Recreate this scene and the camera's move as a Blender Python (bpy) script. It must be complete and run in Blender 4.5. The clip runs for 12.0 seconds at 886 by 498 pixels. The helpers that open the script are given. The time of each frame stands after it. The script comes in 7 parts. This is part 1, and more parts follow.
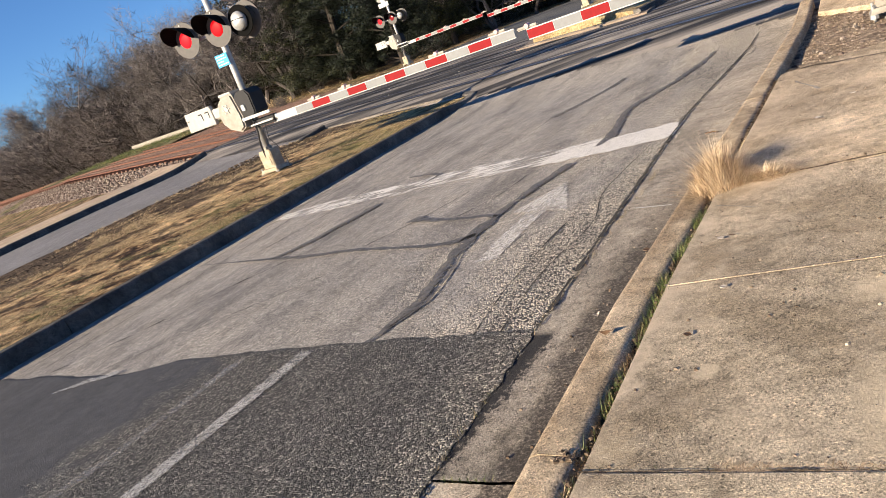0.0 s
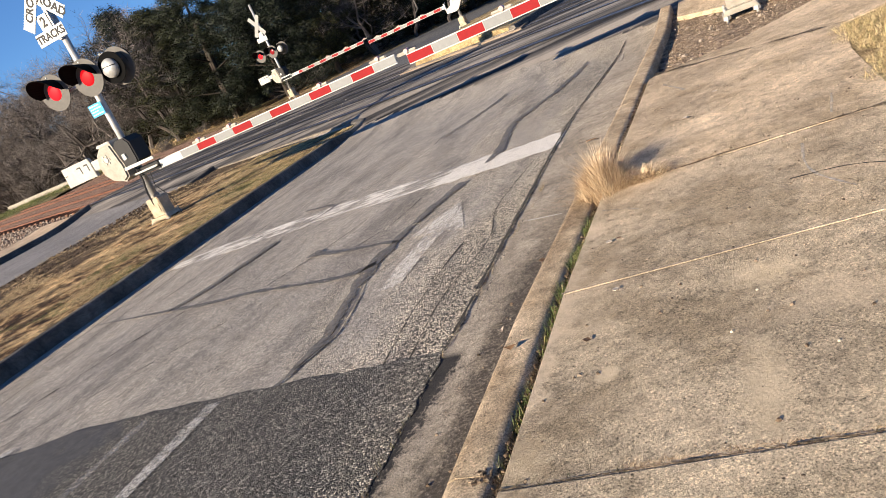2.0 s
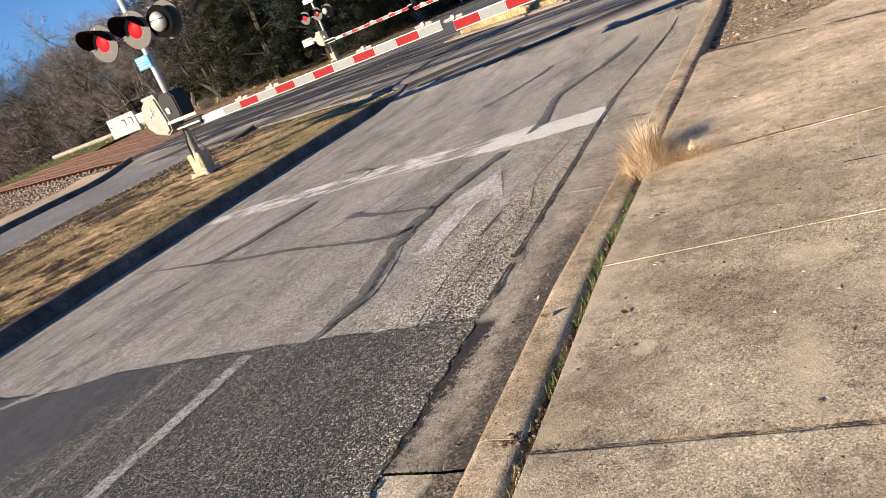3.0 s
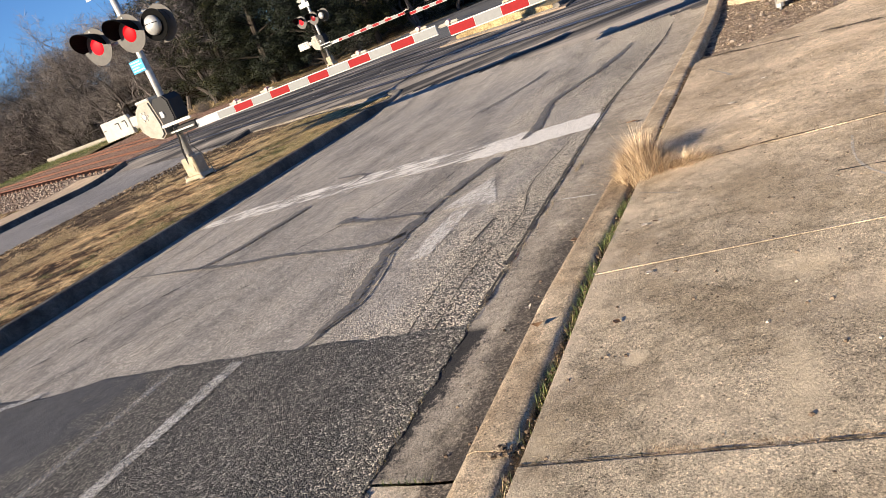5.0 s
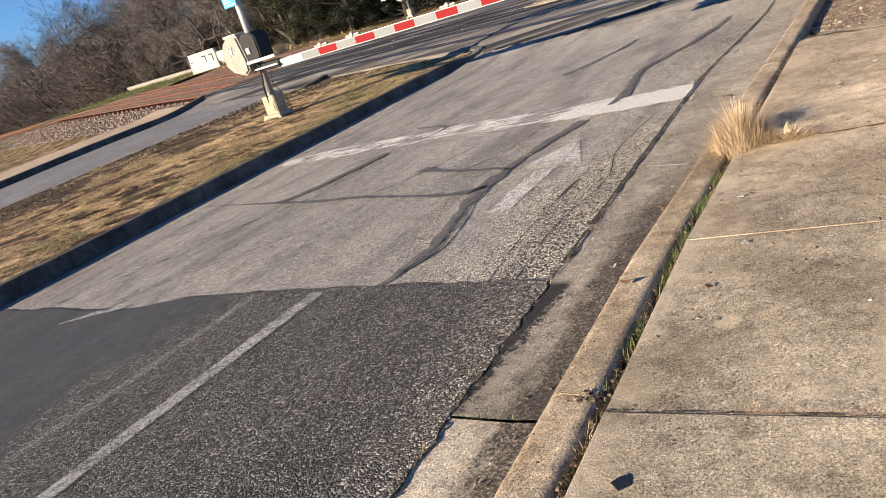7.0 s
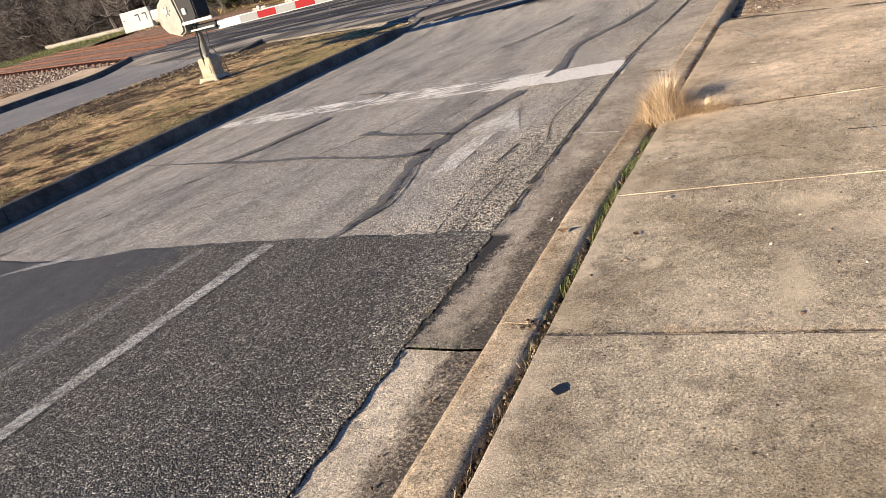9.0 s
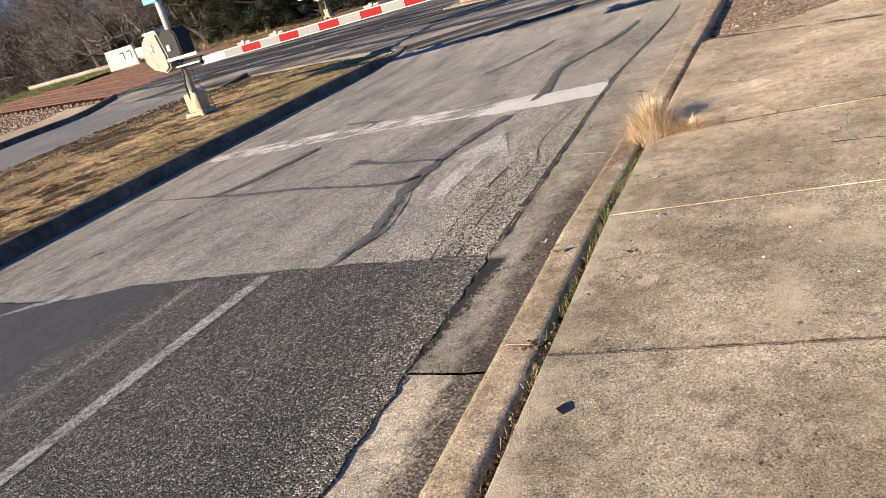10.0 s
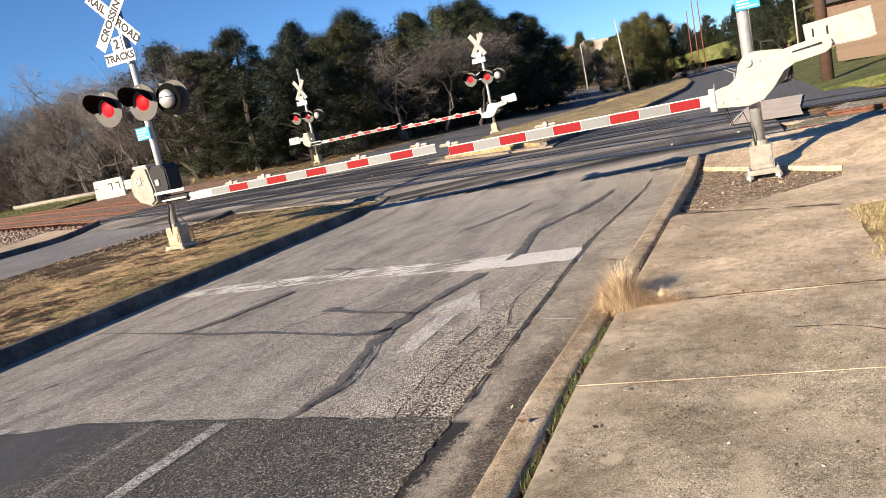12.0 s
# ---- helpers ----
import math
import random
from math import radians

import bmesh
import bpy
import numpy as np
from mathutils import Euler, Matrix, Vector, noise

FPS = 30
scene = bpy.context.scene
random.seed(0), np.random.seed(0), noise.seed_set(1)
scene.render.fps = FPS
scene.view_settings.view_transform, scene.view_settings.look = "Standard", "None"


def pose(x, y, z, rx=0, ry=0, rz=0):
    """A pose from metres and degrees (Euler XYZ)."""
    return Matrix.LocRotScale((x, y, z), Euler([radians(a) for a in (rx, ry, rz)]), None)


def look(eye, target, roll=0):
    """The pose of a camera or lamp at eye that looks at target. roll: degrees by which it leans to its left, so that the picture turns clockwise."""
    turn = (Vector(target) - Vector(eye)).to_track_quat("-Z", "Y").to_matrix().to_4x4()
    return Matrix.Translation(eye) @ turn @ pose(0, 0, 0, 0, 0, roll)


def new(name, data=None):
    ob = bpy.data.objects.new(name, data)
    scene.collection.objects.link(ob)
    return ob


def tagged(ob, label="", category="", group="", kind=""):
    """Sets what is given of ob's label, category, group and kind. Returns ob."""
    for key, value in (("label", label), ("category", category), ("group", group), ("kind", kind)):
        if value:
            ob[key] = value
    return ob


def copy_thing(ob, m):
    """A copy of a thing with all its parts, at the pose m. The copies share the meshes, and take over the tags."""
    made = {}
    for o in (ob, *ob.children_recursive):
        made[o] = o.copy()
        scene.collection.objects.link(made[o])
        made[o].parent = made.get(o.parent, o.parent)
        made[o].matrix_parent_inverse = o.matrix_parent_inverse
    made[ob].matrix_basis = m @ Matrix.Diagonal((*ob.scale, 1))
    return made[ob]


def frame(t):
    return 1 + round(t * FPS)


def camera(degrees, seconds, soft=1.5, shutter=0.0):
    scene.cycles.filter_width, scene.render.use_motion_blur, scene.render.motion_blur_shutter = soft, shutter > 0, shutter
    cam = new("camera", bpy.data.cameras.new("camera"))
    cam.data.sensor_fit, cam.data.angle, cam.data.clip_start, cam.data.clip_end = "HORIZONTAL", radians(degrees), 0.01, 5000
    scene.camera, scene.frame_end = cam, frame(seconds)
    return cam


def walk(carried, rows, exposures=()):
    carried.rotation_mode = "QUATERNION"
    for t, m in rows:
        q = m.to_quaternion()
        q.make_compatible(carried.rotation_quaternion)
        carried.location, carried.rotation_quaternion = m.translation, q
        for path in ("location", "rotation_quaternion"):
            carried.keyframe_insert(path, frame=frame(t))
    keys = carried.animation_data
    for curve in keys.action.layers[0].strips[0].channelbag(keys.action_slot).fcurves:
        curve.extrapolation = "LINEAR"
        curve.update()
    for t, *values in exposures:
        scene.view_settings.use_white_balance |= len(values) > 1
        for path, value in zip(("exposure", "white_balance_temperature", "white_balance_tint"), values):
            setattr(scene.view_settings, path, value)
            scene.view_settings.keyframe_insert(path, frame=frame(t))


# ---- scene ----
cam = camera(60.7, 12.0, soft=0.6)
PATH = [
    (0, (1.547, -1.791, 1.385), (0.495, -0.17, 0.871), -20.5),
    (0.5, (1.558, -1.788, 1.382), (0.491, -0.187, 0.835), -24.3),
    (1, (1.587, -1.774, 1.39), (0.64, -0.1, 0.844), -26.3),
    (1.5, (1.591, -1.748, 1.38), (0.772, -0.009, 0.827), -26.2),
    (2, (1.587, -1.772, 1.393), (0.759, -0.037, 0.841), -24.9),
    (2.5, (1.563, -1.783, 1.373), (0.667, -0.086, 0.809), -22.6),
    (2.7, (1.548, -1.796, 1.374), (0.626, -0.119, 0.794), -22.0),
    (4.3, (1.558, -1.737, 1.374), (0.702, -0.024, 0.796), -26.6),
    (4.5, (1.564, -1.744, 1.374), (0.701, -0.036, 0.792), -25.7),
    (5, (1.555, -1.754, 1.369), (0.648, -0.068, 0.791), -22.2),
    (5.5, (1.547, -1.782, 1.374), (0.589, -0.118, 0.815), -19.6),
    (6, (1.529, -1.809, 1.366), (0.497, -0.199, 0.779), -19.5),
    (6.5, (1.49, -1.845, 1.368), (0.419, -0.269, 0.762), -18.7),
    (7, (1.438, -1.884, 1.369), (0.39, -0.297, 0.75), -17.9),
    (7.2, (1.414, -1.892, 1.356), (0.405, -0.285, 0.727), -17.3),
    (8.8, (1.499, -2.152, 1.376), (0.605, -0.518, 0.648), -15.4),
    (9, (1.476, -2.177, 1.379), (0.583, -0.543, 0.65), -15.3),
    (9.5, (1.448, -2.222, 1.38), (0.555, -0.582, 0.665), -15.6),
    (10, (1.459, -2.218, 1.398), (0.598, -0.544, 0.722), -16.9),
    (10.5, (1.463, -2.203, 1.385), (0.644, -0.493, 0.749), -17.1),
    (11, (1.469, -2.21, 1.401), (0.654, -0.489, 0.788), -16.8),
    (11.5, (1.472, -2.203, 1.401), (0.648, -0.47, 0.837), -15.7),
    (12, (1.491, -2.181, 1.45), (0.735, -0.359, 1.119), -11.9),
]
walk(cam, [(t, look(eye, target, roll)) for t, eye, target, roll in PATH])

# world, sun
SUN_AZ, SUN_EL = 207.0, 19.0          # compass-like turn from +y towards +x, and height, degrees
world = bpy.data.worlds.new("world")
scene.world = world
world.use_nodes = True
wn = world.node_tree.nodes
sky = wn.new("ShaderNodeTexSky")
sky.sky_type = "NISHITA"
sky.sun_disc = False
sky.sun_elevation, sky.sun_rotation = radians(SUN_EL), radians(SUN_AZ)
sky.air_density, sky.dust_density, sky.ozone_density = 0.8, 0.0, 3.5
tint = wn.new("ShaderNodeMix")
tint.data_type, tint.blend_type = "RGBA", "MULTIPLY"
tint.inputs[0].default_value = 1.0
tint.inputs[7].default_value = (0.72, 0.97, 1.26, 1)
world.node_tree.links.new(sky.outputs[0], tint.inputs[6])
world.node_tree.links.new(tint.outputs[2], wn["Background"].inputs[0])
wn["Background"].inputs[1].default_value = 0.05
sun_data = bpy.data.lights.new("sun", "SUN")
sun_data.energy, sun_data.angle, sun_data.color = 4.8, radians(0.5), (1.0, 0.84, 0.64)
sun = new("sun", sun_data)
sa, se = radians(SUN_AZ), radians(SUN_EL)
sun.matrix_world = look((20 * math.sin(sa), 20 * math.cos(sa), 20 * math.tan(se)), (0, 0, 0))
scene.view_settings.exposure = 1.3


# ---------------------------------------------------------------- materials
class Mat:
    """A small builder for node materials."""

    def __init__(self, name, rough=0.8, metal=0.0, spec=0.5):
        self.m = bpy.data.materials.new(name)
        self.m.use_nodes = True
        self.t = self.m.node_tree
        self.b = self.t.nodes["Principled BSDF"]
        self.b.inputs["Roughness"].default_value = rough
        self.b.inputs["Metallic"].default_value = metal
        self.b.inputs["Specular IOR Level"].default_value = spec
        self.coord = self.t.nodes.new("ShaderNodeTexCoord").outputs["Object"]

    def link(self, a, b):
        self.t.links.new(a, b)

    def noise(self, scale, detail=6.0, rough=0.6, stretch=(1, 1, 1), turn=0.0, seed=0.0):
        mp = self.t.nodes.new("ShaderNodeMapping")
        mp.inputs["Scale"].default_value = stretch
        mp.inputs["Rotation"].default_value = (0, 0, radians(turn))
        mp.inputs["Location"].default_value = (seed, seed * 0.7, seed * 0.3)
        self.link(self.coord, mp.inputs[0])
        n = self.t.nodes.new("ShaderNodeTexNoise")
        n.inputs["Scale"].default_value, n.inputs["Detail"].default_value, n.inputs["Roughness"].default_value = scale, detail, rough
        self.link(mp.outputs[0], n.inputs["Vector"])
        return n.outputs["Fac"]

    def cells(self, scale, feature="F1", out="Distance", stretch=(1, 1, 1), random_=1.0):
        mp = self.t.nodes.new("ShaderNodeMapping")
        mp.inputs["Scale"].default_value = stretch
        self.link(self.coord, mp.inputs[0])
        n = self.t.nodes.new("ShaderNodeTexVoronoi")
        n.feature = feature
        n.inputs["Scale"].default_value, n.inputs["Randomness"].default_value = scale, random_
        self.link(mp.outputs[0], n.inputs["Vector"])
        return n.outputs[out]

    def ramp(self, fac, *stops):
        r = self.t.nodes.new("ShaderNodeValToRGB")
        e = r.color_ramp.elements
        while len(e) < len(stops):
            e.new(0.5)
        for el, (p, c) in zip(e, stops):
            el.position = p
            c = (c, c, c) if isinstance(c, (int, float)) else c
            el.color = (*c, 1)
        self.link(fac, r.inputs[0])
        return r.outputs[0]

    def mix(self, fac, a, b, mode="MIX"):
        n = self.t.nodes.new("ShaderNodeMix")
        n.data_type, n.blend_type = "RGBA", mode
        for k, v in ((0, fac), (6, a), (7, b)):
            if isinstance(v, (int, float)):
                n.inputs[k].default_value = v if k == 0 else (v, v, v, 1)
            elif isinstance(v, tuple):
                n.inputs[k].default_value = (*v, 1)
            else:
                self.link(v, n.inputs[k])
        return n.outputs[2]

    def math(self, op, a, b=0.0, c=0.0):
        n = self.t.nodes.new("ShaderNodeMath")
        n.operation = op
        for k, v in enumerate((a, b, c)):
            if isinstance(v, (int, float)):
                n.inputs[k].default_value = v
            else:
                self.link(v, n.inputs[k])
        return n.outputs[0]

    def spot(self, x, y, r, stretch=1.0, rag=0.5, core=0.75):
        """1 inside a ragged round patch about a plan point, 0 outside."""
        dx = self.math("MULTIPLY", self.math("SUBTRACT", self.axis(0), x), 1 / r)
        dy = self.math("MULTIPLY", self.math("SUBTRACT", self.axis(1), y), 1 / (r * stretch))
        d = self.math("SQRT", self.math("ADD", self.math("MULTIPLY", dx, dx), self.math("MULTIPLY", dy, dy)))
        d = self.math("ADD", d, self.math("MULTIPLY", self.math("SUBTRACT", self.noise(30, 5, 0.7), 0.5), rag * 2))
        return self.ramp(d, (core, 1.0), (1.0, 0.0))

    def axis(self, k, turn=0.0):
        """One coordinate, in metres; turned by degrees about z first."""
        mp = self.t.nodes.new("ShaderNodeMapping")
        mp.inputs["Rotation"].default_value = (0, 0, radians(turn))
        self.link(self.coord, mp.inputs[0])
        s = self.t.nodes.new("ShaderNodeSeparateXYZ")
        self.link(mp.outputs[0], s.inputs[0])
        return s.outputs[k]

    def random(self):
        return self.t.nodes.new("ShaderNodeObjectInfo").outputs["Random"]

    def island(self):
        return self.t.nodes.new("ShaderNodeNewGeometry").outputs["Random Per Island"]

    def color(self, c):
        if isinstance(c, tuple):
            self.b.inputs["Base Color"].default_value = (*c, 1)
        else:
            self.link(c, self.b.inputs["Base Color"])
        return self

    def rough(self, v):
        self.link(v, self.b.inputs["Roughness"])
        return self

    def bump(self, height, strength=0.5, dist=0.01):
        n = self.t.nodes.new("ShaderNodeBump")
        n.inputs["Strength"].default_value, n.inputs["Distance"].default_value = strength, dist
        self.link(height, n.inputs["Height"])
        prev = self.b.inputs["Normal"]
        if prev.is_linked:
            self.link(prev.links[0].from_socket, n.inputs["Normal"])
        self.link(n.outputs[0], prev)
        return self

    def worn(self, keep):
        """Lets what lies below show where keep is 0."""
        tr = self.t.nodes.new("ShaderNodeBsdfTransparent")
        mx = self.t.nodes.new("ShaderNodeMixShader")
        out = self.t.nodes["Material Output"]
        self.link(keep, mx.inputs[0])
        self.link(tr.outputs[0], mx.inputs[1])
        self.link(self.b.outputs[0], mx.inputs[2])
        self.link(mx.outputs[0], out.inputs[0])
        return self

    def glow(self, c, s):
        self.b.inputs["Emission Color"].default_value = (*c, 1)
        self.b.inputs["Emission Strength"].default_value = s
        return self


def asphalt(name, dark, light, contrast, chip=95.0, blotch=0.25):
    k = Mat(name, 0.85)
    grain = k.cells(chip, out="Color")
    g = k.ramp(grain, (0.15, tuple(c * (1 - contrast) for c in dark)), (0.55, dark), (0.95, light))
    big = k.ramp(k.noise(0.9, 5), (0.3, 1 - blotch), (0.7, 1 + blotch * 0.4))
    wear = k.ramp(k.noise(1.6, 6, 0.65, (1.6, 0.22, 1), 0, 3.0), (0.35, 0.82), (0.7, 1.12))
    fine = k.ramp(k.noise(40, 4), (0.3, 0.85), (0.7, 1.12))
    col = k.mix(1.0, k.mix(1.0, k.mix(1.0, g, big, "MULTIPLY"), wear, "MULTIPLY"), fine, "MULTIPLY")
    k.color(col)
    d = k.cells(chip)
    k.bump(k.ramp(d, (0.0, 1.0), (0.6, 0.0)), 0.7, 0.006)
    k.bump(k.noise(5, 5), 0.3, 0.02)
    return k


def concrete(name, a, b, c, pit=True, sandy=0.3):
    """Weathered concrete: a dark, b mid, c light."""
    k = Mat(name, 0.9, 0, 0.3)
    base = k.ramp(k.noise(1.3, 8, 0.65), (0.36, a), (0.5, b), (0.64, c))
    mott = k.ramp(k.noise(14, 8, 0.8), (0.38, 0.62), (0.48, 0.96), (0.6, 1.14))
    grain = k.ramp(k.noise(160, 4, 0.85), (0.37, 0.28), (0.46, 0.86), (0.54, 1.10), (0.63, 1.6))
    speck = k.ramp(k.cells(170, out="Color"), (0.0, 0.3), (0.2, 0.85), (0.6, 1.04), (1.0, 1.4))
    col = k.mix(1.0, k.mix(1.0, k.mix(1.0, base, mott, "MULTIPLY"), grain, "MULTIPLY"), speck, "MULTIPLY")
    if pit:
        dots = k.ramp(k.cells(22), (0.075, 0.0), (0.12, 1.0))
        keep = k.ramp(k.noise(7, 2, 0.5, seed=5), (0.42, 1.0), (0.55, 0.0))
        spot = k.mix(keep, dots, (1, 1, 1))
        col = k.mix(k.math("SUBTRACT", 1.0, spot), col, tuple(v * 0.3 for v in a))
    k.color(col)
    k.bump(k.noise(140, 5, 0.8), 0.8, 0.008)
    k.bump(k.noise(60, 4, 0.7, seed=2), 0.4, 0.007)
    k.bump(k.noise(6, 5), 0.25, 0.02)
    k.last = col
    return k


M = {}
k = Mat("old_asphalt", 0.85)
cell = k.ramp(k.cells(88, out="Color"), (0.1, (0.33, 0.29, 0.24)), (0.5, (0.57, 0.505, 0.415)), (0.9, (0.95, 0.86, 0.715)))
gap = k.ramp(k.cells(88), (0.46, 1.0), (0.64, 0.05))
stones = k.mix(1.0, cell, gap, "MULTIPLY")
film = k.ramp(k.cells(105, out="Color"), (0.0, (0.03, 0.029, 0.027)), (0.28, (0.19, 0.177, 0.163)), (0.65, (0.29, 0.27, 0.247)), (1.0, (0.66, 0.61, 0.55)))
side = k.math("ADD", k.math("MULTIPLY", k.axis(0), -0.28), k.math("MULTIPLY", k.noise(0.9, 6, 0.65, (1.5, 0.4, 1), 0, 2.0), 1.3))
worn_in = k.ramp(side, (0.70, 0.10), (1.7, 0.85))
wear = k.ramp(k.noise(1.1, 6, 0.65, (1.8, 0.25, 1), -3, 3.0), (0.40, 0.82), (0.5, 1.0), (0.62, 1.14))
spots = k.ramp(k.noise(4.5, 7, 0.75, seed=6), (0.38, 0.84), (0.52, 1.05))
smear = k.ramp(k.noise(1.5, 7, 0.7, (1.2, 0.5, 1), -20.0, 14.0), (0.40, (0.70, 0.69, 0.68)), (0.49, (1.0, 0.985, 0.95)), (0.60, (1.08, 1.055, 1.0)))
k.color(k.mix(1.0, k.mix(1.0, k.mix(1.0, k.mix(worn_in, stones, film), wear, "MULTIPLY"), spots, "MULTIPLY"), smear, "MULTIPLY"))
k.bump(k.mix(worn_in, k.ramp(k.cells(88), (0.0, 1.0), (0.65, 0.0)), 0.5), 0.9, 0.013).bump(k.noise(90, 4, 0.8), 0.7, 0.007).bump(k.noise(5, 5), 0.3, 0.02)
M["old_asphalt"] = k.m
M["new_asphalt"] = asphalt("new_asphalt", (0.045, 0.045, 0.047), (0.16, 0.16, 0.158), 0.6, 80.0, 0.25).m
M["lane_asphalt"] = asphalt("lane_asphalt", (0.20, 0.19, 0.185), (0.33, 0.31, 0.30), 0.4, 60.0, 0.2).m
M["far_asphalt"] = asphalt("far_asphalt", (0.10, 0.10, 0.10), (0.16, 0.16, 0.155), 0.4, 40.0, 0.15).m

# fresh overlay: coarse black chips, with a smoother sealed part towards the middle of the road
k = Mat("patch_asphalt", 0.85)
chips = k.ramp(k.cells(125, out="Color"), (0.1, (0.009, 0.008, 0.007)), (0.4, (0.05, 0.047, 0.042)), (0.7, (0.13, 0.122, 0.108)), (1.0, (0.58, 0.54, 0.47)))
sealed = k.ramp(k.noise(14, 5), (0.3, (0.036, 0.036, 0.039)), (0.7, (0.06, 0.06, 0.063)))
zone = k.ramp(k.math("ADD", k.math("MULTIPLY", k.axis(0), -0.175), k.math("MULTIPLY", k.noise(1.4, 9, 0.7), 0.4)), (0.575, 0.0), (0.635, 0.92))
# streaky tone; beside the gutter, sunlit chips are painted in as a lighter tint
sunlit_streaks = k.mix(k.ramp(k.math("ADD", k.axis(0), k.math("MULTIPLY", k.noise(6, 5, 0.7), 0.6)), (0.0, 0.0), (0.3, 1.0)), k.ramp(k.noise(2.2, 6, 0.6, (1.4, 0.3, 1)), (0.3, 0.75), (0.75, 1.2)), (1.8, 1.74, 1.62))
k.color(k.mix(1.0, k.mix(zone, chips, sealed), sunlit_streaks, "MULTIPLY"))
relief = k.ramp(k.cells(125), (0.0, 1.0), (0.7, 0.0))
k.bump(k.mix(zone, relief, 0.5), 1.0, 0.016).bump(k.noise(6, 4), 0.25, 0.02)
M["patch"] = k.m

# crossing surface: dark, streaked along the tracks
k = Mat("crossing_asphalt", 0.85, 0, 0.3)
st = k.ramp(k.noise(1.0, 7, 0.65, (0.10, 1.9, 1), 21.0), (0.41, (0.016, 0.015, 0.015)), (0.475, (0.07, 0.065, 0.06)), (0.53, (0.155, 0.138, 0.12)), (0.62, (0.31, 0.275, 0.235)))
sk = k.ramp(k.noise(0.5, 6, 0.6, (1.2, 0.16, 1), -4.0, 7.0), (0.42, 0.6), (0.55, 1.08))
fi = k.ramp(k.noise(60, 4), (0.3, 0.7), (0.7, 1.25))
k.color(k.mix(1.0, k.mix(1.0, st, sk, "MULTIPLY"), fi, "MULTIPLY")).bump(k.noise(60, 4), 0.8, 0.012)
M["crossing"] = k.m

k = concrete("slab_concrete", (0.345, 0.292, 0.214), (0.45, 0.382, 0.28), (0.57, 0.488, 0.363))
vary = k.mix(1.0, k.ramp(k.random(), (0.0, 0.95), (1.0, 1.05)), k.ramp(k.math("ADD", k.math("MULTIPLY", k.axis(1), 0.15), k.math("MULTIPLY", k.noise(1.1, 6, 0.7, seed=7), 0.6)), (0.2, (0.76, 0.765, 0.77)), (0.45, (0.95, 0.955, 0.955)), (0.8, (1.10, 1.06, 1.03))), "MULTIPLY")
pale = k.math("MAXIMUM", k.spot(0.913, 0.373, 0.05), k.math("MULTIPLY", k.math("MAXIMUM", k.math("MAXIMUM", k.spot(1.44, 0.84, 0.16, 0.85, 0.8, 0.35), k.spot(1.39, 0.15, 0.085, 4.0, 0.9, 0.25)), k.spot(0.69, -0.03, 0.11, 1.5, 0.6, 0.3)), 0.95))
blot = k.ramp(k.noise(2.4, 3, 0.5, seed=9), (0.54, 0.0), (0.68, 0.4))
soot = k.ramp(k.noise(0.8, 6, 0.7, seed=2), (0.40, 0.88), (0.54, 1.05))
sand = k.ramp(k.math("ADD", k.axis(0), k.math("MULTIPLY", k.noise(5, 5, 0.7), 0.5)), (0.84, 0.85), (1.0, 0.0))
brown = k.ramp(k.noise(1.9, 8, 0.72, seed=13), (0.40, (0.80, 0.745, 0.67)), (0.50, (1.03, 0.985, 0.935)), (0.60, (1.12, 1.07, 1.02)))
# slabs turn paler towards the outer edge, broken up by noise
outward_tone = k.ramp(k.math("ADD", k.math("MULTIPLY", k.axis(0), 0.5), k.math("MULTIPLY", k.noise(1.6, 6, 0.7, seed=21), 0.3)), (0.52, 0.90), (0.72, 0.98), (1.0, 1.18))
brown = k.mix(1.0, brown, outward_tone, "MULTIPLY")
sand = k.math("MULTIPLY", sand, k.ramp(k.noise(1.3, 5, 0.6, seed=17), (0.36, 0.35), (0.56, 1.35)))
k.color(k.mix(sand, k.mix(1.0, k.mix(1.0, k.mix(pale, k.mix(blot, k.last, (0.62, 0.52, 0.39)), (0.66, 0.56, 0.41)), k.mix(1.0, vary, brown, "MULTIPLY"), "MULTIPLY"), soot, "MULTIPLY"), (0.64, 0.515, 0.37)))
M["slab"] = k.m

k = concrete("gutter_concrete", (0.255, 0.22, 0.17), (0.36, 0.31, 0.245), (0.49, 0.425, 0.335))
side = k.math("ADD", k.math("SUBTRACT", k.axis(0), k.math("MULTIPLY", k.axis(1), 0.10)), k.math("MULTIPLY", k.noise(18, 10, 0.9, (1, 0.8, 1)), 0.46))
near_y = k.ramp(k.math("MULTIPLY", k.axis(1), 0.1), (0.103, 1.0), (0.106, 0.0))
far_y = k.ramp(k.axis(1), (0.0, 0.0), (0.03, 1.0))
tar = k.math("MULTIPLY", k.math("MULTIPLY", k.ramp(side, (0.248, 0.94), (0.26, 0.0)), near_y), far_y)
clean = k.mix(far_y, (1.35, 1.33, 1.3), (1, 1, 1))
dirt = k.ramp(k.math("ADD", k.axis(0), k.math("MULTIPLY", k.noise(6, 9, 0.85, (1, 0.5, 1)), 0.5)), (0.42, 0.0), (0.52, 0.88))
dirt = k.math("MULTIPLY", dirt, k.ramp(k.noise(70, 6, 0.8, seed=5), (0.40, 0.35), (0.50, 1.0), (0.58, 1.25)))
dirt = k.math("MULTIPLY", dirt, k.ramp(k.math("MULTIPLY", k.axis(1), 0.1), (0.18, 1.0), (0.30, 0.0)))
col = k.mix(tar, k.mix(dirt, k.mix(1.0, k.last, clean, "MULTIPLY"), (0.058, 0.049, 0.041)), (0.02, 0.02, 0.021))
k.color(col)
M["gutter"] = k.m

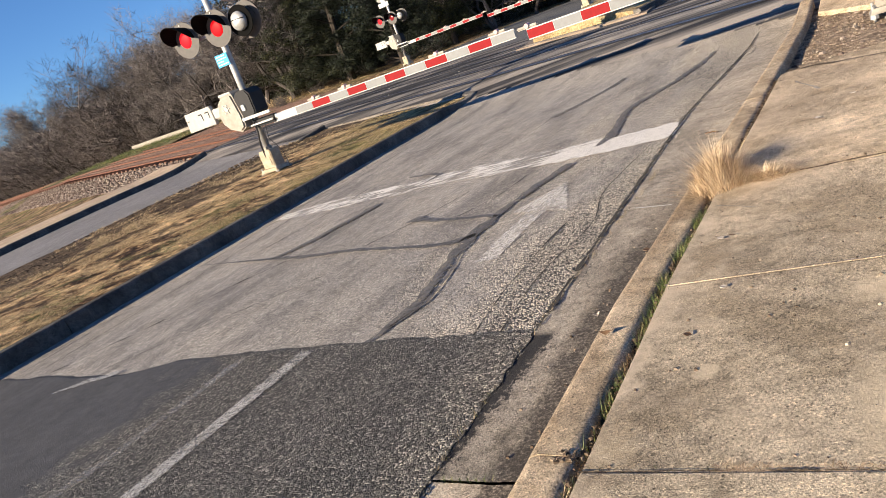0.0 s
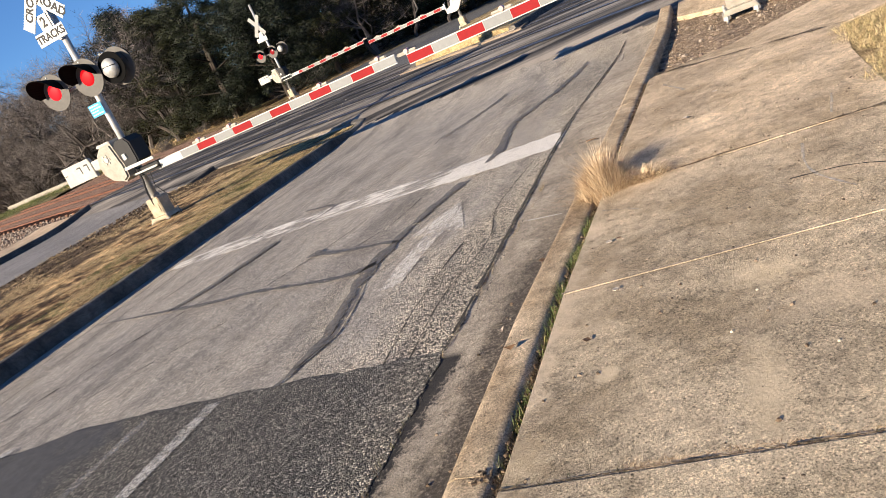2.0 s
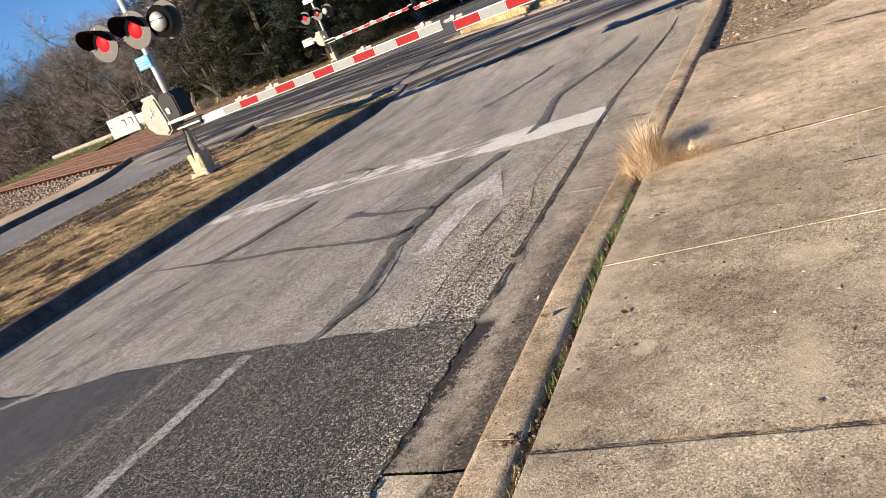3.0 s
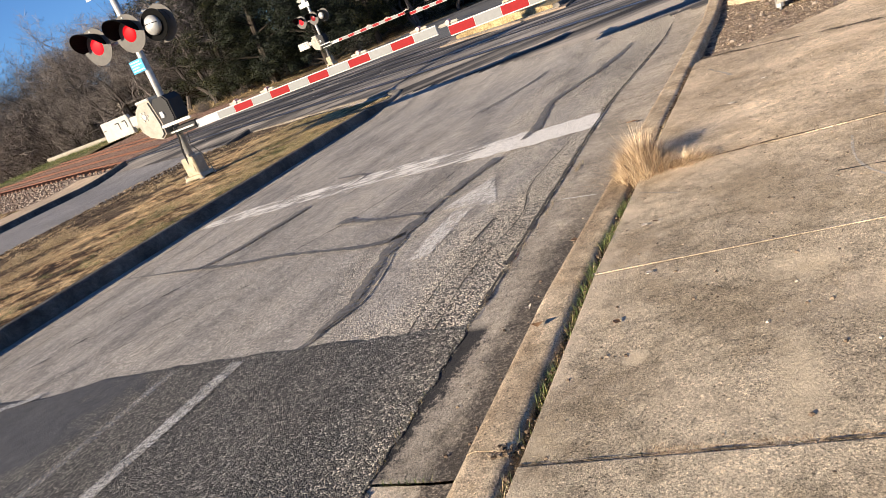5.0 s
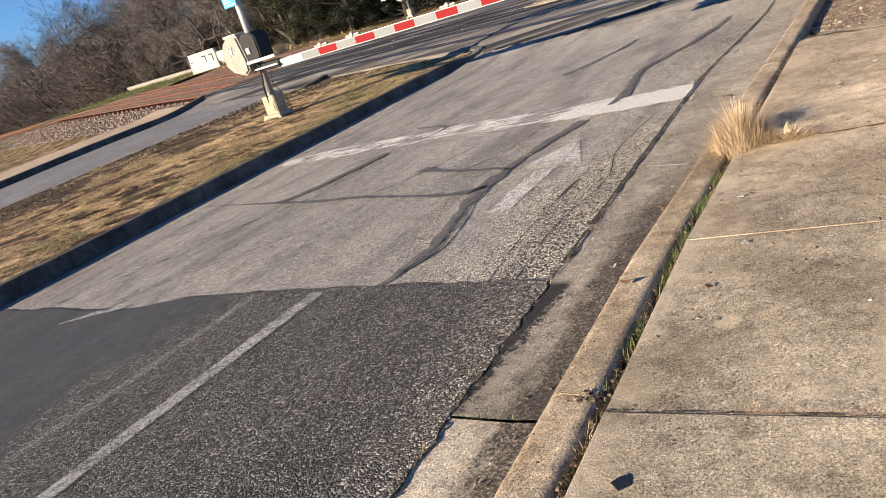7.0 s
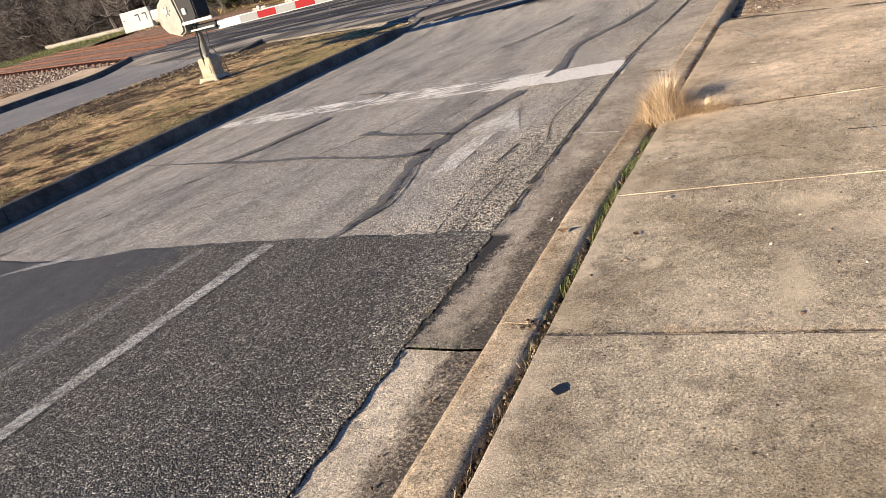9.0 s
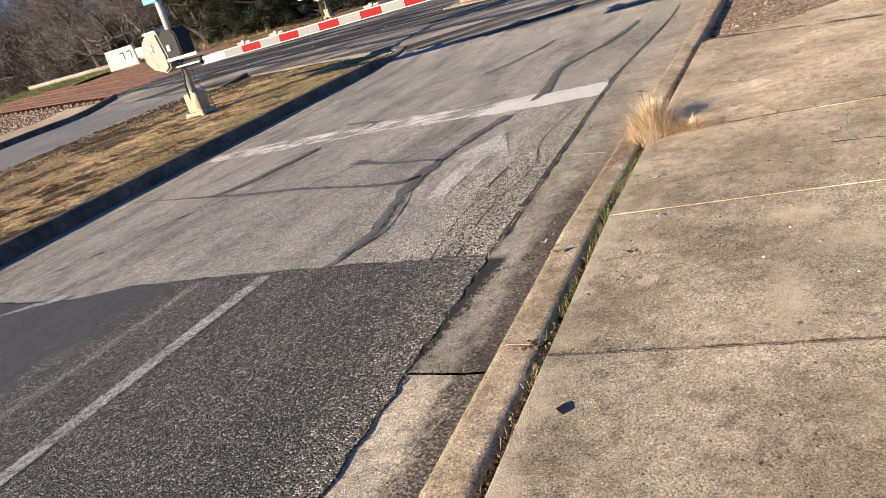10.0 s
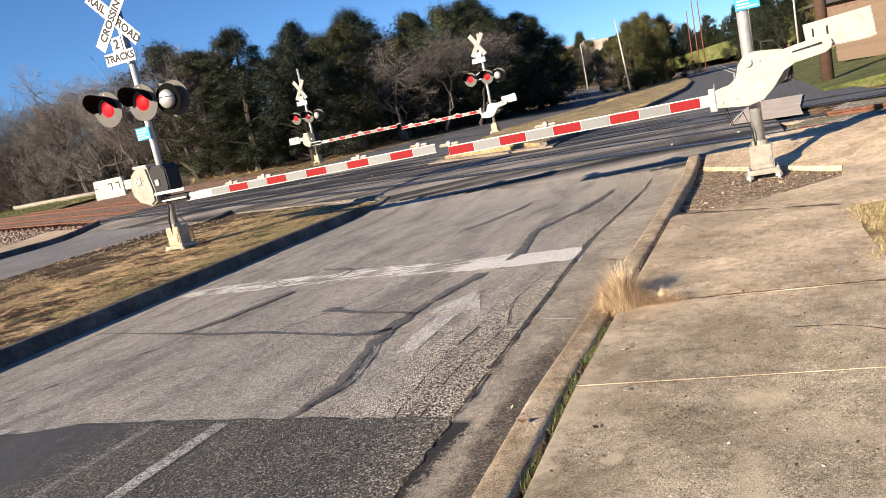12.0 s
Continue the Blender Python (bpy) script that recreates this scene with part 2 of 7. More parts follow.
k = concrete("kerb_concrete", (0.30, 0.23, 0.155), (0.45, 0.36, 0.25), (0.60, 0.49, 0.355))
rub = k.ramp(k.noise(3.5, 7, 0.7, (1, 0.5, 1), seed=11), (0.42, (0.80, 0.74, 0.66)), (0.52, (1.0, 0.98, 0.94)), (0.62, (1.16, 1.12, 1.06)))
k.color(k.mix(1.0, k.last, rub, "MULTIPLY"))
M["kerb"] = k.m
# darker than real concrete: shade on the median's road face is in this colour
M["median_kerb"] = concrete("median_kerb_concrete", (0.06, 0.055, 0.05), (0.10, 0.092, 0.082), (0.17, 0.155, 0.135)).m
M["far_kerb"] = concrete("far_kerb_concrete", (0.13, 0.11, 0.09), (0.19, 0.165, 0.135), (0.27, 0.235, 0.195), False).m
M["pale_concrete"] = concrete("pale_concrete", (0.30, 0.25, 0.2), (0.42, 0.35, 0.29), (0.52, 0.45, 0.38), False).m

k = Mat("soil", 0.95, 0, 0.2)
c = k.ramp(k.noise(18, 8, 0.7), (0.3, (0.035, 0.025, 0.018)), (0.5, (0.10, 0.075, 0.052)), (0.72, (0.23, 0.18, 0.125)))
k.color(c).bump(k.noise(45, 6, 0.7), 0.9, 0.03)
M["soil"] = k.m
k = Mat("pad_soil", 0.95, 0, 0.2)
c = k.ramp(k.noise(9, 9, 0.8), (0.36, (0.10, 0.072, 0.05)), (0.47, (0.24, 0.178, 0.122)), (0.55, (0.36, 0.275, 0.19)), (0.66, (0.55, 0.45, 0.33)))
k.color(k.mix(1.0, c, k.ramp(k.cells(70, out="Color"), (0.0, 0.45), (0.5, 1.0), (1.0, 1.5)), "MULTIPLY")).bump(k.noise(35, 8, 0.8), 0.6, 0.02).bump(k.cells(70), 0.5, 0.008)
M["pad_soil"] = k.m

k = Mat("dry_ground", 0.95, 0, 0.2)
a = k.ramp(k.noise(2.2, 8, 0.75), (0.41, (0.035, 0.023, 0.015)), (0.48, (0.15, 0.095, 0.052)), (0.53, (0.30, 0.20, 0.105)), (0.60, (0.48, 0.35, 0.19)))
g = k.ramp(k.noise(0.5, 5, 0.6, seed=4), (0.53, 0.0), (0.60, 0.6))
k.color(k.mix(1.0, k.mix(g, a, (0.12, 0.12, 0.035)), k.ramp(k.noise(40, 5), (0.3, 0.6), (0.7, 1.3)), "MULTIPLY")).bump(k.noise(30, 6, 0.7), 0.9, 0.04)
M["ground"] = k.m

# median: straw in the middle, bare dark soil towards the far carriageway, green beside the mast
k = Mat("median_turf", 0.95, 0, 0.2)
straw = k.ramp(k.noise(2.0, 10, 0.82), (0.42, (0.035, 0.022, 0.014)), (0.465, (0.17, 0.10, 0.055)), (0.50, (0.46, 0.325, 0.175)), (0.56, (0.74, 0.56, 0.33)))
dark = k.ramp(k.noise(7, 9, 0.8, seed=3), (0.36, (0.02, 0.015, 0.011)), (0.5, (0.075, 0.055, 0.038)), (0.64, (0.22, 0.165, 0.11)))
leafy = k.ramp(k.noise(6, 8, 0.8, seed=6), (0.38, (0.07, 0.055, 0.025)), (0.48, (0.22, 0.19, 0.07)), (0.60, (0.52, 0.42, 0.21)))
bare = k.ramp(k.math("ADD", k.math("ADD", k.math("MULTIPLY", k.axis(0), -0.25), -2.0), k.math("MULTIPLY", k.noise(0.9, 6, 0.7, seed=5), 1.2)), (0.66, 0.0), (0.80, 0.92))
hole = k.ramp(k.noise(1.6, 7, 0.75, seed=8), (0.53, 0.0), (0.58, 0.85))
lush = k.ramp(k.math("ADD", k.math("ADD", k.math("MULTIPLY", k.axis(0), 0.3), k.math("MULTIPLY", k.axis(1), 0.16)), k.math("ADD", k.math("MULTIPLY", k.noise(0.8, 6, 0.7, seed=1), 0.9), 0.86)), (0.5, 0.0), (0.75, 0.6))
k.color(k.mix(1.0, k.mix(k.math("MAXIMUM", bare, hole), k.mix(lush, straw, leafy), dark), k.mix(1.0, k.ramp(k.noise(55, 6, 0.8), (0.36, 0.35), (0.5, 1.0), (0.64, 1.6)), k.ramp(k.noise(9, 8, 0.8, (1.0, 0.7, 1), seed=15), (0.40, (0.36, 0.30, 0.25)), (0.49, (1.0, 0.97, 0.92)), (0.58, (1.3, 1.26, 1.15))), "MULTIPLY"), "MULTIPLY")).bump(k.noise(40, 8, 0.8), 1.0, 0.06)
M["median_turf"] = k.m

k = Mat("straw_turf", 0.95, 0, 0.2)
a = k.ramp(k.noise(1.5, 7, 0.7), (0.38, (0.20, 0.14, 0.07)), (0.5, (0.36, 0.27, 0.14)), (0.62, (0.46, 0.37, 0.20)))
k.color(k.mix(1.0, a, k.ramp(k.noise(25, 5, 0.7), (0.38, 0.6), (0.6, 1.25)), "MULTIPLY")).bump(k.noise(20, 6), 0.9, 0.05)
M["straw_turf"] = k.m
k = Mat("lawn", 0.95, 0, 0.2)
a = k.ramp(k.noise(1.2, 7, 0.7), (0.38, (0.06, 0.075, 0.022)), (0.5, (0.105, 0.118, 0.037)), (0.62, (0.16, 0.15, 0.068)))
k.color(k.mix(1.0, a, k.ramp(k.noise(12, 5), (0.3, 0.6), (0.7, 1.3)), "MULTIPLY")).bump(k.noise(9, 6), 0.9, 0.06)
M["lawn"] = k.m

k = Mat("bank_turf", 0.95, 0, 0.2)
k.color(k.ramp(k.noise(1.4, 8, 0.75), (0.40, (0.05, 0.052, 0.022)), (0.5, (0.13, 0.115, 0.055)), (0.6, (0.26, 0.21, 0.12)))).bump(k.noise(9, 6), 0.9, 0.06)
M["bank_turf"] = k.m
k = Mat("sandy_strip", 0.95, 0, 0.2)
k.color(k.mix(1.0, k.ramp(k.noise(2, 7, 0.7), (0.3, (0.17, 0.13, 0.098)), (0.7, (0.33, 0.265, 0.205))), k.ramp(k.noise(30, 5), (0.3, 0.7), (0.7, 1.2)), "MULTIPLY")).bump(k.noise(25, 6), 0.6, 0.03)
M["sand"] = k.m

k = Mat("verge_sand", 0.95, 0, 0.2)
k.color(k.mix(1.0, k.ramp(k.noise(2, 7, 0.7), (0.3, (0.33, 0.24, 0.165)), (0.7, (0.56, 0.44, 0.32))), k.ramp(k.noise(30, 5), (0.3, 0.7), (0.7, 1.2)), "MULTIPLY")).bump(k.noise(25, 6), 0.6, 0.03)
M["verge_sand"] = k.m

k = Mat("ballast_bed", 0.95, 0, 0.2)
k.color(k.ramp(k.cells(16, out="Color"), (0.1, (0.11, 0.064, 0.046)), (0.5, (0.26, 0.15, 0.105)), (0.9, (0.40, 0.28, 0.21)))).bump(k.ramp(k.cells(16), (0, 1.0), (0.6, 0.0)), 1.0, 0.05)
M["ballast"] = k.m
k = Mat("gravel", 0.95, 0, 0.2)
k.color(k.mix(k.ramp(k.noise(1.2, 6, 0.7), (0.45, 0.0), (0.55, 0.7)), k.ramp(k.cells(24, out="Color"), (0.1, (0.16, 0.14, 0.115)), (0.5, (0.34, 0.30, 0.255)), (0.9, (0.56, 0.50, 0.43))), k.ramp(k.noise(20, 6, 0.8), (0.4, (0.08, 0.08, 0.03)), (0.6, (0.28, 0.24, 0.12))))).bump(k.ramp(k.cells(24), (0, 1.0), (0.6, 0.0)), 1.0, 0.03)
M["gravel"] = k.m
k = Mat("ballast_stone", 0.9, 0, 0.3)
k.color(k.mix(1.0, k.ramp(k.island(), (0.0, (0.07, 0.045, 0.035)), (0.5, (0.16, 0.12, 0.095)), (1.0, (0.32, 0.27, 0.22))), k.ramp(k.noise(50, 4), (0.3, 0.75), (0.7, 1.2)), "MULTIPLY"))
M["stone"] = k.m
k = Mat("asphalt_crumbs", 0.9)
k.color(k.ramp(k.island(), (0.0, (0.012, 0.012, 0.012)), (0.7, (0.06, 0.058, 0.055)), (1.0, (0.22, 0.20, 0.18))))
M["crumb"] = k.m
k = Mat("clods", 0.95, 0, 0.2)
k.color(k.ramp(k.island(), (0.0, (0.05, 0.036, 0.025)), (0.5, (0.14, 0.10, 0.068)), (0.85, (0.28, 0.215, 0.15)), (1.0, (0.5, 0.43, 0.33))))
M["clod"] = k.m
k = Mat("gap_clods", 0.95, 0, 0.2)
k.color(k.ramp(k.island(), (0.0, (0.018, 0.013, 0.009)), (0.6, (0.06, 0.043, 0.029)), (0.9, (0.11, 0.08, 0.055)), (1.0, (0.24, 0.185, 0.125))))
M["gap_clod"] = k.m
k = Mat("rusty_rail", 0.75, 0.0, 0.3)
k.color(k.ramp(k.noise(8, 6, 0.7, (1, 1, 1)), (0.38, (0.075, 0.03, 0.017)), (0.6, (0.19, 0.08, 0.045)))).bump(k.noise(40, 4), 0.3, 0.004)
M["rust"] = k.m
k = Mat("tie_wood", 0.9, 0, 0.2)
k.color(k.ramp(k.noise(6, 6, 0.7, (1, 6, 1)), (0.3, (0.08, 0.04, 0.025)), (0.7, (0.22, 0.12, 0.075)))).bump(k.noise(30, 4), 0.5, 0.01)
M["tie"] = k.m
k = Mat("rail_head", 0.35, 1.0)
k.color(k.ramp(k.noise(20, 4, 0.6, (0.2, 1, 1)), (0.3, (0.20, 0.16, 0.13)), (0.7, (0.42, 0.38, 0.35))))
M["rail_head"] = k.m
k = Mat("rubber", 0.7)
k.color(k.ramp(k.noise(20, 4), (0.3, (0.015, 0.015, 0.015)), (0.7, (0.04, 0.038, 0.036))))
M["rubber"] = k.m


def paint(name, col, amount, lo=0.40, hi=0.56, streak=(1, 1, 1), chip=0):
    k = Mat(name, 0.75)
    k.color(k.mix(1.0, col, k.ramp(k.noise(60, 5, 0.7), (0.3, 0.75), (0.7, 1.1)), "MULTIPLY"))
    wear = k.math("ADD", k.math("MULTIPLY", k.noise(30, 6, 0.75, streak), 0.6), k.math("MULTIPLY", k.noise(2.2, 4, 0.6, seed=6), 0.4))
    keep = k.math("MULTIPLY", k.ramp(wear, (lo, 0.0), (hi, 1.0)), amount)
    if chip:
        keep = k.math("MULTIPLY", keep, k.ramp(k.cells(chip), (0.42, 1.0), (0.66, 0.35)))
    k.worn(keep)
    k.bump(k.cells(85), 0.4, 0.004)
    return k.m


M["line_paint"] = paint("line_paint", (0.54, 0.53, 0.50), 0.85, 0.36, 0.56, (1, 1, 1), 125)
M["line_faint"] = paint("line_faint", (0.42, 0.41, 0.40), 0.55, 0.40, 0.60, (1, 1, 1), 125)
k = Mat("stop_paint", 0.75)
k.color(k.mix(1.0, (0.80, 0.76, 0.69), k.ramp(k.noise(60, 5, 0.7), (0.3, 0.75), (0.7, 1.1)), "MULTIPLY"))
streaks = k.math("ADD", k.math("MULTIPLY", k.noise(6, 8, 0.72, (0.35, 2.6, 1), -12.0), 0.62), k.math("MULTIPLY", k.noise(1.7, 4, 0.6, seed=6), 0.38))
streaks = k.math("ADD", streaks, k.ramp(k.math("MULTIPLY", k.axis(0), -0.2), (0.02, 0.16), (0.24, 0.02)))
k.worn(k.math("MULTIPLY", k.ramp(streaks, (0.47, 0.08), (0.535, 1.0)), k.ramp(k.cells(98), (0.50, 1.0), (0.70, 0.55)))).bump(k.cells(85), 0.4, 0.004)
M["stop_paint"] = k.m
M["arrow_paint"] = paint("arrow_paint", (0.82, 0.78, 0.71), 0.78, 0.41, 0.53, (1.4, 0.5, 1), 88)
M["scrape"] = paint("scrape", (0.66, 0.60, 0.50), 0.6, 0.36, 0.56)
M["edge_line"] = paint("edge_line", (0.7, 0.68, 0.62), 0.95, 0.2, 0.4)
k = Mat("crack_sealant", 0.65)
k.color(k.ramp(k.noise(30, 5), (0.4, (0.075, 0.071, 0.066)), (0.6, (0.14, 0.131, 0.121))))
k.worn(k.ramp(k.noise(26, 6, 0.7, seed=3), (0.38, 0.2), (0.47, 0.88))).bump(k.noise(90, 3), 0.3, 0.004)
M["sealant"] = k.m
k = Mat("crack", 0.95)
k.color((0.03, 0.027, 0.024)).worn(k.ramp(k.noise(9, 5, 0.7, seed=8), (0.38, 0.0), (0.46, 0.9)))
M["crack"] = k.m
k = Mat("joint_dirt", 0.95, 0, 0.2)
k.color(k.ramp(k.noise(60, 6, 0.8), (0.38, (0.02, 0.015, 0.011)), (0.5, (0.08, 0.06, 0.042)), (0.64, (0.34, 0.26, 0.16))))
k.worn(k.ramp(k.noise(24, 7, 0.8, (0.5, 1.6, 1), seed=4), (0.42, 0.0), (0.5, 1.0))).bump(k.noise(70, 5, 0.8), 0.8, 0.01)
M["joint_dirt"] = k.m


def grass_mat(name, *cols):
    k = Mat(name, 0.7, 0, 0.3)
    k.color(k.ramp(k.island(), *[(q / max(1, len(cols) - 1), c) for q, c in enumerate(cols)]))
    return k.m


M["straw"] = grass_mat("straw", (0.15, 0.09, 0.05), (0.46, 0.32, 0.19), (0.68, 0.52, 0.33), (0.80, 0.67, 0.47), (0.38, 0.235, 0.15))
M["turf"] = grass_mat("turf", (0.07, 0.042, 0.024), (0.26, 0.16, 0.08), (0.56, 0.40, 0.21), (0.74, 0.59, 0.35), (0.66, 0.50, 0.28), (0.20, 0.18, 0.07))
M["verge_blades"] = grass_mat("verge_blades", (0.11, 0.085, 0.035), (0.44, 0.31, 0.15), (0.60, 0.46, 0.24), (0.70, 0.57, 0.34), (0.26, 0.25, 0.08))
M["green_blades"] = grass_mat("green_blades", (0.025, 0.04, 0.012), (0.07, 0.10, 0.028), (0.13, 0.16, 0.045), (0.28, 0.25, 0.10))
M["dead_blades"] = grass_mat("dead_blades", (0.07, 0.05, 0.03), (0.17, 0.12, 0.07), (0.36, 0.27, 0.15), (0.07, 0.09, 0.03))


def plain(name, col, rough=0.5, metal=0.0, dirt=0.25, scale=9.0):
    k = Mat(name, rough, metal)
    k.color(k.mix(1.0, col, k.ramp(k.noise(scale, 7, 0.7), (0.3, 1 - dirt), (0.65, 1.05)), "MULTIPLY"))
    k.bump(k.noise(scale * 6, 4), 0.12, 0.004)
    return k.m


M["white"] = plain("white_enamel", (0.40, 0.385, 0.355), 0.5, 0, 0.25)
M["cream"] = plain("cream_enamel", (0.33, 0.30, 0.25), 0.55, 0, 0.35)
M["tan"] = plain("tan_cast_base", (0.44, 0.36, 0.25), 0.7, 0, 0.4)
M["galv"] = plain("galvanised_steel", (0.42, 0.42, 0.41), 0.5, 0.35, 0.3, 14)
M["grey_paint"] = plain("grey_disc_paint", (0.105, 0.098, 0.09), 0.75, 0, 0.25)
M["black"] = plain("black_paint", (0.008, 0.008, 0.009), 0.7, 0, 0.3)
M["matte_black"] = Mat("matte_black_paint", 0.95, 0, 0.06).color((0.006, 0.006, 0.006)).m
M["apron"] = plain("apron_concrete", (0.60, 0.50, 0.40), 0.9, 0, 0.25, 2)
M["red_tape"] = plain("red_reflective_tape", (0.24, 0.006, 0.008), 0.9, 0, 0.2, 20)
M["grey_tape"] = plain("grey_reflective_tape", (0.17, 0.178, 0.18), 0.45, 0, 0.15, 20)
M["sign_white"] = plain("sign_sheeting", (0.46, 0.46, 0.44), 0.45, 0, 0.2, 6)
M["sign_back"] = plain("weathered_sign", (0.26, 0.26, 0.25), 0.6, 0, 0.3, 6)
M["blue"] = plain("blue_sheeting", (0.02, 0.30, 0.62), 0.4, 0, 0.1)
M["wood_pole"] = plain("creosoted_pole", (0.10, 0.055, 0.035), 0.85, 0, 0.4, 5)
M["fence_wood"] = plain("fence_boards", (0.24, 0.17, 0.115), 0.85, 0, 0.35, 3)
M["roof"] = plain("dark_roof", (0.09, 0.08, 0.075), 0.85, 0, 0.3, 2)
M["brick_wall"] = plain("tan_wall", (0.16, 0.10, 0.07), 0.85, 0, 0.25, 3)
M["window_glass"] = plain("dark_glass", (0.02, 0.024, 0.03), 0.12, 0, 0.1)
M["pale_stone"] = plain("pale_stone", (0.40, 0.38, 0.34), 0.8, 0, 0.2, 40)
M["guard"] = plain("pale_wall_concrete", (0.36, 0.325, 0.27), 0.85, 0, 0.4, 3)
M["lamp_pole"] = plain("pale_pole", (0.50, 0.48, 0.44), 0.6, 0.3, 0.2, 4)
M["red_pole"] = plain("rust_red_pole", (0.20, 0.06, 0.05), 0.7, 0, 0.25, 3)
M["lens_on"] = Mat("lit_red_lens", 0.5, 0, 0.08).color((0.30, 0.004, 0.006)).glow((1.0, 0.012, 0.02), 0.75).m
M["lens_dim"] = Mat("dim_red_lens", 0.5, 0, 0.08).color((0.22, 0.004, 0.005)).glow((1.0, 0.012, 0.02), 0.38).m
M["pink_lens"] = plain("faded_pink_lens", (0.62, 0.34, 0.30), 0.4, 0, 0.1)
M["lens_off"] = Mat("dark_red_lens", 0.2).color((0.18, 0.008, 0.01)).m


def leaf_mat(name, *cols):
    k = Mat(name, 0.65, 0, 0.3)
    base = k.ramp(k.island(), *[(q / max(1, len(cols) - 1), c) for q, c in enumerate(cols)])
    k.color(k.mix(1.0, base, k.ramp(k.random(), (0.0, (0.55, 0.70, 0.75)), (0.5, (0.95, 1.0, 0.9)), (1.0, (2.0, 1.6, 0.85))), "MULTIPLY"))
    return k.m


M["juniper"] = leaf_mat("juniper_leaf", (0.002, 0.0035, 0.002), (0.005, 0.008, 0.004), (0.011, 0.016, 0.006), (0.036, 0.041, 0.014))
M["oak"] = leaf_mat("oak_leaf", (0.016, 0.021, 0.008), (0.04, 0.044, 0.016), (0.085, 0.08, 0.032))
k = Mat("bark", 0.9, 0, 0.2)
k.color(k.mix(1.0, k.ramp(k.noise(6, 7, 0.7, (1, 1, 0.2)), (0.3, (0.02, 0.016, 0.013)), (0.7, (0.065, 0.053, 0.044))), k.ramp(k.random(), (0.0, 0.7), (1.0, 1.2)), "MULTIPLY")).bump(k.noise(18, 6, 0.7, (1, 1, 0.2)), 0.7, 0.03)
M["bark"] = k.m
k = Mat("twigs", 0.9, 0, 0.2)
k.color(k.mix(1.0, k.ramp(k.island(), (0.0, (0.05, 0.043, 0.039)), (0.6, (0.125, 0.108, 0.099)), (1.0, (0.26, 0.232, 0.215))), k.ramp(k.random(), (0.0, 0.75), (1.0, 1.2)), "MULTIPLY"))
M["twigs"] = k.m


# ---------------------------------------------------------------- helpers for shapes
def part(name, bm, material, parent=None, label="", smooth=False):
    me = bpy.data.meshes.new(name)
    bm.to_mesh(me)
    bm.free()
    if smooth:
        me.polygons.foreach_set("use_smooth", [True] * len(me.polygons))
    me.materials.append(material)
    ob = new(name, me)
    if parent is not None:
        ob.parent = parent
    if label:
        ob["label"] = label
    return ob


def mesh(name, verts, faces, material, parent=None):
    me = bpy.data.meshes.new(name)
    me.from_pydata([tuple(v) for v in verts], [], faces)
    me.materials.append(material)
    ob = new(name, me)
    if parent is not None:
        ob.parent = parent
    return ob


def empty(name, m=None):
    ob = new(name)
    ob.empty_display_size = 0.1
    if m is not None:
        ob.matrix_world = m
    return ob


def smooth01(v):
    v = min(1.0, max(0.0, v))
    return v * v * (3 - 2 * v)


TRACK_TURN = 21.0
TN = Vector((math.sin(radians(TRACK_TURN)), math.cos(radians(TRACK_TURN)), 0))   # across the tracks
TD = Vector((math.cos(radians(TRACK_TURN)), -math.sin(radians(TRACK_TURN)), 0))  # along the tracks


def across(x, y):
    return TN.x * x + TN.y * y


def tr(s, d):
    """A plan point s metres along the tracks and d metres across them."""
    p = TD * s + TN * d
    return p.x, p.y


def lift(x, y):
    """Height of the terrain: flat near the camera, a hump for the tracks, banks far off."""
    d = across(x, y)
    z = 0.30 * smooth01((d - 7.2) / 3.5)
    z += 0.014 * min(16.0, max(0.0, -x - 6.0)) * smooth01((d + 2) / 9.0)
    z += 0.03 * min(18.0, max(0.0, -x - 19.5)) * smooth01((d - 5) / 5)
    if d > 17:
        z += 0.02 * min(30.0, d - 17) * smooth01((-x - 8) / 10)
        z += 0.05 * min(40.0, d - 17) * smooth01((x - 6) / 8)
    z += max(0.0, d - 60) * 0.012
    return z


def drape(name, xs, ys, material, parent=None, inside=None, dz=0.0, rough=0.0, seed=1):
    """A sheet over the terrain on a grid of plan points; inside(x, y) tells which cells stay."""
    verts, idx, faces = [], {}, []
    for j, y in enumerate(ys):
        for i, x in enumerate(xs):
            h = noise.noise((x * 3.1, y * 3.1, seed)) * rough + noise.noise((x * 0.7, y * 0.7, seed + 4)) * rough
            idx[i, j] = len(verts)
            verts.append((x, y, lift(x, y) + dz + h))
    for j in range(len(ys) - 1):
        for i in range(len(xs) - 1):
            cx, cy = (xs[i] + xs[i + 1]) / 2, (ys[j] + ys[j + 1]) / 2
            if inside is None or inside(cx, cy):
                faces.append((idx[i, j], idx[i + 1, j], idx[i + 1, j + 1], idx[i, j + 1]))
    return mesh(name, verts, faces, material, parent)


def steps(a, b, n):
    return [a + (b - a) * k / n for k in range(n + 1)]


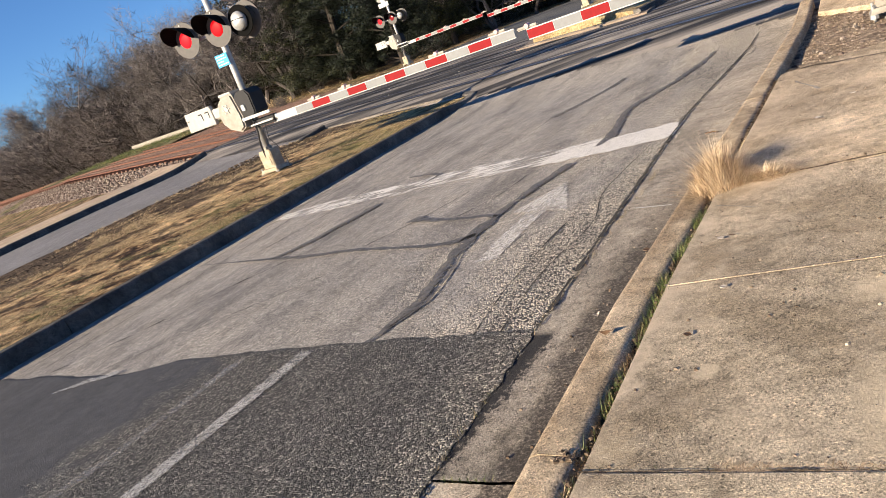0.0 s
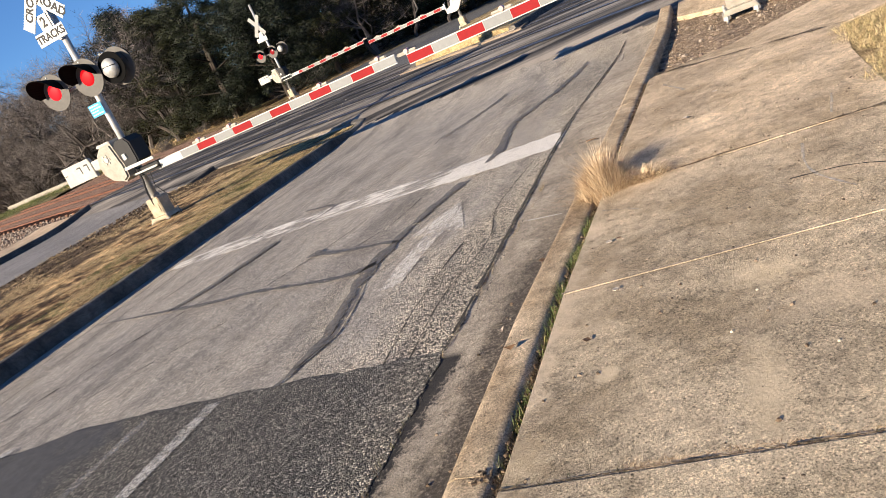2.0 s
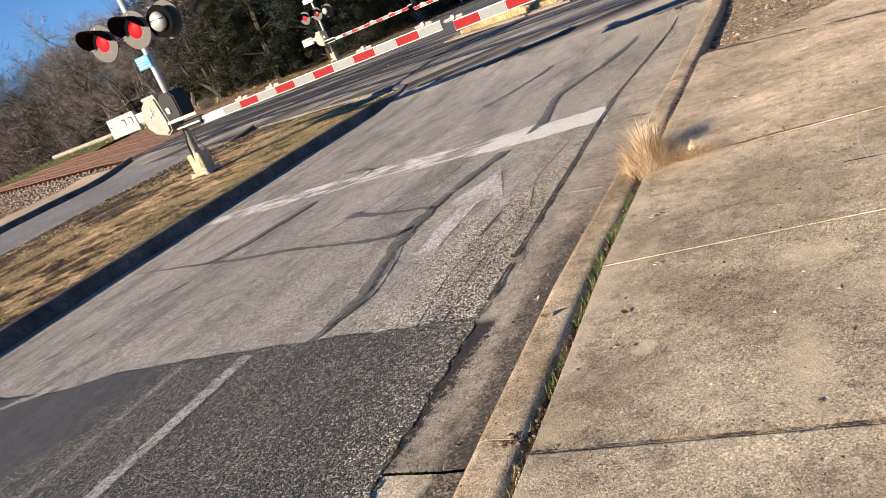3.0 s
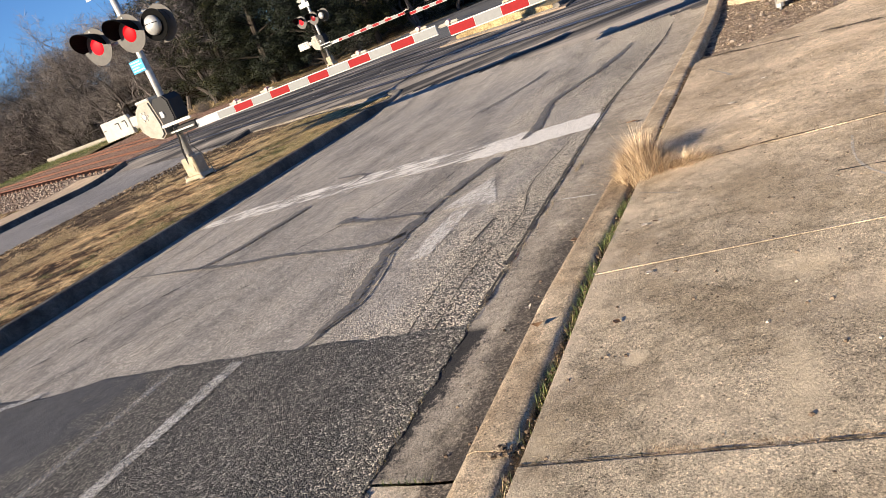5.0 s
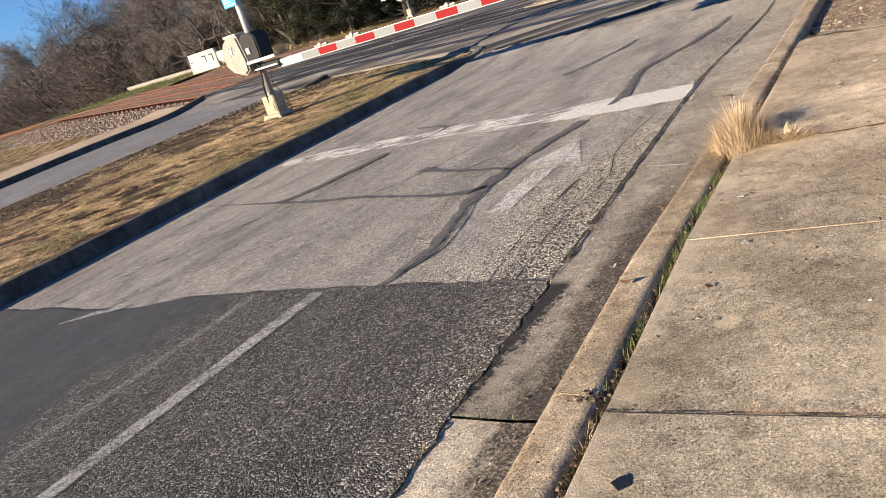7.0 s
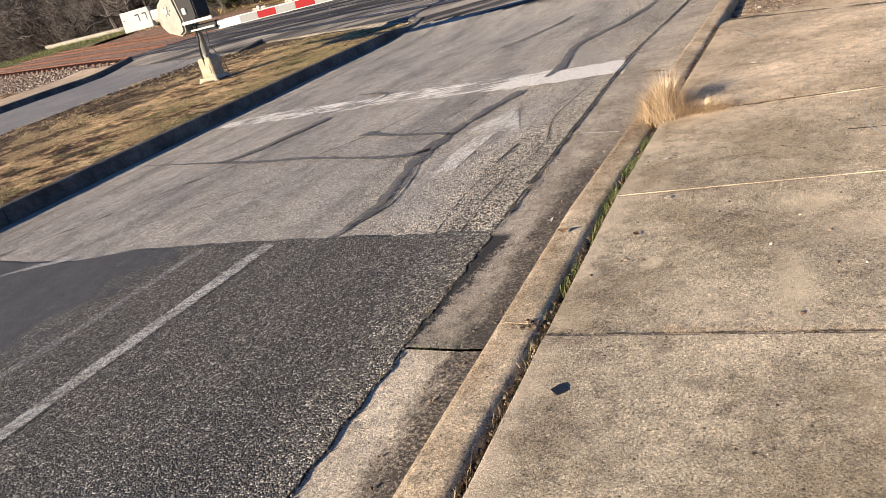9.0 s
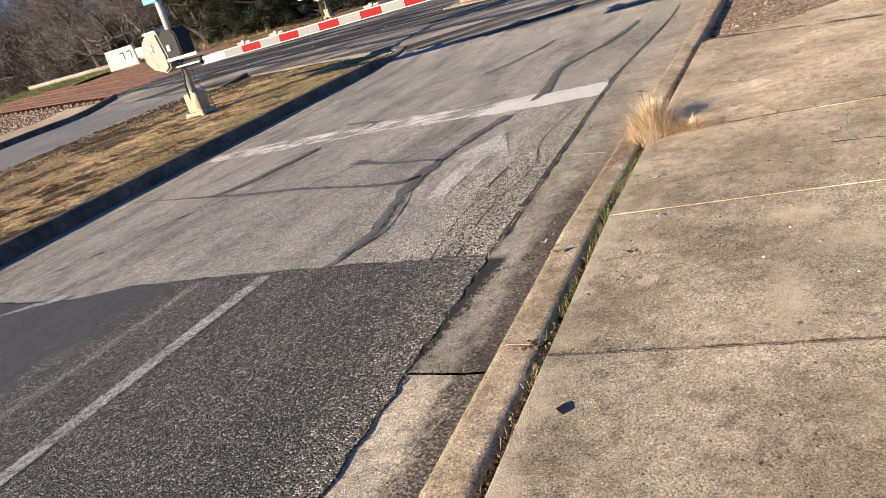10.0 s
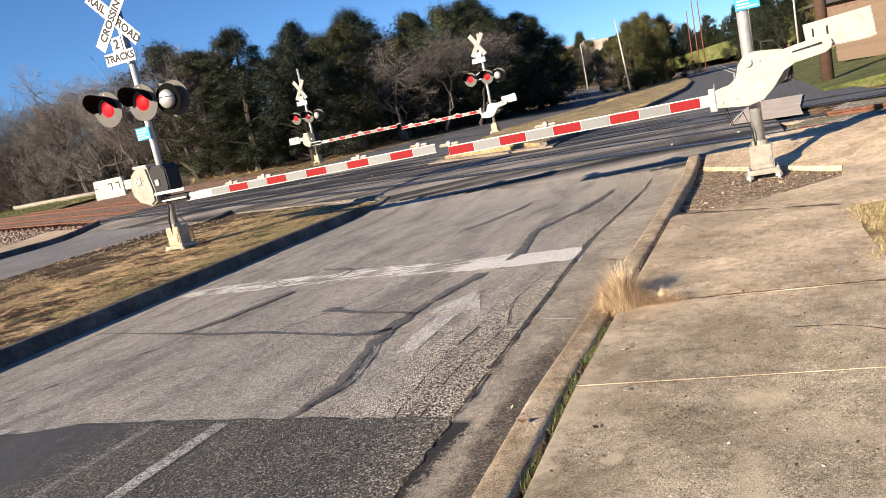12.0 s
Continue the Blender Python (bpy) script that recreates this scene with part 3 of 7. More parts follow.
def strip(name, left, right, material, parent=None, dz=0.0, cuts=4):
    """A sheet between two polylines of the same count, laid over the terrain."""
    def fill(line):
        out = []
        for k in range(len(line) - 1):
            for q in range(cuts):
                f = q / cuts
                out.append(tuple(line[k][c] * (1 - f) + line[k + 1][c] * f for c in (0, 1)))
        return out + [line[-1][:2]]
    a, b = fill(left), fill(right)
    n = 6
    verts, faces = [], []
    for p, q in zip(a, b):
        for k in range(n + 1):
            x, y = p[0] + (q[0] - p[0]) * k / n, p[1] + (q[1] - p[1]) * k / n
            verts.append((x, y, lift(x, y) + dz))
    for j in range(len(a) - 1):
        for k in range(n):
            o = j * (n + 1) + k
            faces.append((o, o + 1, o + n + 2, o + n + 1))
    return mesh(name, verts, faces, material, parent)


def kerb_x(y):
    """Sideways drift of the kerb on the walk's side."""
    return 0.045 * max(0.0, y - 1.0)


def edge_x(y):
    """Edge between asphalt and gutter."""
    return 0.08 * max(0.0, y - 5.0)


def lattice(a, b, first, grow, limit):
    """Grid steps that widen away from the middle stretch a..b."""
    out, s, v = [], first, b
    mid = steps(a, b, int((b - a) / first))
    while v < limit[1]:
        s *= grow
        v += s
        out.append(v)
    s, v, low = first, a, []
    while v > limit[0]:
        s *= grow
        v -= s
        low.append(v)
    return low[::-1] + mid + out


# ---------------------------------------------------------------- large structure
ground = drape("ground", lattice(-40, 20, 1.0, 1.22, (-900, 900)), lattice(-12, 60, 1.0, 1.22, (-500, 1500)), M["ground"], dz=-0.07, rough=0.015)
tagged(ground, "dry winter turf and bare soil over gentle terrain", "ground", kind="structure")

road = drape("road", steps(-5.62, 0.45, 48), steps(-8, 11.8, 140), M["old_asphalt"], inside=lambda x, y: across(x, y) < 9.7 and x < edge_x(y) + (0.06 if y > 1.0 else -0.02), rough=0.004)
tagged(road, "worn grey asphalt lane with exposed aggregate and cracks", "road", kind="structure")


def line_at(pts, x):
    for (x0, y0), (x1, y1) in zip(pts, pts[1:]):
        if x0 <= x <= x1:
            return y0 + (y1 - y0) * (x - x0) / (x1 - x0)
    return pts[-1][1]


PATCH = [(-5.6, 1.38), (-4.34, 1.31), (-3.3, 1.17), (-3.06, 1.19), (-2.76, 1.28), (-2.03, 1.27), (-1.5, 1.24), (-0.68, 1.19), (0.0, 1.10), (0.1, 1.09)]
xs = steps(-5.6, 0.012, 90)
verts, faces = [], []
rows_y = 160
for i, x in enumerate(xs):
    top = line_at(PATCH, x) + 0.02 * noise.noise((x * 9, 1, 2)) + 0.025 * noise.noise((x * 2.5, 4, 2))
    for j in range(rows_y + 1):
        y = -8 + (top + 8) * (j / rows_y)
        verts.append((x + (0.03 * noise.noise((y * 9, 3, 1)) + 0.02 * noise.noise((y * 31, 5, 1)) if i == len(xs) - 1 else 0), y, 0.009 + 0.004 * noise.noise((x * 3, y * 3, 7)) - (0.012 if j == rows_y else 0)))
verts += [(x + 0.004, y, -0.05) for x, y, z in verts[-rows_y - 1:]]
for i in range(len(xs)):
    for j in range(rows_y):
        o = i * (rows_y + 1) + j
        faces.append((o, o + rows_y + 1, o + rows_y + 2, o + 1))
tagged(mesh("road_1", verts, faces, M["patch"]), "fresh black asphalt overlay with coarse chips", "road", kind="structure")


def on_crossing(x, y):
    d = across(x, y)
    right = 1.1 + 0.8 * (d - 8.7) if d < 10 else 2.1
    if d > 12.3:
        right = 2.5
    return 8.62 < d < 17.6 and -18.9 < x < right


crossing = drape("road_2", steps(-19, 5.4, 170), steps(6.5, 25, 150), M["crossing"], inside=on_crossing, dz=0.006, rough=0.006)
tagged(crossing, "dark patched asphalt of the level crossing, streaked along the rails", "road", kind="structure")

lane = strip("road_3", [(-18.6, -14), (-18.5, 0), (-18.4, 9), (-18.3, 17.6)], [(-12.6, -14), (-12.4, 0), (-11.9, 9), (-10.6, 14.4)], M["lane_asphalt"], dz=-0.01, cuts=8)
tagged(lane, "pale grey asphalt of the opposite carriageway", "road", kind="structure")
tagged(strip("road_4", [(-2.9, 15.6), (-1.4, 26), (-0.8, 41), (-1.2, 62), (-4, 100), (-9, 140)], [(4.2, 12.8), (3.5, 26), (4.0, 41), (4.2, 62), (2.4, 105), (-2, 145)], M["far_asphalt"], dz=0.004, cuts=8),
       "dark asphalt road curving away beyond the tracks", "road", kind="structure")
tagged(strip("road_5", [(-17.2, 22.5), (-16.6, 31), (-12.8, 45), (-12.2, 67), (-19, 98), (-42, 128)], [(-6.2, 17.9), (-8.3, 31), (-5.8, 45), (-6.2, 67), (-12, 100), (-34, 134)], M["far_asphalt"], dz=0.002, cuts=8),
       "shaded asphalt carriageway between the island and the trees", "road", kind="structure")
for a, b in ((0.0, 0.13), (0.55, 0.68)):
    tagged(strip("line_marking", [(0.7 + a, 25), (1.6 + a, 39), (1.7 + a, 62), (-0.3 + a, 110)], [(0.7 + b, 25), (1.6 + b, 39), (1.7 + b, 62), (-0.3 + b, 110)], M["edge_line"], dz=0.02, cuts=6),
           "pale painted edge line on far road", "marking", "edge lines", "structure")


def fade(x, y):
    """How far the median's height is kept as it runs out at the crossing."""
    return 1.0 - 0.72 * smooth01((across(x, y) - 7.4) / 1.3)


def bed(name, left, right, height, material, cuts=6, crown=0.0, n=10, rough=0.02, taper=False):
    """A raised bed between two polylines, with skirts down into the ground."""
    def fill(line):
        out = []
        for k in range(len(line) - 1):
            for q in range(cuts):
                f = q / cuts
                out.append(tuple(line[k][c] * (1 - f) + line[k + 1][c] * f for c in (0, 1)))
        return out + [line[-1]]
    a, b = fill(left), fill(right)
    verts, faces = [], []
    for p, q in zip(a, b):
        for k in range(-1, n + 2):
            f = min(1, max(0, k / n))
            x, y = p[0] + (q[0] - p[0]) * f, p[1] + (q[1] - p[1]) * f
            edge = k in (-1, n + 1)
            h = -0.12 if edge else height + crown * math.sin(math.pi * f) + rough * noise.noise((x * 1.7, y * 1.7, 3))
            if taper and h > 0:
                h *= fade(x, y)
            verts.append((x, y, lift(x, y) + h))
    w = n + 3
    for j in range(len(a) - 1):
        for k in range(w - 1):
            o = j * w + k
            faces.append((o, o + 1, o + w + 1, o + w))
    last = (len(a) - 1) * w
    faces.append(tuple(last + k for k in range(w)))
    faces.append(tuple(range(w))[::-1])
    return mesh(name, verts, faces, material)


tagged(bed("median", [(-12.4, -14), (-12.2, 0), (-11.8, 9), (-10.4, 13.4)], [(-5.5, -14), (-5.5, 0), (-5.48, 9), (-5.27, 11.3)], 0.15, M["median_turf"], 12, 0.05, 16, taper=True), "raised median of dry turf and bare soil", "median", kind="structure")
tagged(bed("median_1", [(-6.2, 17.9), (-8.3, 31), (-5.9, 45), (-6.3, 67), (-4, 84)], [(-2.9, 15.7), (-1.5, 26), (-0.9, 41), (-1.3, 60), (-3, 84)], 0.14, M["straw_turf"], 8, 0.1, 10), "raised grassy island beyond the tracks", "median", kind="structure")
tagged(bed("island_nose", [(-6.5, 17.3), (-6.6, 19.2)], [(-2.5, 15.2), (-2.6, 16.8)], 0.05, M["sand"], 3, 0.0, 8, 0.02), "sandy concrete nose of the far island", "median", kind="structure")
tagged(bed("verge", [(-24, -14), (-23.5, 0), (-22, 10), (-21, 17.2)], [(-18.85, -14), (-18.75, 0), (-18.65, 9), (-18.55, 16.4)], 0.13, M["verge_sand"], 8), "sandy verge beside the opposite carriageway", "verge", kind="structure")
tagged(bed("verge_1", [(3.4, 17.4), (3.6, 26), (4.1, 41), (4.4, 62), (3.0, 100)], [(16, 12.6), (20, 26), (26, 40), (32, 60), (46, 90)], 0.06, M["lawn"], 6, 0.4, 10), "green lawn rising beside the far road", "lawn", kind="structure")


tagged(bed("bank", [(-16, 128), (-24, 200)], [(60, 112), (80, 190)], 1.2, M["lawn"], 6, 3.0, 14), "distant green grass bank", "bank", kind="structure")


tagged(bed("verge_2", [(2.18, -8), (2.18, 0), (2.18, 4.45), (3.27, 4.96), (4.66, 8.05)], [(9, -8), (9, 0), (9, 4.5), (9, 6), (9, 8.6)], 0.122, M["straw_turf"], 8, 0.03, 20, 0.008), "dry grass verge beside the pavement", "verge", kind="structure")


def kerb_run(parent, pts, width, height, material, side=1.0, gap=0.006, nose=0.03, batter=0.02, taper=False):
    """Kerb stones along a polyline: each stretch one stone with a rounded top edge. side: where the road lies, +1 to the right."""
    for (x0, y0), (x1, y1) in zip(pts, pts[1:]):
        v = Vector((x1 - x0, y1 - y0, 0))
        L = v.length
        v.normalize()
        o = Vector((v.y, -v.x, 0)) * side
        prof = [(batter, -0.14), (batter, 0.0), (batter * 0.3, height - nose * 1.25), (-nose * 0.06, height - nose * 0.6), (-nose * 0.28, height - nose * 0.25), (-nose * 0.6, height - nose * 0.06), (-nose, height), (-width + 0.035, height - 0.003), (-width + 0.014, height - 0.010), (-width + 0.004, height - 0.022), (-width, height - 0.045), (-width, -0.14)]
        vs, fs = [], []
        n = max(2, int(L / 0.12))
        for k in range(n + 1):
            f = gap + (L - 2 * gap) * k / n
            c = Vector((x0, y0, 0)) + v * f
            for u, h in prof:
                p = c + o * u
                j = 0.005 * noise.noise((p.x * 5 + u * 9, p.y * 5, h * 20)) + 0.004 * noise.noise((p.x * 21, p.y * 21, h * 30))
                keep = fade(p.x, p.y) if taper and h > 0 else 1.0
                vs.append((p.x + j, p.y + j, lift(p.x, p.y) + h * keep + (j * 1.2 if h > 0 else 0)))
        m = len(prof)
        for k in range(n):
            for q in range(m - 1):
                a = k * m + q
                fs.append((a, a + 1, a + m + 1, a + m))
        o2 = len(vs)
        vs += [vs[q] for q in range(m)] + [vs[n * m + q] for q in range(m)]
        fs.append(tuple(o2 + q for q in range(m))[::-1])
        fs.append(tuple(o2 + m + q for q in range(m)))
        ob = mesh("kerb_stone", vs, fs, material, parent)
        ob.data.polygons.foreach_set("use_smooth", [k < n * (m - 1) and 2 <= k % (m - 1) <= 9 and k % (m - 1) != 6 for k in range(len(ob.data.polygons))])


kerb = tagged(empty("kerb"), "weathered tan concrete kerb beside the pavement", "kerb", kind="structure")
kb = [(0.43 + kerb_x(y), y) for y in (-8, -3.0, -0.054)]
kerb_run(kerb, kb, 0.17, 0.13, M["kerb"], -1.0, 0.0, 0.045, 0.03)
kb = [(0.43 + kerb_x(y), y) for y in (-0.05, 1.0, 4.41)]
kerb_run(kerb, kb, 0.17, 0.132, M["kerb"], -1.0, 0.0, 0.045, 0.03)
kb = [(0.43 + kerb_x(y), y) for y in (4.44, 6.6, 9.0)]
kerb_run(kerb, kb, 0.16, 0.125, M["kerb"], -1.0, 0.003, 0.04, 0.03)
mk = tagged(empty("kerb_1"), "concrete kerb along the median, road-face shade put into its dark colour", "kerb", kind="structure")
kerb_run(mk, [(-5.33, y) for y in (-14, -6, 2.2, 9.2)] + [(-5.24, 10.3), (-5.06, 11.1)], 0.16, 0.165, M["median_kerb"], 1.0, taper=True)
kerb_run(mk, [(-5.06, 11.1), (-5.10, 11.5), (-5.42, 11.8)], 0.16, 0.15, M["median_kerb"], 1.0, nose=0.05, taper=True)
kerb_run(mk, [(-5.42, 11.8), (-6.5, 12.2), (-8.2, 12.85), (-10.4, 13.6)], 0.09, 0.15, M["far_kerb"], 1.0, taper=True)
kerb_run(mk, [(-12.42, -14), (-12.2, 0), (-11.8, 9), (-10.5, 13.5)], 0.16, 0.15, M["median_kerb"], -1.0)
mk = tagged(empty("kerb_2"), "concrete kerb of the opposite carriageway", "kerb", kind="structure")
kerb_run(mk, [(-18.75, -14), (-18.65, -6), (-18.55, 2), (-18.45, 9), (-18.4, 13), (-18.35, 17)], 0.18, 0.16, M["median_kerb"], 1.0)
mk = tagged(empty("kerb_3"), "concrete kerb round the far island", "kerb", kind="structure")
kerb_run(mk, [(-6.3, 17.4), (-4.5, 16.4), (-2.7, 15.4)], 0.2, 0.07, M["far_kerb"], 1.0)
kerb_run(mk, [(-2.7, 15.5), (-1.4, 26), (-0.8, 41), (-1.2, 60)], 0.16, 0.15, M["median_kerb"], 1.0)

# gutter beside the pavement, in stretches
gutter = tagged(empty("gutter"), "stained concrete gutter between asphalt and kerb", "gutter", kind="structure")
for y0, y1, drop in ((-8, -3.0, 0.0), (-3.0, -0.008, 0.005), (0.0, 2.625, 0.0), (2.63, 5.1, 0.001), (5.105, 9.25, 0.0)):
    n = max(4, int((y1 - y0) / 0.1))
    vs, fs = [], []
    prof = [(0.0, -0.05), (0.0, 0.004), (0.12, 0.001), (0.55, -0.008), (0.9, -0.004), (1.02, 0.004)]
    for k in range(n + 1):
        y = y0 + (y1 - y0) * k / n
        a, b = edge_x(y) + 0.008, 0.435 + kerb_x(y)
        for u, h in prof:
            x = a + (b - a) * u
            vs.append((x, y, lift(x, y) + h - drop * (1 if u < 1 else 0) + 0.003 * noise.noise((x * 8, y * 8, 5))))
    m = len(prof)
    for k in range(n):
        for q in range(m - 1):
            a = k * m + q
            fs.append((a, a + 1, a + m + 1, a + m))
    mesh("gutter_slab", vs, fs, M["gutter"], gutter)

# soil below kerb gap and planting strips
drape("soil_strip", steps(0.48, 1.3, 41), steps(-8, 5.2, 100), M["soil"], dz=0.066, rough=0.022, inside=lambda x, y: 0.5 + kerb_x(y) < x < 0.78 + kerb_x(y))
tagged(bpy.data.objects["soil_strip"], "dark soil in the gap behind the kerb", "soil", kind="structure")
pad = drape("soil_pad", steps(0.5, 2.9, 24), steps(4.8, 8.7, 38), M["pad_soil"], dz=0.026, rough=0.02, seed=9, inside=lambda x, y: x > 0.52 + kerb_x(y))
tagged(pad, "bare stony soil round the signal base", "soil", kind="structure")


# ---------------------------------------------------------------- tracks
def box(bm, x0, x1, y0, y1, z0, z1, bevel=0.0):
    r = bmesh.ops.create_cube(bm, matrix=Matrix.LocRotScale(((x0 + x1) / 2, (y0 + y1) / 2, (z0 + z1) / 2), None, (abs(x1 - x0), abs(y1 - y0), abs(z1 - z0))))
    if bevel:
        es = {e for v in r["verts"] for e in v.link_edges}
        bmesh.ops.bevel(bm, geom=list(es), offset=bevel, segments=2, affect="EDGES")
    return bm


def tie_mesh():
    bm = box(bmesh.new(), -0.11, 0.11, -1.25, 1.25, -0.12, 0.03, 0.012)
    me = bpy.data.meshes.new("tie")
    bm.to_mesh(me)
    bm.free()
    me.materials.append(M["tie"])
    return me


TIE = tie_mesh()
CROSS_S = (-24.6, -1.35)      # stretch along the tracks that is paved
for d0 in (10.6, 14.4):
    track = tagged(empty("railway_track"), "rusty steel railway track on timber ties and reddish ballast", "railway track", "two tracks")
    shift = (0 if d0 < 12 else 2.6)
    for off in (-0.72, 0.72):
        vs, fs = [], []
        prof = [(-0.07, 0.0), (-0.07, 0.012), (-0.012, 0.03), (-0.012, 0.11), (-0.036, 0.12), (-0.036, 0.15), (-0.03, 0.156), (0.03, 0.156), (0.036, 0.15), (0.036, 0.12), (0.012, 0.11), (0.012, 0.03), (0.07, 0.012), (0.07, 0.0)]
        for s0, s1, mt, rise in ((-130, CROSS_S[0], "rust", 0.02), (CROSS_S[0], CROSS_S[1] + shift, "rail_head", 0.012), (CROSS_S[1] + shift, 40, "rust", 0.045)):
            vs, fs = [], []
            ss = steps(s0, s1, 70)
            for s in ss:
                for u, h in prof:
                    x, y = tr(s, d0 + off + u)
                    vs.append((x, y, lift(x, y) + h - 0.148 + rise))
            m = len(prof)
            for k in range(len(ss) - 1):
                for q in range(m - 1):
                    a = k * m + q
                    fs.append((a, a + m, a + m + 1, a + 1))
            mesh("rail", vs, fs, M[mt], track)
        for side in (-1, 1):
            lo, hi = sorted((off + side * 0.045, off + side * 0.115))
            a, b = [tr(CROSS_S[0] + shift * 0, d0 + lo), tr(CROSS_S[1] + shift, d0 + lo)], [tr(CROSS_S[0], d0 + hi), tr(CROSS_S[1] + shift, d0 + hi)]
            strip("flangeway", a, b, M["rubber"], track, dz=0.016, cuts=30)
    for k in range(150):
        s = -95 + k * 0.62
        s += (CROSS_S[1] - CROSS_S[0] + shift + 0.6) if s > CROSS_S[0] - 0.3 else 0
        if s > 22:
            continue
        x, y = tr(s, d0)
        t = new("tie", TIE)
        t.parent = track
        t.matrix_local = pose(x, y, lift(x, y) - 0.075, 0, 0, -TRACK_TURN + 1.2 * math.sin(k * 7.3))

# ballast shoulders
for a, b, nm in ((-130, CROSS_S[0] - 0.2, "ballast"), (CROSS_S[1] - 0.3, 45, "ballast_1")):
    ss = steps(a, b, 90)
    vs, fs = [], []
    for s in ss:
        for k, d in enumerate(steps(7.2 if a < -50 else 9.0, 21.0 if a < -50 else 17.4, 24)):
            x, y = tr(s, d)
            h = -0.06 + 0.045 * min(1, max(0, 1 - abs(d - 10.6) / 2.2) + max(0, 1 - abs(d - 14.4) / 2.2)) + 0.03 * noise.noise((x * 2, y * 2, 1))
            vs.append((x, y, lift(x, y) + h))
    for j in range(len(ss) - 1):
        for k in range(24):
            o = j * 25 + k
            fs.append((o, o + 25, o + 26, o + 1))
    tagged(mesh(nm, vs, fs, M["ballast" if a < -50 else "gravel"]), "reddish brown track ballast" if a < -50 else "grey-tan gravel between and beside the rails", "ballast", kind="structure")


def pebbles(name, count, where, size, material, label, seed=3, cat="stones"):
    """Loose stones, each an uneven eight-cornered lump, as one mesh."""
    rng = random.Random(seed)
    vs, fs = [], []
    for _ in range(count):
        x, y, z = where(rng)
        r = size * (0.5 + rng.random() ** 2 * 1.2)
        a = rng.random() * 6.28
        o = len(vs)
        for k in range(4):
            for h, q in ((-0.3, 1.0), (0.45, 0.6)):
                rr = r * q * (0.7 + 0.5 * rng.random())
                vs.append((x + rr * math.cos(a + k * 1.57), y + rr * math.sin(a + k * 1.57), z + h * r * (0.7 + 0.5 * rng.random())))
        fs.append((o + 1, o + 3, o + 5, o + 7))
        for k in range(4):
            p, q = o + 2 * k, o + 2 * ((k + 1) % 4)
            fs.append((p, q, q + 1, p + 1))
    return tagged(mesh(name, vs, fs, material), label, cat, kind="stuff")


def on_ballast(rng):
    s, d = rng.uniform(-60, CROSS_S[0] - 0.3), rng.uniform(7.2, 9.5)
    x, y = tr(s, d)
    return x, y, lift(x, y) - 0.04


def on_ballast_right(rng):
    s, d = rng.uniform(CROSS_S[1] + 0.6, 12), rng.uniform(9.2, 17.2)
    x, y = tr(s, d)
    return x, y, lift(x, y) - 0.04


pebbles("ballast_stones", 9000, on_ballast, 0.06, M["stone"], "loose grey and rust-stained ballast stones", 3)
pebbles("ballast_stones", 3000, on_ballast_right, 0.05, M["stone"], "loose grey ballast stones beside the rails", 4)


def on_pad(rng):
    while True:
        x, y = rng.uniform(0.75, 2.5), rng.uniform(5.3, 8.4)
        if x > 0.60 + kerb_x(y) and y > 5.45 + 0.5 * (x - 1.07) and y < 8.4 - 0.9 * (x - 0.95):
            return x, y, lift(x, y) + 0.034
pebbles("soil_clods", 2600, on_pad, 0.0075, M["clod"], "crumbs of soil and small stones on the bare pad", 5, "soil clods")

pebbles("soil_clods", 120, on_pad, 0.022, M["stone"], "lumps of grey soil and broken stone on the bare pad", 25, "soil clods")

# small grit on pavement, gutter and road
def on_walk(rng):
    y = rng.uniform(-1.6, 4.2)
    return rng.uniform(0.68 + kerb_x(y), 2.18), y, 0.131
pebbles("grit", 420, on_walk, 0.0055, M["clod"], "dark specks of grit on the pavement", 6, "grit")


def in_gutter(rng):
    y = rng.uniform(-2.5, 6)
    u = 1 - rng.random() ** 2.2 * 0.6
    return edge_x(y) + (0.42 + kerb_x(y) - edge_x(y)) * u, y, lift(0, y) - 0.002
pebbles("grit", 420, in_gutter, 0.006, M["clod"], "grit and dirt washed into the gutter", 7, "grit")


def at_edge(rng):
    y = rng.uniform(-3.5, 8.5)
    return edge_x(y) + rng.gauss(0.002, 0.011), y, lift(0, y) + 0.004
pebbles("grit", 4200, at_edge, 0.005, M["crumb"], "crumbled asphalt along the gutter edge", 8, "grit")


def on_joint(rng):
    u = rng.random()
    return 0.44 + 0.16 * u, -0.055 + rng.gauss(0, 0.016), 0.128 - 0.05 * (1 - u) ** 3
pebbles("soil_clods", 130, on_joint, 0.008, M["clod"], "dark crumbs caught in the kerb joint", 14, "soil clods")


def in_gap(rng):
    y = rng.uniform(-3.0, 4.8)
    return 0.622 + 0.95 * kerb_x(y) + rng.gauss(0, 0.013), y, 0.088 + 0.03 * rng.random()
pebbles("soil_clods", 2200, in_gap, 0.0062, M["gap_clod"], "crumbs and dead leaf bits in the gap behind the kerb", 26, "soil clods")


def on_crossing_top(rng):
    while True:
        x, y = rng.uniform(-16, 1.5), rng.uniform(8, 19)
        if 9.2 < across(x, y) < 16.5 and rng.random() < 0.6:
            return x, y, lift(x, y) + 0.02
pebbles("ballast_stones", 18, on_crossing_top, 0.024, M["pale_stone"], "stray pale stones on the crossing", 15)


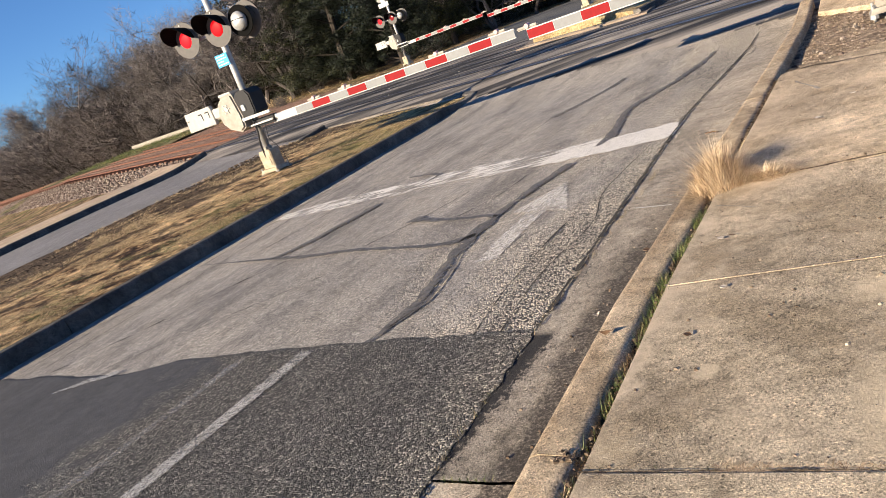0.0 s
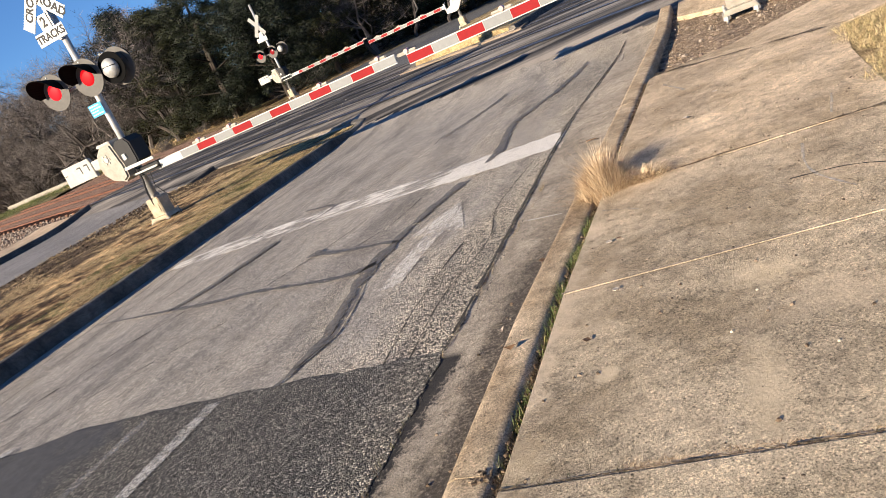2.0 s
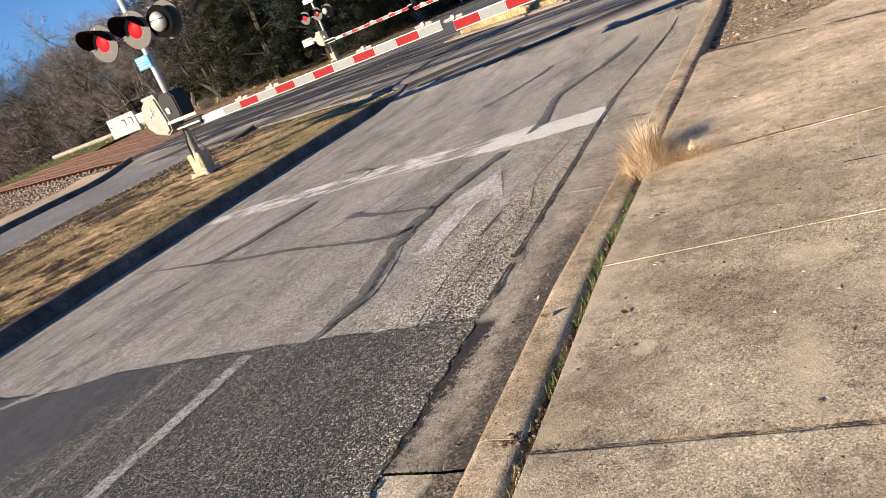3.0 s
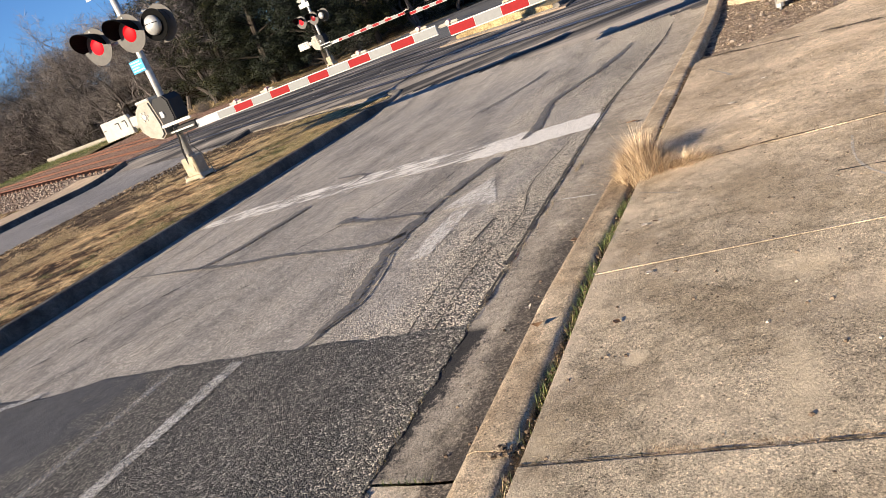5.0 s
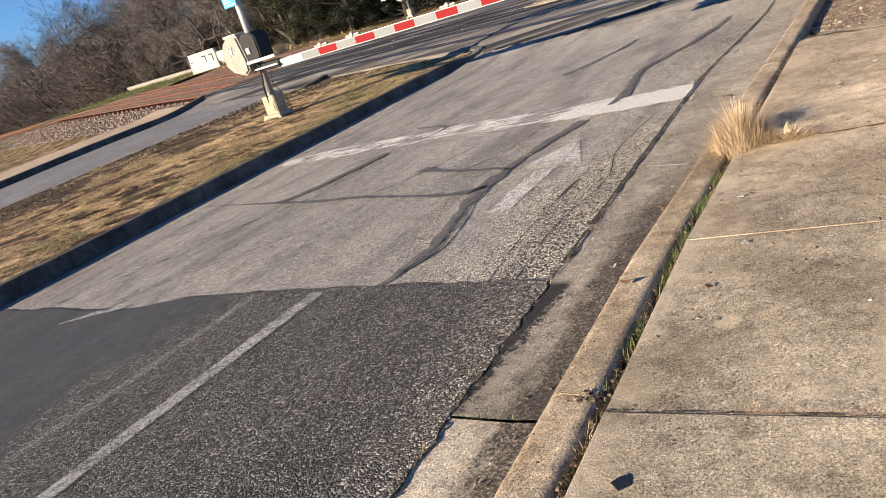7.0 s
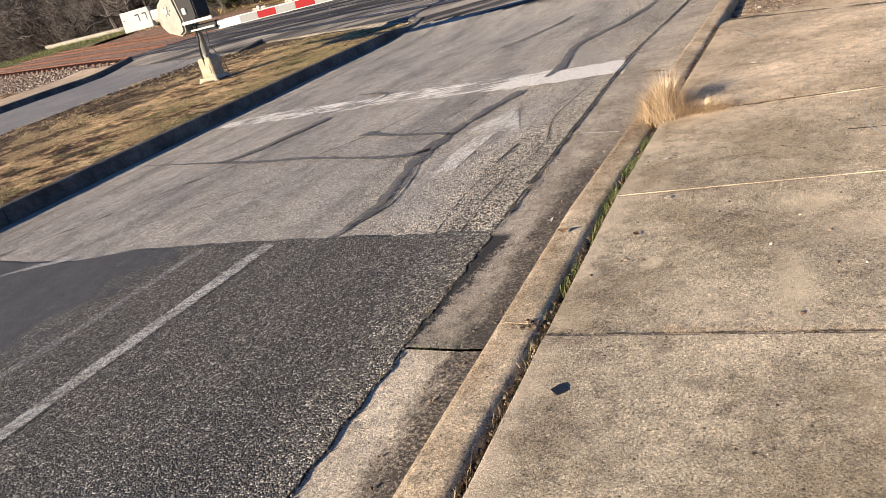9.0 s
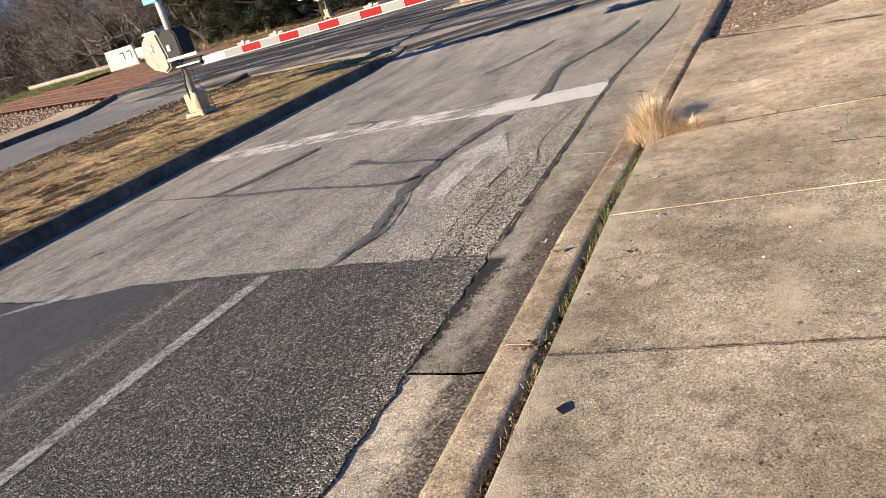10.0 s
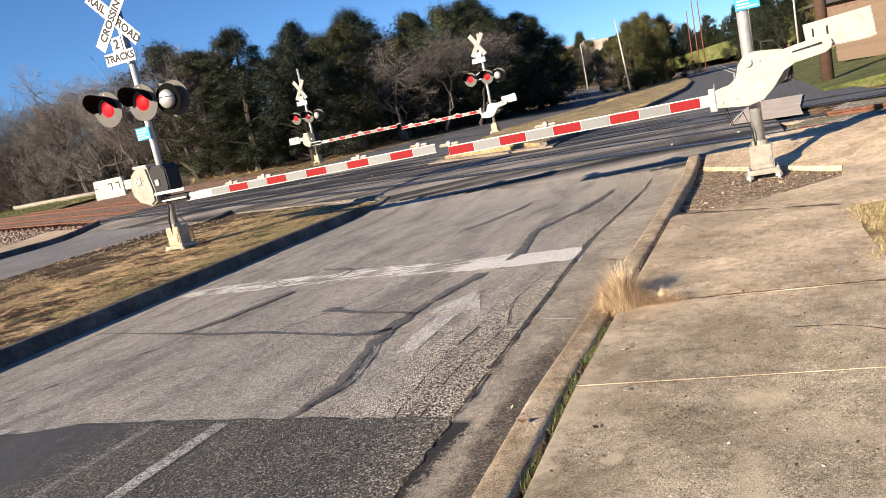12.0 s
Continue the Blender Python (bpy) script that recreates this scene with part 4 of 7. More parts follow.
# ---------------------------------------------------------------- road markings and crack sealing
def ribbon(name, pts, width, material, dz=0.006, jag=0.25, seed=0, cuts=14):
    """A flat band along a polyline with uneven edges; width: a number, or one for each point."""
    ws = width if isinstance(width, (list, tuple)) else [width] * len(pts)
    line = []
    for k in range(len(pts) - 1):
        p0, p1, p2, p3 = (Vector(pts[min(len(pts) - 1, max(0, k + q))]) for q in (-1, 0, 1, 2))
        for q in range(cuts):
            f = q / cuts
            c = 0.5 * ((2 * p1) + (p2 - p0) * f + (2 * p0 - 5 * p1 + 4 * p2 - p3) * f * f + (3 * p1 - p0 - 3 * p2 + p3) * f ** 3)
            line.append((c, ws[k] * (1 - f) + ws[k + 1] * f))
    line.append((Vector(pts[-1]), ws[-1]))
    vs, fs = [], []
    for k, (c, w) in enumerate(line):
        t = (line[min(len(line) - 1, k + 1)][0] - line[max(0, k - 1)][0]).normalized()
        o = Vector((t.y, -t.x))
        for s in (-1, 0, 1):
            e = w / 2 * (1 + jag * noise.noise((c.x * 7, c.y * 7, s * 5 + seed)) * 2)
            p = c + o * s * e
            vs.append((p.x, p.y, lift(p.x, p.y) + dz))
    for k in range(len(line) - 1):
        for q in range(2):
            a = k * 3 + q
            fs.append((a, a + 1, a + 4, a + 3))
    return mesh(name, vs, fs, material)


def marking(ob, label, group=""):
    return tagged(ob, label, "marking", group, "structure")


marking(ribbon("stop_line", [(0.03, 4.60), (-0.5, 4.62), (-1.05, 4.70), (-2.4, 4.93), (-3.1, 4.96), (-4.2, 5.08), (-5.0, 5.06)], [0.48, 0.50, 0.55, 0.46, 0.46, 0.44, 0.22], M["stop_paint"], 0.0075, 0.14), "cracked white stop line, worn thin and streaky")
marking(ribbon("lane_line", [(-1.80, -5), (-1.605, -1.6), (-1.555, -0.7), (-1.525, -0.12), (-1.49, 0.43), (-1.45, 1.13)], 0.10, M["line_paint"], 0.018, 0.06), "worn white lane line on fresh asphalt")
marking(ribbon("lane_line", [(-2.38, -5), (-2.11, -0.4), (-2.06, 0.0), (-2.02, 0.45), (-1.98, 1.13)], 0.075, M["line_faint"], 0.018, 0.1), "faint grey ghost of an old lane line")
marking(ribbon("lane_line", [(-3.75, 0.95), (-3.5, 1.07), (-3.25, 1.17)], [0.02, 0.09, 0.06], M["line_paint"], 0.018, 0.3), "scrap of worn white paint at the patch edge")
marking(ribbon("arrow_marking", [(-0.745, 2.14), (-0.735, 2.5), (-0.71, 3.0)], [0.155, 0.16, 0.165], M["arrow_paint"], 0.0078, 0.03), "worn white arrow shaft on grey asphalt", "arrow")
head = mesh("arrow_marking", [(x, y, 0.0082) for x, y in ((-0.94, 3.09), (-0.435, 2.91), (-0.55, 3.27), (-0.68, 3.65), (-0.81, 3.36))], [(0, 1, 2, 3, 4)], M["arrow_paint"])
marking(head, "worn white arrow head on grey asphalt", "arrow")

SEALS = (
    ([(-1.06, 1.14), (-1.0, 1.3), (-0.97, 1.6), (-1.02, 2.0), (-1.09, 2.4), (-1.11, 2.75), (-1.09, 3.04), (-1.05, 3.4)], [0.03, 0.05, 0.085, 0.06, 0.09, 0.13, 0.10, 0.06]),
    ([(-1.0, 1.3), (-0.9, 1.62), (-0.96, 2.1), (-1.04, 2.4)], [0.012, 0.025, 0.022, 0.012]),
    ([(-1.02, 3.42), (-1.0, 3.6), (-0.92, 3.9), (-0.83, 4.24)], [0.06, 0.11, 0.11, 0.13]),
    ([(-0.72, 4.66), (-0.66, 5.0), (-0.72, 5.5), (-0.76, 6.1), (-0.62, 6.6), (-0.47, 7.03), (-0.32, 7.7), (-0.2, 8.4)], [0.05, 0.10, 0.08, 0.10, 0.06, 0.08, 0.09, 0.06]),
    ([(-4.95, 3.62), (-4.3, 3.45), (-3.58, 3.26), (-3.0, 3.1), (-2.34, 2.97), (-1.8, 2.78), (-1.31, 2.66), (-1.08, 2.72)], [0.02, 0.03, 0.05, 0.07, 0.06, 0.05, 0.07, 0.10]),
    ([(-2.10, 3.55), (-1.85, 3.40), (-1.48, 3.24), (-1.2, 3.16), (-1.06, 3.08)], [0.11, 0.06, 0.055, 0.05, 0.05]),
    ([(-3.58, 3.26), (-3.38, 3.5), (-3.24, 3.9), (-3.06, 4.5)], [0.06, 0.10, 0.09, 0.11]),
    ([(-2.95, 4.75), (-2.72, 5.05), (-2.8, 5.3), (-3.25, 5.48)], [0.03, 0.05, 0.06, 0.04]),
    ([(-1.95, 6.9), (-1.7, 7.4), (-1.5, 8.0), (-1.42, 8.5)], [0.03, 0.06, 0.07, 0.05]),
)
for k, (pts, w) in enumerate(SEALS):
    marking(ribbon("crack_sealing", pts, w, M["sealant"], 0.0125 if k < 10 else 0.0135, 0.45, k), "dark tar sealing over an asphalt crack", "tar seals")
rng = random.Random(12)
CRACKS = [[(-4.62, y) for y in (1.3, 2.6, 3.8, 5.2, 6.8, 8.6)], [(-4.95, y) for y in (1.4, 3.0, 4.4, 6.0, 8.0)], [(-0.18, y) for y in (1.1, 1.8, 2.5, 3.2, 4.2)], [(-0.36, y) for y in (1.1, 1.6, 2.2, 2.9)], [(-4.3, 1.35), (-3.9, 2.1), (-3.55, 2.7), (-3.2, 3.1)],
          [(-3.7, 1.2), (-2.9, 1.9), (-2.3, 2.5)], [(-2.3, 3.05), (-2.0, 3.6), (-1.7, 4.3)], [(-1.5, 3.3), (-1.3, 3.7), (-1.28, 4.2)], [(-2.6, 4.5), (-2.4, 5.5), (-2.0, 6.4), (-1.95, 7.0)], [(-4.2, 3.4), (-4.0, 4.4), (-3.9, 6.0)]]
for k, pts in enumerate(CRACKS):
    pts = [(x + rng.uniform(-0.06, 0.06), y) for x, y in pts]
    marking(ribbon("crack", pts, rng.uniform(0.008, 0.016), M["crack"], 0.0066, 1.0, 30 + k, 18), "fine open crack in the asphalt", "cracks")
marking(ribbon("crack", [(0.012 + edge_x(y), y) for y in steps(1.1, 8.6, 9)], 0.02, M["crack"], 0.014, 0.9, 3, 12), "dark open joint between asphalt and gutter", "cracks")


# ---------------------------------------------------------------- level crossing signals
def tube(bm, pts, r, seg=8):
    """A round bar along points, r one number or one for each point."""
    rs = r if isinstance(r, (list, tuple)) else [r] * len(pts)
    rings = []
    for k, p in enumerate(pts):
        p = Vector(p)
        t = (Vector(pts[min(len(pts) - 1, k + 1)]) - Vector(pts[max(0, k - 1)])).normalized()
        u = t.orthogonal().normalized()
        w = t.cross(u)
        rings.append([bm.verts.new(p + (u * math.cos(q * 2 * math.pi / seg) + w * math.sin(q * 2 * math.pi / seg)) * rs[k]) for q in range(seg)])
    for a, b in zip(rings, rings[1:]):
        for q in range(seg):
            bm.faces.new((a[q], a[(q + 1) % seg], b[(q + 1) % seg], b[q]))
    bm.faces.new(rings[0][::-1])
    bm.faces.new(rings[-1])
    return bm


def plate(bm, outline, y0, y1, bevel=0.006):
    """A plate from an outline in x and z, between two depths in y."""
    a = [bm.verts.new((x, y0, z)) for x, z in outline]
    b = [bm.verts.new((x, y1, z)) for x, z in outline]
    n = len(outline)
    new_faces = [bm.faces.new(a), bm.faces.new(b[::-1])]
    for k in range(n):
        new_faces.append(bm.faces.new((a[k], b[k], b[(k + 1) % n], a[(k + 1) % n])))
    bmesh.ops.recalc_face_normals(bm, faces=new_faces)
    if bevel:
        rim = list(set(new_faces[0].edges[:]) | set(new_faces[1].edges[:]))
        bmesh.ops.bevel(bm, geom=rim, offset=bevel, segments=2, affect="EDGES")
    return bm


def disc(bm, c, r, y0, y1, seg=32):
    bmesh.ops.create_cone(bm, cap_ends=True, segments=seg, radius1=r, radius2=r, depth=abs(y1 - y0), matrix=Matrix.Translation((c[0], (y0 + y1) / 2, c[1])) @ Matrix.Rotation(math.pi / 2, 4, "X"))
    return bm


def lettering(text, size, parent, m, material, label=""):
    cu = bpy.data.curves.new("lettering", "FONT")
    cu.body, cu.size, cu.align_x, cu.align_y, cu.extrude = text, size, "CENTER", "CENTER", 0.002
    cu.offset = size * 0.028
    cu.resolution_u = 3
    tmp = bpy.data.objects.new("lettering", cu)
    scene.collection.objects.link(tmp)
    bpy.context.view_layer.update()
    me = bpy.data.meshes.new_from_object(tmp.evaluated_get(bpy.context.evaluated_depsgraph_get()))
    bpy.data.objects.remove(tmp)
    me.materials.clear()
    me.materials.append(material)
    ob = new("lettering", me)
    ob.parent = parent
    ob.matrix_local = m
    return ob


def blade_sign(parent, name, c, w, h, turn, y, label=""):
    """A flat sign plate with rounded corners, turned in its plane."""
    ob = part(name, plate(bmesh.new(), [(-w / 2, -h / 2), (w / 2, -h / 2), (w / 2, h / 2), (-w / 2, h / 2)], -0.004, 0.004, 0.002), M["sign_white"] if w > 1.1 or h > 0.19 and w < 1.0 else M["sign_back"], parent, label)
    ob.matrix_local = Matrix.Translation((c[0], y, c[1])) @ Matrix.Rotation(-radians(turn), 4, "Y")
    return ob


def signal_lamp(parent, c, face, lens, disc_mat, y_off):
    """A crossing lamp: background disc, housing, hood and lens. face: -1 towards -y."""
    x, z = c
    f = face
    if f > 0:
        part("ring", disc(bmesh.new(), c, 0.25, y_off - 0.16, y_off - 0.148), M["matte_black"], parent, "black ring behind the lamp")
        bm = tube(bmesh.new(), [(x - 0.15, y_off - 0.235, z + 0.03), (x - 0.05, y_off - 0.275, z + 0.035), (x + 0.05, y_off - 0.275, z + 0.03), (x + 0.15, y_off - 0.235, z + 0.02)], 0.008, 6)
        part("strap", bm, M["black"], parent)
    lamp = part("lamp", disc(bmesh.new(), c, 0.30, y_off + f * 0.012, y_off), disc_mat, parent, "round grey background disc")
    bm = bmesh.new()
    bmesh.ops.create_uvsphere(bm, u_segments=24, v_segments=12, radius=0.155, matrix=Matrix.Translation((x, y_off - f * (0.19 if f > 0 else 0.10), z)) @ Matrix.Diagonal((1, 0.6, 1, 1)))
    part("housing", bm, M["galv"] if f > 0 else M["black"], lamp, smooth=True)
    bm = bmesh.new()
    seg = 18
    ring = []
    for k in range(seg + 1):
        a = math.radians(-4 + 188 * k / seg)
        reach = 0.10 + 0.27 * max(0.0, math.sin(a)) ** 0.5
        reach *= 1.0 if f < 0 else 0.3
        ca, sa_ = math.cos(a), math.sin(a)
        ring.append([bm.verts.new((x + ca * r, y_off + f * q, z + sa_ * r)) for r, q in ((0.215, 0.0), (0.262, reach), (0.255, reach), (0.207, 0.0))])
    for a, b in zip(ring, ring[1:]):
        for q in range(4):
            bm.faces.new((a[q], a[(q + 1) % 4], b[(q + 1) % 4], b[q]))
    part("hood", bm, M["matte_black"], lamp, "black hood")
    bm = bmesh.new()
    bmesh.ops.create_uvsphere(bm, u_segments=24, v_segments=10, radius=0.132, matrix=Matrix.Translation((x, y_off + f * 0.012, z)) @ Matrix.Diagonal((1, 0.25, 1, 1)))
    part("lens", bm, lens, lamp, "red lens", smooth=True)
    if f < 0:
        part("bolt", disc(bmesh.new(), (x, z + 0.255), 0.014, y_off - 0.024, y_off - 0.01, 8), M["sign_white"], lamp)
    return lamp


def gate_arm(parent, x0, x1, z, y, lamps, first, stripe=0.37, tall=0.135, arm_lens=None, start=0.45):
    """The lowered arm with its striped panels; x1 beyond x0 in either direction."""
    s = 1 if x1 > x0 else -1
    arm_lens = arm_lens or M["pink_lens"]
    L = abs(x1 - x0)
    arm = part("gate_arm", box(bmesh.new(), x0, x1, y - 0.016, y + 0.016, z - tall / 2, z + tall / 2, 0.004), M["sign_white"], parent, "white gate arm with red and grey stripes")
    k, p = 0, L
    red = first
    while p > start + 0.02:
        a, b = max(start, p - stripe), p
        part("stripe", box(bmesh.new(), x0 + s * (a + 0.004), x0 + s * (b - 0.004), y - 0.0195, y + 0.0195, z - tall / 2 + 0.014, z + tall / 2 - 0.014), M["red_tape"] if red else M["grey_tape"], arm)
        p, red = a, not red
    for q in lamps:
        xx = x0 + s * q
        lamp = part("arm_lamp", box(bmesh.new(), xx - 0.14, xx + 0.14, y - 0.03, y + 0.03, z + tall / 2, z + tall / 2 + 0.04, 0.014), M["cream"], arm, "small lamp on the gate arm")
        bm = bmesh.new()
        bmesh.ops.create_cone(bm, cap_ends=True, segments=16, radius1=0.034, radius2=0.03, depth=0.085, matrix=Matrix.Translation((xx, y, z + tall / 2 + 0.035)) @ Matrix.Rotation(math.pi / 2, 4, "X"))
        part("arm_lens", bm, arm_lens, lamp)
    return arm


def base_box(parent, w, h, tint):
    bm = bmesh.new()
    plate(bm, [(-w / 2, 0.10), (w / 2, 0.10), (w / 2, h - 0.03), (w / 2 - 0.02, h), (-w / 2 + 0.02, h), (-w / 2, h - 0.03)], -w / 2, w / 2, 0.015)
    b = part("base", bm, tint, parent, "tan cast base housing")
    part("flange", plate(bmesh.new(), [(-w * 0.75, 0.045), (w * 0.75, 0.045), (w * 0.62, 0.105), (-w * 0.62, 0.105)], -w * 0.7, w * 0.7, 0.01), tint, b)
    for sx in (-1, 1):
        for sy in (-1, 1):
            bm = bmesh.new()
            tube(bm, [(sx * w * 0.62, sy * w * 0.6, -0.1), (sx * w * 0.62, sy * w * 0.6, 0.13)], 0.016)
            tube(bm, [(sx * w * 0.62, sy * w * 0.6, 0.005), (sx * w * 0.62, sy * w * 0.6, 0.045)], 0.04, 6)
            part("anchor_bolt", bm, M["galv"], b)
    bm = box(bmesh.new(), -w * 0.36, w * 0.36, -w / 2 - 0.014, -w / 2, 0.16, h - 0.12, 0.005)
    part("cover", bm, tint, b)
    return b


def crossbuck(parent, z, y, face, text=True):
    """Two crossed blades and the plate below them, facing -y or +y."""
    rig = Matrix.Identity(4) if face < 0 else Matrix.Rotation(math.pi, 4, "Z")
    holder = part("sign_bracket", box(bmesh.new(), -0.03, 0.03, -abs(y) + 0.01, 0.0, z - 0.75, z + 0.15, 0.004), M["galv"], parent)
    holder.matrix_local = rig
    yy = -abs(y)
    size, lean = (1.0, 0) if text else (0.9, 9)
    a = blade_sign(holder, "blade", (-0.06, z), 1.18 * size, 0.215 * size, -48 - lean, yy, "white blade with black letters")
    b = blade_sign(holder, "blade", (-0.06, z), 1.18 * size, 0.215 * size, 47 + lean, yy - 0.014, "white blade with black letters")
    face_m = Matrix.Translation((0, -0.005, 0)) @ Matrix.Rotation(math.pi / 2, 4, "X")
    if text:
        lettering("RAIL", 0.185, a, Matrix.Translation((-0.36, 0, 0)) @ face_m, M["black"])
        lettering("ROAD", 0.185, a, Matrix.Translation((0.36, 0, 0)) @ face_m, M["black"])
        lettering("CROSSING", 0.185, b, face_m, M["black"])
    n1 = blade_sign(holder, "number_plate", (-0.12, z - 0.42), 0.22, 0.24, 0, yy, "white plate with a black numeral")
    n2 = blade_sign(holder, "tracks_plate", (-0.12, z - 0.63), 0.62, 0.20, 0, yy - 0.001, "white plate with black letters")
    if text:
        lettering("2", 0.21, n1, face_m, M["black"])
        lettering("TRACKS", 0.165, n2, face_m, M["black"])
    return holder


def blue_plate(parent, x, z, y, w=0.21, h=0.155):
    s = part("blue_sign", plate(bmesh.new(), [(x - w / 2, z - h / 2), (x + w / 2, z - h / 2), (x + w / 2, z + h / 2), (x - w / 2, z + h / 2)], y - 0.004, y, 0.001), M["blue"], parent, "small blue information sign")
    for k, (u0, u1, v) in enumerate(((-0.42, 0.30, 0.34), (-0.42, 0.38, 0.12), (-0.42, 0.10, -0.1), (-0.42, 0.42, -0.32))):
        part("bar", box(bmesh.new(), x + u0 * w, x + u1 * w, y - 0.007, y - 0.004, z + v * h - 0.009, z + v * h + 0.009), M["sign_white"], s)
    return s


def gate_side(thing, s, arm_len, arm_z, lamps, first):
    """Gate machine seen from its motor side. s: +1 arm towards +x."""
    def X(pts):
        return [(s * x, z) for x, z in pts]
    mech = part("gate_machine", plate(bmesh.new(), X([(-0.52, 1.42), (-0.45, 1.60), (-0.32, 1.70), (-0.08, 1.70), (-0.02, 1.30), (-0.04, 1.10), (-0.16, 1.04), (-0.40, 1.14), (-0.50, 1.26)]), -0.26, 0.10, 0.03), M["cream"], thing, "cream gate machine housing")
    for k in range(6):
        a = k * math.pi / 3
        part("bolt", disc(bmesh.new(), (s * (-0.28 + 0.07 * math.cos(a)), 1.48 + 0.07 * math.sin(a)), 0.014, -0.275, -0.255, 8), M["galv"], mech)
    part("boss", disc(bmesh.new(), (s * -0.28, 1.48), 0.045, -0.275, -0.255, 20), M["white"], mech)
    part("lid", box(bmesh.new(), s * -0.40, s * -0.10, -0.22, 0.06, 1.695, 1.74, 0.012), M["white"], mech)
    part("motor_cover", plate(bmesh.new(), X([(-0.10, 1.26), (-0.10, 1.60), (0.0, 1.69), (0.20, 1.69), (0.27, 1.60), (0.27, 1.28), (0.20, 1.22)]), -0.22, 0.14, 0.02), M["black"], thing, "black motor cover")
    part("terminal_box", box(bmesh.new(), s * 0.02, s * 0.10, -0.245, -0.2, 1.36, 1.46, 0.006), M["galv"], mech)
    part("bracket", box(bmesh.new(), s * -0.12, s * 0.58, -0.25, -0.215, 1.20, 1.25, 0.004), M["galv"], thing)
    part("bracket", box(bmesh.new(), s * 0.0, s * 0.5, -0.10, 0.0, 1.02, 1.16, 0.01), M["black"], thing, "black arm clamp")
    part("bracket", box(bmesh.new(), s * -0.05, s * 0.50, -0.16, -0.13, 1.07, 1.10, 0.004), M["galv"], thing)
    cw = part("counterweight", plate(bmesh.new(), X([(-1.40, 1.31), (-1.38, 1.64), (-0.74, 1.64), (-0.72, 1.56), (-0.72, 1.31)]), -0.17, -0.09, 0.008), M["white"], thing, "white counterweight plate")
    part("link", box(bmesh.new(), s * -0.76, s * -0.42, -0.15, -0.11, 1.40, 1.56, 0.006), M["white"], cw)
    for x in (-0.83, -1.0):
        part("slot", plate(bmesh.new(), X([(x - 0.055, 1.545), (x - 0.055, 1.565), (x + 0.035, 1.565), (x + 0.035, 1.44), (x + 0.018, 1.44), (x + 0.018, 1.545)]), -0.174, -0.168, 0), M["black"], cw)
    part("slot", box(bmesh.new(), s * -1.36, s * -1.30, -0.174, -0.168, 1.50, 1.512), M["black"], cw)
    gate_arm(thing, s * 0.42, s * arm_len, arm_z, -0.06, lamps, first, start=0.55)
    bm = bmesh.new()
    tube(bm, [(s * 0.06, -0.13, 1.2), (s * 0.09, -0.16, 0.95), (s * 0.02, -0.15, 0.75), (0, -0.12, 0.5)], 0.016)
    part("conduit", bm, M["black"], thing)
    bm = bmesh.new()
    tube(bm, [(s * 0.30, -0.14, 1.1), (s * 0.28, -0.18, 0.8), (s * 0.42, -0.14, 0.55), (s * 0.44, -0.12, 0.2), (s * 0.44, -0.1, -0.05)], 0.006, 6)
    part("cable", bm, M["black"], thing)


